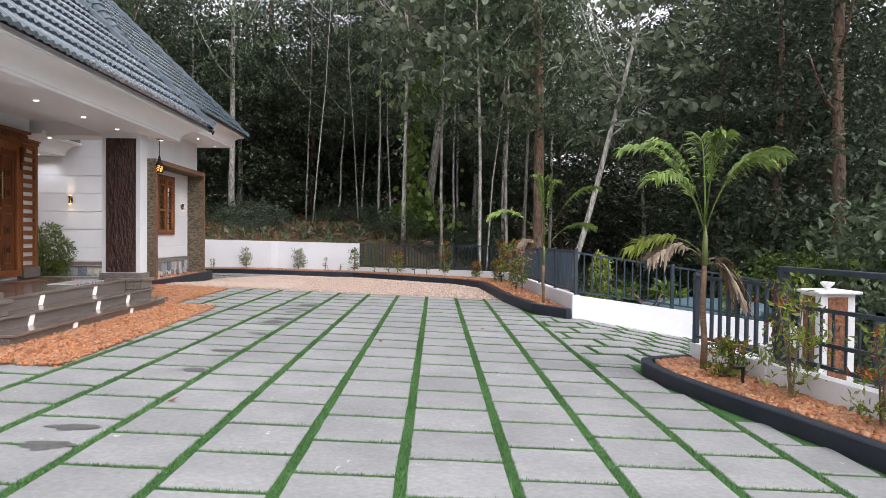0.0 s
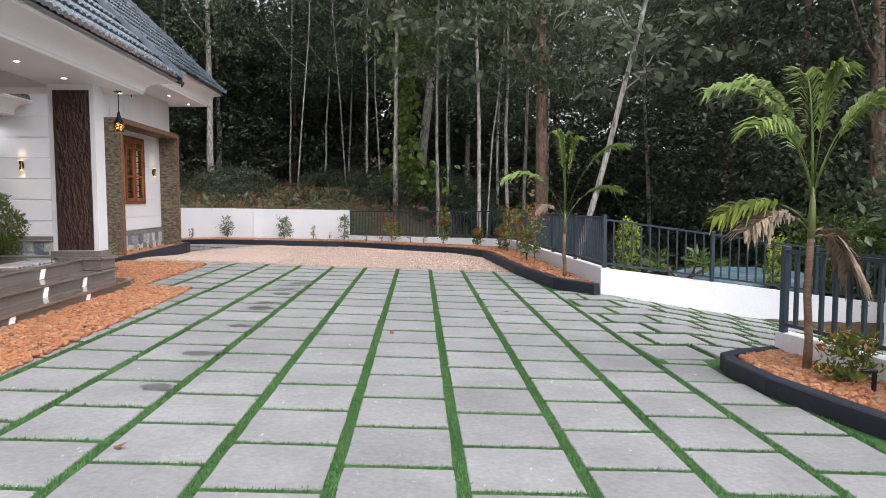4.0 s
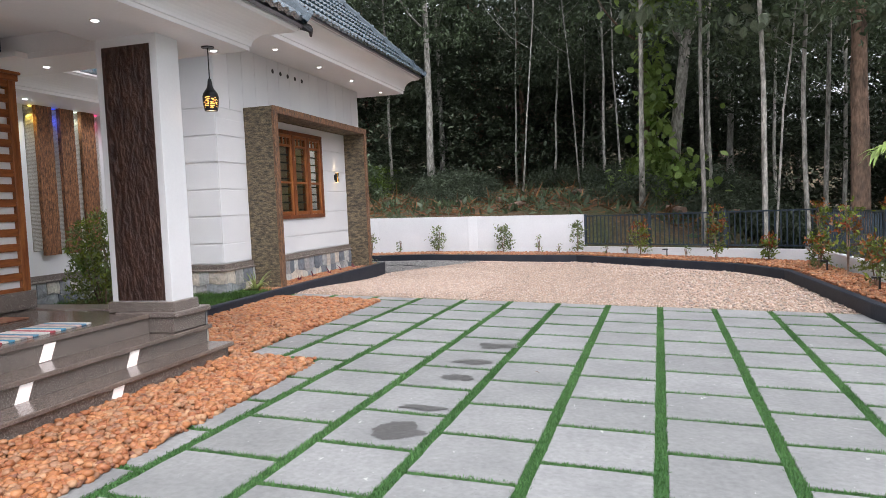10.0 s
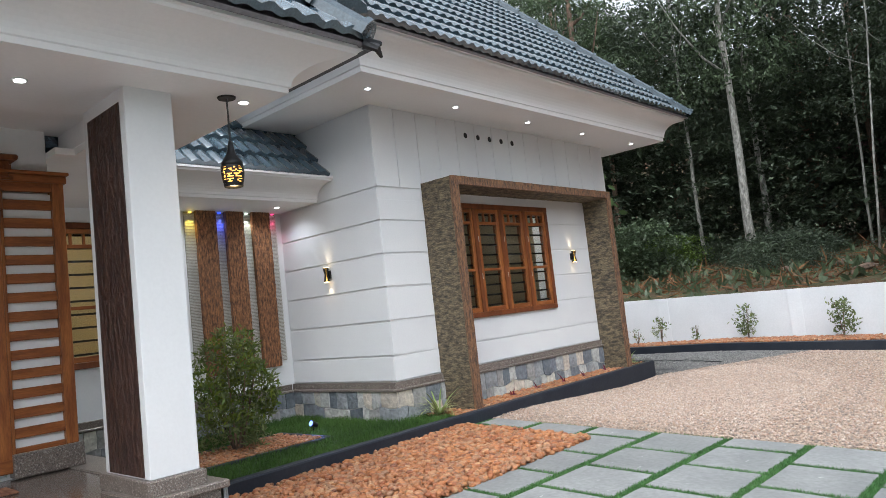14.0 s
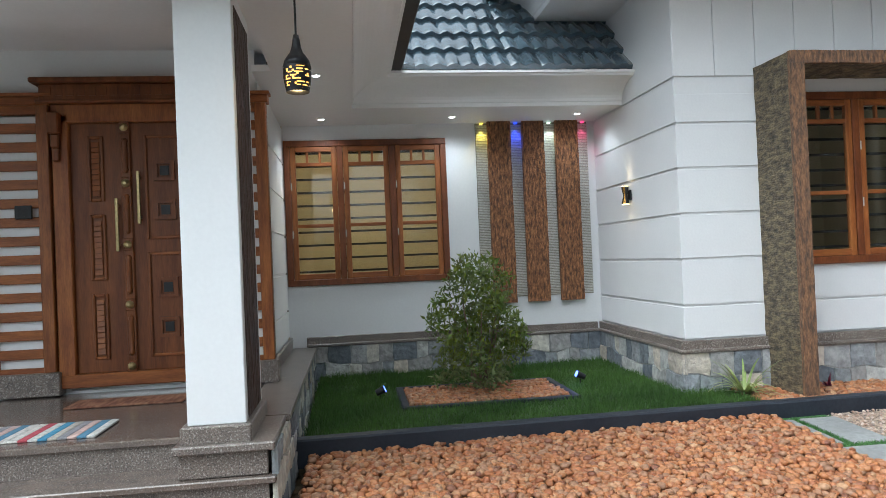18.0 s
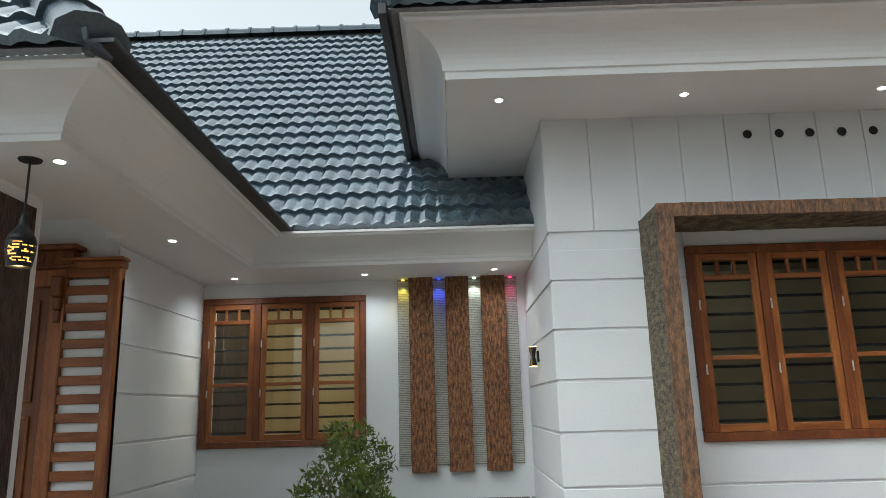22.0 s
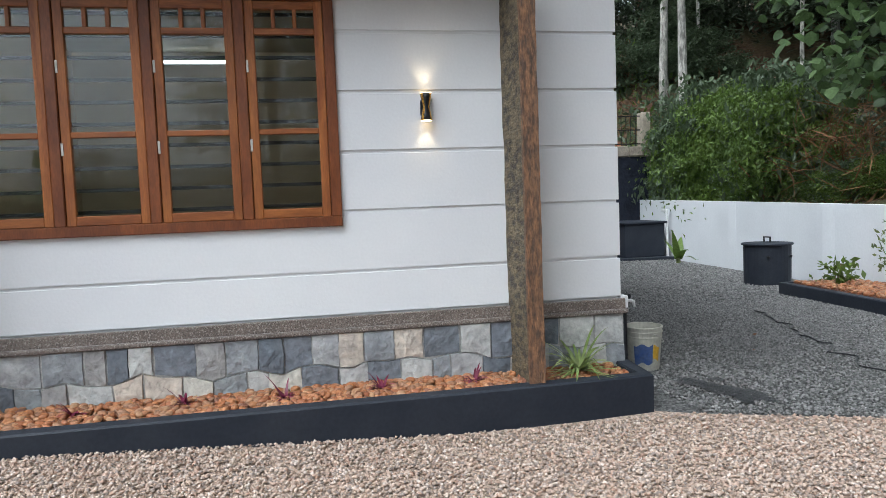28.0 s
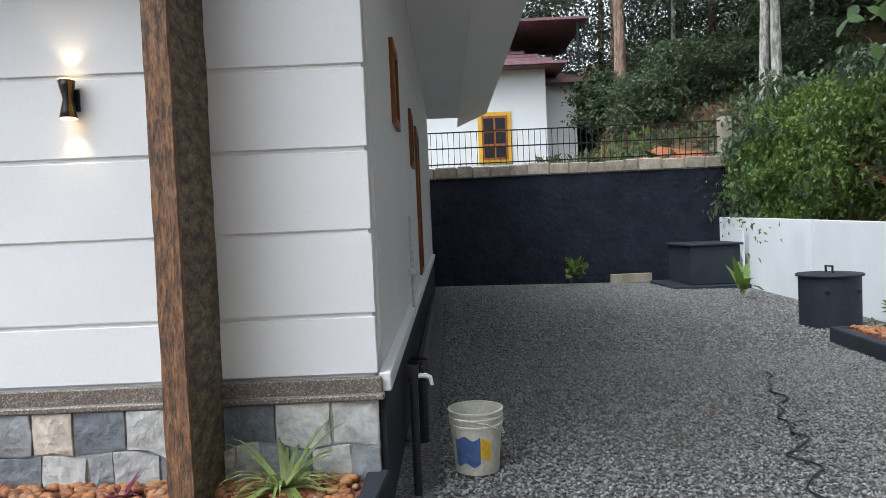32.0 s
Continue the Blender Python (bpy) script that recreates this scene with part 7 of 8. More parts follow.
part("coping", boxed(-14.6, -2, 2.34, -14.19, 12.6, 2.60), M_CONCRETE, rw, "weathered stone coping")
cy = -2.0
while cy < 12.2:
    cw = random.uniform(0.32, 0.6)
    part("coping_stone", boxed(-14.22, cy + 0.012, 2.35, -14.15 + random.uniform(-0.015, 0.02), min(cy + cw, 12.6) - 0.012, 2.62 + random.uniform(-0.02, 0.04), 0.025), M_COPE, rw)
    cy += cw
part("end_post", boxed(-14.6, 12.6, 2.0, -14.25, 12.85, 3.62, 0.015), M_CONCRETE, rw, "grey concrete end post")
rl = thing("balcony_railing", (-14.4, 0, 2.66), "thin black metal railing on the retaining wall", "railing")
for z in (0.05, 0.45, 0.85):
    part("rail", boxed(-0.015, -2, z, 0.015, 12.6, z + 0.03), M_BLACK, rl)
bar_me = None
for i in range(100):
    if bar_me is None:
        ob = part("bar", boxed(-0.007, -0.007, 0.0, 0.007, 0.007, 0.88), M_BLACK, rl)
        bar_me = ob.data
    else:
        ob = link("bar", bar_me, M_BLACK, rl)
    ob.matrix_basis = pose(0, -2 + i * 0.146, 0)
nh = thing("neighbour_house", (-24, 6.5, 2.6), "white neighbouring house with a maroon tiled roof and yellow window trims", "house")
part("wall", box(boxed(-5, -8, 0, 0.0, 3.2, 4.55), -5, 3.2, 0, -1.2, 4.6, 4.1), M_WHITE, nh)
part("sill_band", boxed(0.0, -8, 0.0, 0.04, 3.2, 0.5), M_WHITE, nh)
for name_, cx, cy, w, d, z, h in (("roof", -2.4, -2.3, 6.6, 12.4, 4.5, 1.7), ("roof_wing", -3.2, 3.9, 5.4, 2.8, 4.05, 0.9)):
    bm = bmesh.new()
    c = [bm.verts.new((cx + sx * w / 2, cy + sy * d / 2, z)) for sx, sy in ((-1, -1), (1, -1), (1, 1), (-1, 1))]
    k = max(0.1, d / 2 - w / 2)
    r0, r1 = bm.verts.new((cx, cy - k, z + h)), bm.verts.new((cx, cy + k, z + h))
    for fc in ((c[0], c[1], r0), (c[1], c[2], r1, r0), (c[2], c[3], r1), (c[3], c[0], r0, r1), (c[3], c[2], c[1], c[0])):
        bm.faces.new(fc)
    bmesh.ops.recalc_face_normals(bm, faces=bm.faces)
    rf = part(name_, bm, M_REDTILE, nh)
    for i in range(7):
        s = i / 7
        zz = z + h * s
        part("tile_course", boxed(cx + w / 2 * (1 - s) - 0.18, cy - d / 2 + (d / 2 - k) * s, zz, cx + w / 2 * (1 - s) + 0.02, cy + d / 2 - (d / 2 - k) * s, zz + 0.10), M_REDTILE, rf)
bm = boxed(-5, -9, 6.2, 0.6, 4.8, 6.3)
part("upper_roof", bm, M_REDTILE, nh, "shed roof above")
for y in (-8.5, -2, 4.4):
    part("post", boxed(0.3, y, 4.5, 0.4, y + 0.1, 6.2), M_GRILL, nh)
for y in (0.5, -3.0):
    wn_ = part("window", boxed(0.0, y, 0.9, 0.06, y + 1.3, 2.9), M_YELLOW, nh, "yellow painted window surround")
    part("frame", boxed(0.06, y + 0.15, 1.05, 0.09, y + 1.15, 2.75), M_TEAK, wn_)
    for i in range(2):
        for j in range(3):
            part("pane", boxed(0.09, y + 0.22 + i * 0.46, 1.13 + j * 0.54, 0.095, y + 0.60 + i * 0.46, 1.58 + j * 0.54), M_BLACK, wn_)
heap = thing("earth_heap", (-17.6, 12.3, land(-17.6, 12.3) - 0.15), "heap of raw orange earth beyond the railing", "earth")
bm = lathe([(1.6, -0.25), (1.3, 0.10), (0.9, 0.36), (0.45, 0.52), (0.02, 0.60)], 26)
for v_ in bm.verts:
    v_.co += 0.22 * noise.noise_vector(v_.co * 1.7)
part("mound", bm, mat("raw_orange_earth", (0.34, 0.115, 0.045), (0.20, 0.075, 0.034), 0.95, scale=4, bump=1.0, bscale=16, dist=0.05, fine=0.4), heap, smooth=True)

# growth on the slope behind the railing
for material, n, size, width, nm, lb in ((M_LEAF, 5200, 0.30, 0.38, "slope_weeds", "low green weeds on the slope"), (M_LEAFB, 2600, 0.24, 0.42, "slope_weeds", "bright green weeds on the slope"), (M_DRYGRASS, 2600, 0.50, 0.06, "slope_litter", "brown straw and twigs on the slope")):
    xs, ys = RNG.uniform(-31, -14.9, n), RNG.uniform(8.6, 19.0, n)
    far_in = np.hypot((xs + 17.6) / 1.5, (ys - 12.3) / 1.5) > 1.0
    clear = far_in & ((xs > -22.5) | (ys > 11.6))
    pts = np.array([(x, y, land(x, y) + RNG.gamma(1.4, 0.09)) for x, y in zip(xs[clear], ys[clear])])
    v, f = leaf_cloud(pts, size, width, -0.5, vary=0.6)
    tagged(arrays(nm, v, f, material), lb, "weeds", kind="stuff")
for i in range(26):
    x, y = RNG.uniform(-30, -19), RNG.uniform(11.8, 20)
    ob = link("undergrowth", MASSES[1 if i % 2 else 2], None)
    ob.matrix_basis = Matrix.LocRotScale((x, y, land(x, y) - 0.1), Euler((0, 0, i)), Vector((1, 1, 0.8)) * float(RNG.uniform(0.5, 1.0)))
    tagged(ob, "leafy undergrowth on the slope behind the railing", "undergrowth")

# a pale building glimpsed deep in the trees
fb = thing("forest_building", (0.2, 34, land(0.2, 34)), "pale building glimpsed deep between the trees", "house")
part("wall", boxed(-2.5, 0, -1, 2.5, 3, 4.2), M_CONCRETE, fb)
part("roof", prism([(-3, -0.6), (3, -0.6), (3, 3.6), (-3, 3.6)], 4.2, 4.5), M_REDTILE, fb)
for i in range(3):
    part("window", boxed(-2 + i * 1.5, -0.03, 2.2, -1.2 + i * 1.5, 0.0, 3.4), M_BLACK, fb)

# tarpaulin-covered round tank beyond the railing
TZ = land(12.6, -0.29)
TH = -0.22 - TZ
tarp = thing("covered_tank", (12.6, -0.29, TZ), "round tank covered with a wrinkled blue tarpaulin", "tank")
bm = lathe([(1.24, -0.3), (1.24, TH - 0.12)], 30)
part("ring", bm, M_CONCRETE, tarp, "grey concrete ring")
bm = lathe([(1.29, TH - 0.30), (1.31, TH - 0.10), (1.22, TH - 0.03), (0.8, TH), (0.3, TH - 0.02)], 40)
for v_ in bm.verts:
    v_.co += 0.06 * noise.noise_vector(v_.co * 2.6)
part("tarpaulin", bm, M_TARP, tarp, "wrinkled blue tarpaulin", smooth=True)


# ---- plinth stones ----
def stone_wall(name, origin, along, out, length, z0, z1, label, seed, base_lean=0.0):
    """Irregular stones set in mortar on a vertical face."""
    rg = random.Random(seed)
    o, u, n = Vector(origin), Vector(along), Vector(out)
    top = thing(name, (0, 0, 0), label, "plinth", kind="structure")
    bm = bmesh.new()
    cs = [o, o + u * length]
    q = [bm.verts.new(p + n * d + Vector((0, 0, z))) for d, z in ((0, z0), (0.030, z0), (0.030, z1), (0, z1)) for p in cs]
    for a, b, c, d in ((2, 3, 5, 4), (0, 1, 3, 2), (4, 5, 7, 6)):
        bm.faces.new((q[a], q[b], q[c], q[d]))
    part("mortar", bm, M_MORTAR, top)
    rows = 3 if z1 - z0 > 0.45 else 2
    h = (z1 - z0) / rows
    cuts = []
    for r in range(rows):
        line, x = [0.0], 0.0
        while x < length - 0.13:
            x += rg.uniform(0.11, 0.26)
            line.append(min(x, length))
        line[-1] = length
        cuts.append(line)
    knots = [[rg.uniform(-0.22, 0.22) * h for _ in range(int(length / 0.14) + 3)] for _ in range(rows + 1)]

    def edge(r, x):
        k = max(0, x) / 0.14
        i = int(k)
        lift = knots[r][i] * (1 - k + i) + knots[r][i + 1] * (k - i)
        return z0 + r * h + (lift if 0 < r < rows else 0)

    for r, line in enumerate(cuts):
        for a, b in zip(line, line[1:]):
            j = 0.002
            sk = rg.uniform(-0.006, 0.012)
            sk2 = rg.uniform(-0.012, 0.006)
            pts = [(a + j, edge(r, a) + j), ((a + b) / 2, edge(r, (a + b) / 2) + j), (b - j, edge(r, b) + j), (b - j + sk, (edge(r, b) + edge(r + 1, b)) / 2), (b - j, edge(r + 1, b) - j), ((a + b) / 2, edge(r + 1, (a + b) / 2) - j), (a + j, edge(r + 1, a) - j), (a + j + sk2, (edge(r, a) + edge(r + 1, a)) / 2)]
            bm = bmesh.new()
            d = rg.uniform(0.038, 0.050)
            lo = [bm.verts.new(o + u * min(max(x, 0), length) + n * 0.012 + Vector((0, 0, z))) for x, z in pts]
            cx, cz = sum(p[0] for p in pts) / 8, sum(p[1] for p in pts) / 8
            hi = [bm.verts.new(o + u * min(max(cx + (x - cx) * 0.955, 0), length) + n * (d + rg.uniform(-0.007, 0.007)) + Vector((0, 0, cz + (z - cz) * 0.955))) for x, z in pts]
            mid = bm.verts.new(o + u * cx + n * (d + rg.uniform(0.0, 0.010)) + Vector((0, 0, cz)))
            for i in range(8):
                bm.faces.new((lo[i], lo[(i + 1) % 8], hi[(i + 1) % 8], hi[i]))
                bm.faces.new((hi[i], hi[(i + 1) % 8], mid))
            bmesh.ops.recalc_face_normals(bm, faces=bm.faces)
            part("stone", bm, M_STONE, top)
    return top


SL = "plinth of irregular blue-grey and buff split stones"
stone_wall("plinth_wing", (0.0, -0.05, 0), (0, 1, 0), (1, 0, 0), WING_N + 0.05, 0.0, 0.418, SL, 3)
stone_wall("plinth_side", (X_REC, 0.0, 0), (1, 0, 0), (0, -1, 0), 2.0, 0.06, 0.418, SL, 5)
stone_wall("plinth_recess", (X_REC, -3.21, 0), (0, 1, 0), (1, 0, 0), 3.17, 0.06, 0.418, SL, 8)
stone_wall("plinth_porch", (X_REC, -3.21, 0), (1, 0, 0), (0, 1, 0), 3.83, -0.10, 0.372, SL, 11)

# ---- paving stones ----
PW, PL, GAPX, GAPY = 0.655, 0.642, 0.070, 0.050


def paver_mesh(seed, w=PW - GAPX, l=PL - GAPY):
    rg = random.Random(seed)
    bm = bmesh.new()
    pts = []
    for (x0, y0), (x1, y1) in (((-w / 2, -l / 2), (w / 2, -l / 2)), ((w / 2, -l / 2), (w / 2, l / 2)), ((w / 2, l / 2), (-w / 2, l / 2)), ((-w / 2, l / 2), (-w / 2, -l / 2))):
        for i in range(3):
            s = i / 3
            pts.append((x0 + (x1 - x0) * s + rg.uniform(-0.0035, 0.0035), y0 + (y1 - y0) * s + rg.uniform(-0.0035, 0.0035)))
    lo = [bm.verts.new((x, y, -0.03)) for x, y in pts]
    md = [bm.verts.new((x, y, -0.005 + rg.uniform(-0.001, 0.001))) for x, y in pts]
    hi = [bm.verts.new((x * 0.984, y * 0.984, rg.uniform(-0.0012, 0.0012))) for x, y in pts]
    n = len(pts)
    for i in range(n):
        bm.faces.new((lo[i], lo[(i + 1) % n], md[(i + 1) % n], md[i]))
        bm.faces.new((md[i], md[(i + 1) % n], hi[(i + 1) % n], hi[i]))
    bm.faces.new(hi)
    me = bpy.data.meshes.new("paving_stone")
    bm.to_mesh(me)
    bm.free()
    me.materials.append(M_PAVER)
    return me


PAVERS = [paver_mesh(i) for i in range(8)]


def strip_x(j, y):
    return 5.745 + PW * j + 0.0285 * (y + 5.95)


def left_edge(y):
    return 0.35 if y < -8.5 else (2.93 if y < -3.17 else (2.2 if y < 0.05 else 0.70))


def kerb_x(y):
    if y < -7.15:
        return 8.79 + max(0.0, -8.1 - y) * 0.235
    if y > -2.6:
        return 9.05 - 0.5 * smooth01(y, -2.6, -1.6) - 0.16 * smooth01(y, -1.6, 0.9) - 0.06
    return strip_x(4, y) - GAPX / 2


count = 0
tiles = []
for j in range(-9, 6):
    phase = -5.948 if j % 2 == 0 else -5.627
    for i in range(-19, 11):
        y0, y1 = phase + i * PL + GAPY / 2, phase + (i + 1) * PL - GAPY / 2
        y1 = min(y1, PAVE_END)
        if j == -6 and y0 < -3.16 < y1:
            y0 = -3.16
        if y1 - y0 < 0.10:
            continue
        yc = (y0 + y1) / 2
        x0, x1 = strip_x(j, yc) + GAPX / 2, strip_x(j + 1, yc) - GAPX / 2
        x0 = max(x0, left_edge(yc))
        x1 = min(x1, kerb_x(yc))
        if x1 - x0 < 0.10 or yc < -17.6:
            continue
        tiles.append((x0, x1, y0, y1))
tiles.append((8.47, 8.84, -7.205, -7.055))
shear = Matrix.Rotation(-0.0285, 4, "Z")
for k, (x0, x1, y0, y1) in enumerate(sorted(tiles, key=lambda q: -q[2])):
    xc, yc = (x0 + x1) / 2, (y0 + y1) / 2
    ob = link("paving_stone", PAVERS[(k * 5) % 8], None, paving)
    ob.matrix_basis = Matrix.Translation((xc, yc, yard(xc, yc) + random.uniform(-0.002, 0.002))) @ Matrix.Rotation(math.atan(0.04), 4, "Y") @ shear @ Matrix.Diagonal(((x1 - x0) / (PW - GAPX), (y1 - y0) / (PL - GAPY), 1, 1))
ramp_l = tagged(thing("paving_ramp"), "grey paving stones laid askew with turf joints on the sloping drive", "paving", kind="structure")
ca, sa = math.cos(radians(3)), math.sin(radians(3))
for r in range(-2, 9):
    for c in range(-2, 10):
        a, b = c * 0.64 + (0.32 if r % 2 else 0.0), r * 0.655
        x, y = 8.7 + ca * a - sa * b, -6.7 + sa * a + ca * b
        e = strip_x(4, y) + 0.035
        if not (e - 0.25 < x < 14.4 and -7.3 < y < -2.3) or (x > 8.9 and y < -6.95):
            continue
        g = (yard(x + 0.1, y) - yard(x - 0.1, y)) / 0.2
        m4 = Matrix.Translation((x, y, yard(x, y))) @ Matrix.Rotation(-math.atan(g), 4, "Y") @ Matrix.Rotation(radians(3), 4, "Z")
        me = PAVERS[(r * 3 + c) % 8]
        if x < e + 0.36:
            bm = bmesh.new()
            bm.from_mesh(me)
            bmesh.ops.bisect_plane(bm, geom=bm.verts[:] + bm.edges[:] + bm.faces[:], plane_co=m4.inverted() @ Vector((e, y, 0)), plane_no=(m4.inverted().to_3x3() @ Vector((1, 0, 0))), clear_inner=True)
            if not bm.faces:
                bm.free()
                continue
            ob = part("paving_stone", bm, M_PAVER, ramp_l)
        else:
            ob = link("paving_stone", me, None, ramp_l)
        ob.matrix_basis = m4

# turf blades standing in the joints
n = 1500000
bx, by = RNG.uniform(0.4, 9.0, n), RNG.uniform(-14.2, PAVE_END, n)
rel = bx - (5.745 + 0.0285 * (by + 5.95))
col = np.floor(rel / PW).astype(int)
fx = rel - col * PW
fy = (by - np.where(col % 2 == 0, -5.948, -5.627)) % PL
strip = (fx < GAPX / 2 + 0.004) | (fx > PW - GAPX / 2 - 0.004)
joint = (fy < GAPY / 2 + 0.004) | (fy > PL - GAPY / 2 - 0.004)
lim = np.where(by < -8.5, 0.4, np.where(by < -3.17, 2.93, np.where(by < 0.05, 2.2, 0.70)))
rim = np.where(by < -7.15, 8.80 + np.maximum(0.0, -8.1 - by) * 0.235, np.where(by > -2.6, 8.99 - 0.5 * np.clip((by + 2.6), 0, 1), 8.45))
near = RNG.uniform(0, 1, n) < np.clip(1.25 + 0.055 * by, 0.3, 1.0)
ok = (strip | joint) & (bx > lim) & (bx < rim) & near
bx, by = bx[ok], by[ok]
P0 = np.c_[bx, by, 0.02 - 0.04 * bx - 0.012]
m = len(P0)
ang = RNG.uniform(0, 6.28, m)
hgt = RNG.uniform(0.014, 0.028, m)
w = np.c_[np.cos(ang), np.sin(ang), np.zeros(m)] * 0.0042
tip = P0 + np.c_[RNG.normal(0, 0.009, (m, 2)), hgt]
V = np.stack([P0 - w, P0 + w, tip], 1).reshape(-1, 3)
tagged(arrays("turf_blades", V, np.arange(3 * m).reshape(-1, 3), M_BLADE, paving), kind="stuff")

# turf in the joints of the askew paving
n = 260000
bx, by = RNG.uniform(8.4, 14.4, n), RNG.uniform(-6.9, -2.3, n)
a_, b_ = ca * (bx - 8.7) + sa * (by + 6.7), -sa * (bx - 8.7) + ca * (by + 6.7)
row_ = np.floor(b_ / 0.655 + 0.5)
fb_ = b_ - row_ * 0.655
fa_ = (a_ - np.where(row_ % 2 == 1, 0.32, 0.0)) % 0.64
ok = ((np.abs(fb_) > 0.297) | ((fa_ > 0.293) & (fa_ < 0.347))) & (bx > 8.45 + 0.0285 * (by + 5.95))
bx, by = bx[ok], by[ok]
m = len(bx)
P0 = np.c_[bx, by, np.array([yard(x, y) for x, y in zip(bx, by)]) - 0.012]
ang = RNG.uniform(0, 6.28, m)
w = np.c_[np.cos(ang), np.sin(ang), np.zeros(m)] * 0.006
tip = P0 + np.c_[RNG.normal(0, 0.010, (m, 2)), RNG.uniform(0.020, 0.040, m)]
V = np.stack([P0 - w, P0 + w, tip], 1).reshape(-1, 3)
tagged(arrays("turf_blades", V, np.arange(3 * m).reshape(-1, 3), M_BLADE, ramp_l), kind="stuff")

# lawn blades
m = 42000
lx, ly = RNG.uniform(-1.9, 0.72, m), RNG.uniform(-3.12, 0.33, m)
ok = ((lx < 0.70 - 0.04 * (ly + 3.1)) & ~((lx > -0.98) & (lx < -0.02) & (ly > -2.41) & (ly < -0.89)) & ~((ly > -0.05) & (lx < 0.06)))
lx, ly = lx[ok], ly[ok]
m = len(lx)
P0 = np.c_[lx, ly, np.full(m, 0.08)]
ang = RNG.uniform(0, 6.28, m)
w = np.c_[np.cos(ang), np.sin(ang), np.zeros(m)] * 0.0035
lift = 0.045 + 0.035 * np.array([noise.noise((x * 3, y * 3, 5)) for x, y in zip(lx, ly)]) + RNG.uniform(0, 0.03, m)
tip = P0 + np.c_[RNG.normal(0, 0.022, (m, 2)), np.maximum(0.02, lift)]
V = np.stack([P0 - w, P0 + w, tip], 1).reshape(-1, 3)
tagged(arrays("lawn_blades", V, np.arange(3 * m).reshape(-1, 3), M_LAWN), "short dense green lawn grass", "grass", kind="stuff")


# ---- loose stones ----
def blob(seed, k=6):
    """A small rounded stone: a squashed, dented ball of few faces."""
    bm = bmesh.new()
    bmesh.ops.create_uvsphere(bm, u_segments=7, v_segments=4, radius=1.0)
    bmesh.ops.triangulate(bm, faces=bm.faces[:])
    bm.verts.index_update()
    rg = random.Random(seed)
    for v in bm.verts:
        v.co *= rg.uniform(0.86, 1.10)
    vs = np.array([v.co[:] for v in bm.verts])
    fs = np.array([[v.index for v in f.verts] for f in bm.faces])
    bm.free()
    return vs, fs


def chip(seed):
    rg = np.random.default_rng(seed)
    vs = np.array([(1, 0, 0), (-1, 0, 0), (0, 1, 0), (0, -1, 0), (0, 0, 1), (0, 0, -1)], float) * rg.uniform(0.75, 1.2, (6, 1)) + rg.normal(0, 0.12, (6, 3))
    fs = np.array([(0, 2, 4), (2, 1, 4), (1, 3, 4), (3, 0, 4), (2, 0, 5), (1, 2, 5), (3, 1, 5), (0, 3, 5)])
    return vs, fs


def scatter(name, points, size, flat, shapes, material, label, category, smooth=True, vary=0.35, parent=None):
    n = len(points)
    pts = np.asarray(points)
    a = RNG.uniform(0, 6.28, n)
    s = size * RNG.uniform(1 - vary, 1 + vary, n)
    allv, allf, off = [], [], 0
    which = RNG.integers(0, len(shapes), n)
    for k, (vs, fs) in enumerate(shapes):
        idx = np.where(which == k)[0]
        if not len(idx):
            continue
        el = RNG.uniform(0.7, 1.0, len(idx))
        c, sn = np.cos(a[idx])[:, None], np.sin(a[idx])[:, None]
        X, Y, Z = vs[None, :, 0], vs[None, :, 1] * el[:, None], vs[None, :, 2] * flat
        tx = RNG.normal(0, 0.25, (len(idx), 1))
        Z = Z + X * tx * 0.6
        S = s[idx][:, None]
        out = np.stack([(c * X - sn * Y) * S + pts[idx, 0:1], (sn * X + c * Y) * S + pts[idx, 1:2], Z * S + pts[idx, 2:3]], 2)
        allv.append(out.reshape(-1, 3))
        allf.append((fs[None] + (np.arange(len(idx)) * len(vs))[:, None, None]).reshape(-1, 3) + off)
        off += len(idx) * len(vs)
    ob = arrays(name, np.vstack(allv), np.vstack(allf), material, parent, smooth=smooth)
    return tagged(ob, label, category, kind="stuff")


def fill(poly, height, count):
    xs, ys = [p[0] for p in poly], [p[1] for p in poly]
    out = []
    while len(out) < count:
        x, y = random.uniform(min(xs), max(xs)), random.uniform(min(ys), max(ys))
        if inside(x, y, poly):
            out.append((x, y, height(x, y)))
    return out


def small_blob(seed):
    rg = random.Random(seed)
    bm = bmesh.new()
    bmesh.ops.create_icosphere(bm, subdivisions=1, radius=1.0)
    vs = np.array([v.co * rg.uniform(0.84, 1.12) for v in bm.verts])
    fs = np.array([[v.index for v in f.verts] for f in bm.faces])
    bm.free()
    return vs, fs


BLOBS, CHIPS, LUMPS = [blob(i) for i in range(10)], [chip(i) for i in range(8)], [small_blob(i) for i in range(8)]
peb = lambda lift: (lambda x, y: yard(x, y) + lift + random.uniform(-0.004, 0.036))
scatter("river_pebbles", fill([(0.64, -3.06), (2.19, -3.12), (2.22, -1.5), (2.22, 0.32), (0.68, 0.32)], peb(0.0), 9500), 0.028, 0.6, BLOBS, M_PEBBLE, "orange river pebbles heaped between kerb and paving", "pebbles")
scatter("river_pebbles", fill([(2.14, -3.08), (2.22, -3.17), (2.95, -3.17), (2.97, -4.2), (3.0, -8.5), (1.75, -8.5), (1.75, -7.8), (2.14, -7.75)], peb(0.0), 8800), 0.029, 0.6, BLOBS, M_PEBBLE, "orange river pebbles along the foot of the steps", "pebbles")
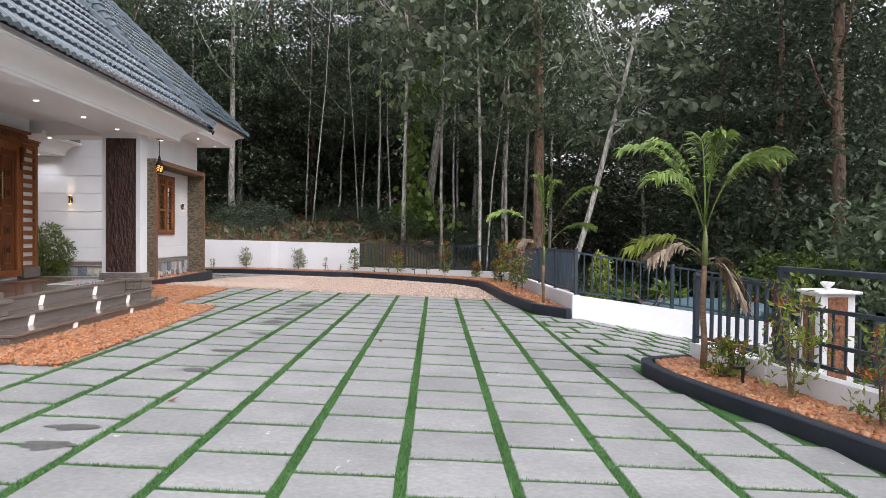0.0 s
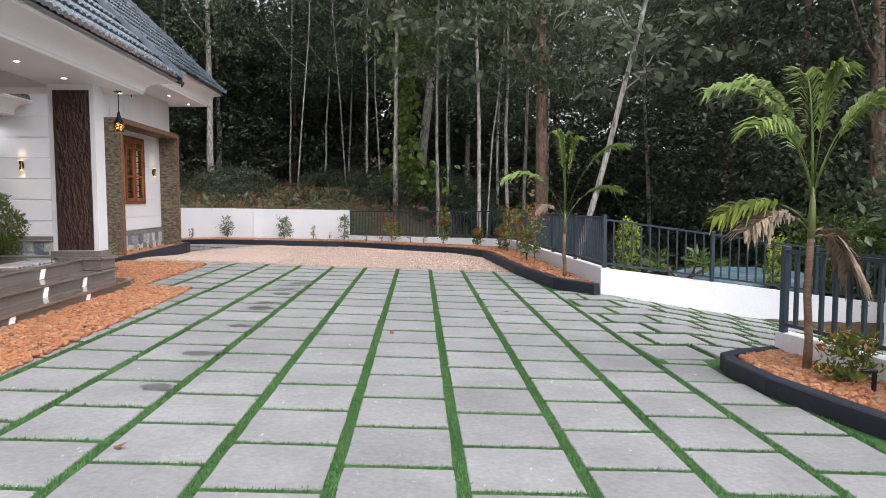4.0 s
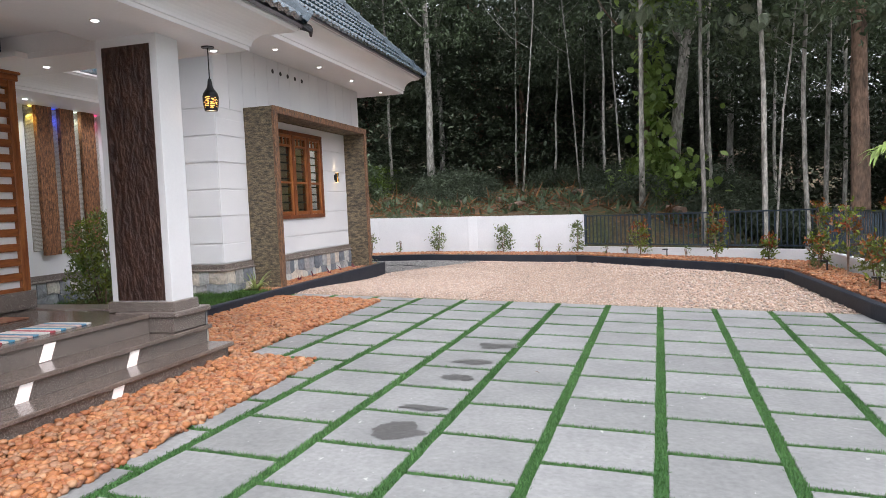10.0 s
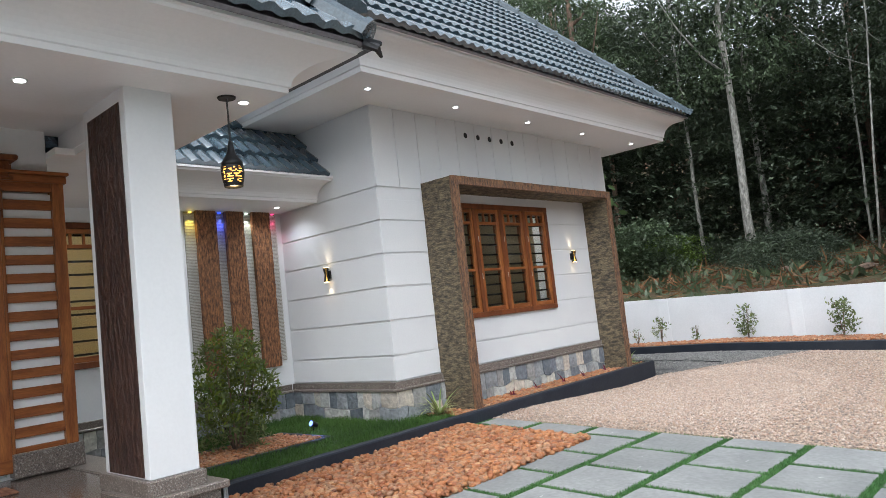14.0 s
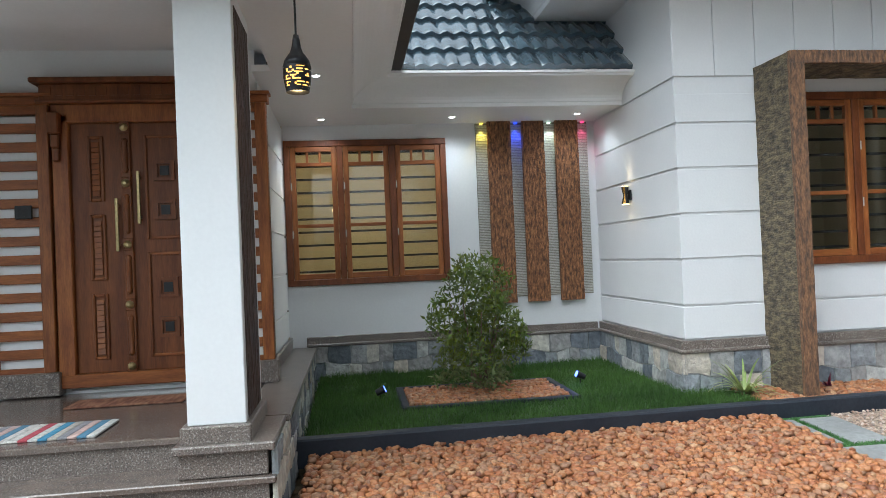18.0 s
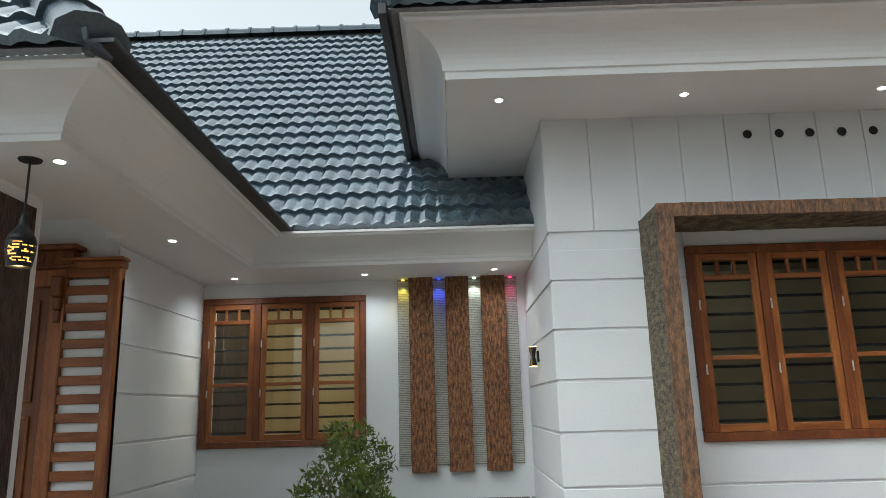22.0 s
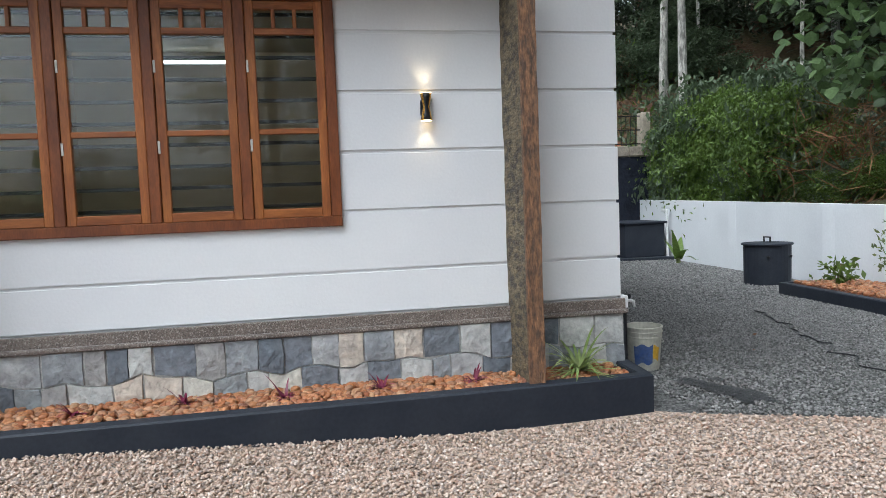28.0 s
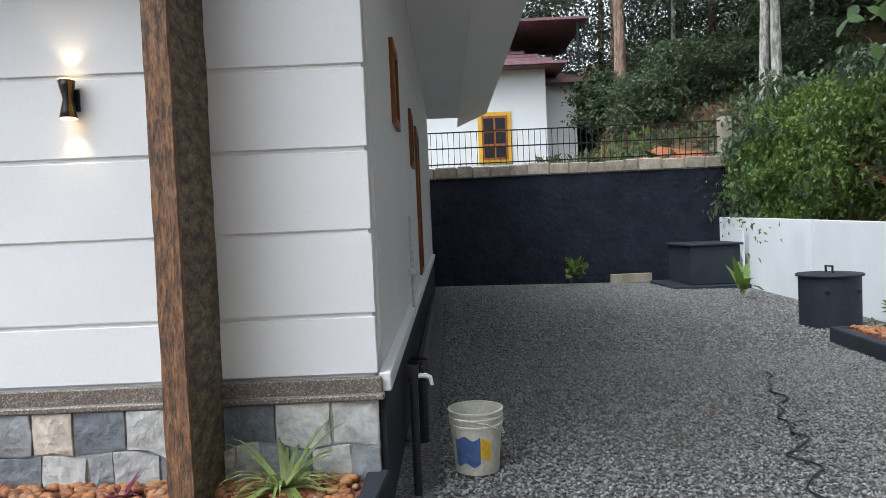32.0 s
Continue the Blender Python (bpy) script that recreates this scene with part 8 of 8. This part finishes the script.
scatter("river_pebbles", fill([(0.03, 0.38), (0.52, 0.38), (0.40, 4.0), (0.34, 5.14), (0.03, 5.15)], lambda x, y: 0.082 - 0.006 * y + random.uniform(0, 0.015), 1750), 0.030, 0.62, BLOBS, M_PEBBLE, "orange river pebbles in the bed along the wall", "pebbles")
scatter("river_pebbles", fill([(-0.88, -2.31), (-0.12, -2.31), (-0.12, -0.99), (-0.88, -0.99)], lambda x, y: 0.105 + random.uniform(0, 0.012), 1500), 0.024, 0.6, LUMPS, M_PEBBLE, "orange river pebbles round the bush", "pebbles")
scatter("river_pebbles", fill([(9.56, -7.16), (9.22, -7.27), (9.03, -7.43), (8.98, -7.62), (9.0, -8.2), (9.17, -8.9), (9.43, -9.85), (9.55, -10.4), (9.82, -11.6), (10.2, -11.6), (9.93, -10.4), (9.58, -7.4)], lambda x, y: yard(min(x, 9.3), y) + 0.10 + random.uniform(0.002, 0.03), 3200), 0.034, 0.6, BLOBS, M_PEBBLE, "orange river pebbles in the gate planter", "pebbles")
scatter("river_pebbles", fill([(9.02, -2.4), (8.78, -1.75), (8.5, 0.5), (8.35, 4.7), (7.68, 6.2), (4.3, 9.1), (1.0, 9.41), (-4.55, 10.1), (-4.6, 11.1), (4.28, 10.15), (9.05, 6.7), (9.16, -2.3)], lambda x, y: yard(x, y) + 0.152 + random.uniform(0, 0.022), 8000), 0.034, 0.6, LUMPS, M_PEBBLE, "orange river pebbles in the boundary planter", "pebbles")
scatter("gravel_stones", fill([(0.55, 0.8), (6.2, 0.8), (6.2, 4.2), (3.5, 8.5), (1.75, 9.1), (0.55, 5.45)], lambda x, y: yard(x, y) - 0.006 + random.uniform(0, 0.01), 42000), 0.0135, 0.65, CHIPS, M_PINK, "pale pink and cream gravel stones", "gravel", False, 0.45)
scatter("gravel_stones", fill([(0.55, 1.2), (3.4, 1.2), (3.2, 5.2), (1.6, 6.8), (0.55, 5.45)], lambda x, y: yard(x, y) - 0.004 + random.uniform(0, 0.008), 34000), 0.0110, 0.65, CHIPS, M_PINK, "pale pink and cream gravel stones", "gravel", False, 0.45)
scatter("gravel_stones", fill([(6.2, 0.8), (8.4, 0.8), (8.05, 4.7), (7.4, 6.0), (4.2, 8.8), (3.5, 8.5), (6.2, 4.2)], lambda x, y: yard(x, y) - 0.006 + random.uniform(0, 0.01), 5000), 0.024, 0.65, CHIPS, M_PINK, "pale pink and cream gravel stones", "gravel", False, 0.45)
scatter("gravel_stones", fill([(1.75, 9.1), (-4.0, 9.8), (-4.5, 5.5), (0.0, 5.5), (0.55, 5.55)], lambda x, y: yard(x, y) - 0.008 + random.uniform(0, 0.01), 60000), 0.0115, 0.65, CHIPS, M_GREYST, "dark grey crushed gravel stones", "gravel", False, 0.45)
scatter("gravel_stones", fill([(-4.0, 9.8), (-4.72, 9.95), (-4.72, 11.2), (-13.9, 12.3), (-13.9, 5.5), (-4.5, 5.5)], lambda x, y: yard(x, y) - 0.008 + random.uniform(0, 0.01), 34000), 0.018, 0.6, CHIPS, M_GREYST, "dark grey crushed gravel stones", "gravel", False, 0.45)

# ---- marks on the ground ----
WETS = [(4.36, -2.13, 0.20, 0.13), (4.31, -2.83, 0.18, 0.12), (4.27, -3.38, 0.15, 0.11), (4.25, -4.22, 0.18, 0.06), (4.24, -4.70, 0.20, 0.18), (4.26, -5.92, 0.15, 0.12), (4.24, -7.27, 0.16, 0.12), (4.22, -8.37, 0.13, 0.10), (4.05, -10.37, 0.16, 0.08), (4.10, -10.78, 0.19, 0.11)]


def patch(name, x, y, rx, ry, lift, material, label, seed, turn=0.0):
    """A flat irregular stain lying on the ground."""
    bm = bmesh.new()
    pts = []
    for k in range(48):
        a = 2 * math.pi * k / 48
        r = 1 + 0.55 * noise.noise((math.cos(a) * 1.5 + seed, math.sin(a) * 1.5, seed * 2.1)) + 0.22 * noise.noise((math.cos(a) * 5 + seed, math.sin(a) * 5, seed))
        px, py = rx * r * math.cos(a), ry * r * math.sin(a)
        wx, wy = x + px * math.cos(turn) - py * math.sin(turn), y + px * math.sin(turn) + py * math.cos(turn)
        pts.append(bm.verts.new((wx, wy, yard(wx, wy) + lift)))
    bm.faces.new(pts)
    bmesh.ops.recalc_face_normals(bm, faces=bm.faces)
    if sum(f.normal.z for f in bm.faces) < 0:
        bmesh.ops.reverse_faces(bm, faces=bm.faces)
    return tagged(part(name, bm, material), label, "stain", kind="structure")


for k, (x, y, rx, ry) in enumerate(WETS):
    patch("wet_stain", x, y, rx * 0.88, ry * 0.85, 0.0045, M_WET, "dark wet stain on a paving stone", k + 1.3)
for k, (x, y, rx, ry, tn) in enumerate(((0.15, 5.95, 0.30, 0.07, 0.4), (0.32, 6.06, 0.16, 0.06, 0.1), (-0.05, 5.84, 0.14, 0.05, 0.7), (0.42, 5.93, 0.07, 0.03, 0.2), (-0.1, 6.05, 0.06, 0.03, 1.1))):
    patch("wet_patch", x, y, rx, ry * 1.6, 0.005 + 0.0005 * k, M_GREYWET, "dark wet patch in the grey gravel", 9.1 + k, tn)
hose = thing("thin_cable", (0, 0, 0), "thin black cable lying in loops on the gravel", "cable")
line = [(-3.2 + 0.06 * k + 0.10 * noise.noise((k * 0.31, 1, 1)), 8.5 - 0.022 * k + 0.16 * noise.noise((k * 0.23, 5, 2))) for k in range(70)]
bm = tube([(x, y, yard(x, y) + 0.014) for x, y in line], 0.007, 5)
part("cable", bm, M_BLACKPIPE, hose)
for k, (x, y) in enumerate(((4.4, -9.6), (3.1, -6.4), (5.9, -6.2), (-1.6, 7.4), (7.4, -4.5), (4.9, -3.1), (-1.0, 7.0))):
    lf = thing("fallen_leaf", (x, y, yard(x, y) + 0.004), "curled brown fallen leaf", "leaf", "fallen leaves", turn=k * 50)
    v, f = leaf_cloud(np.zeros((1, 3)), 0.09, 0.5, 0.0, axes=np.array([[3.0, 0, 0.05]]))
    v[:, 2] = np.abs(v[:, 2]) + 0.004
    arrays("blade", v, f, M_DRYGRASS, lf)
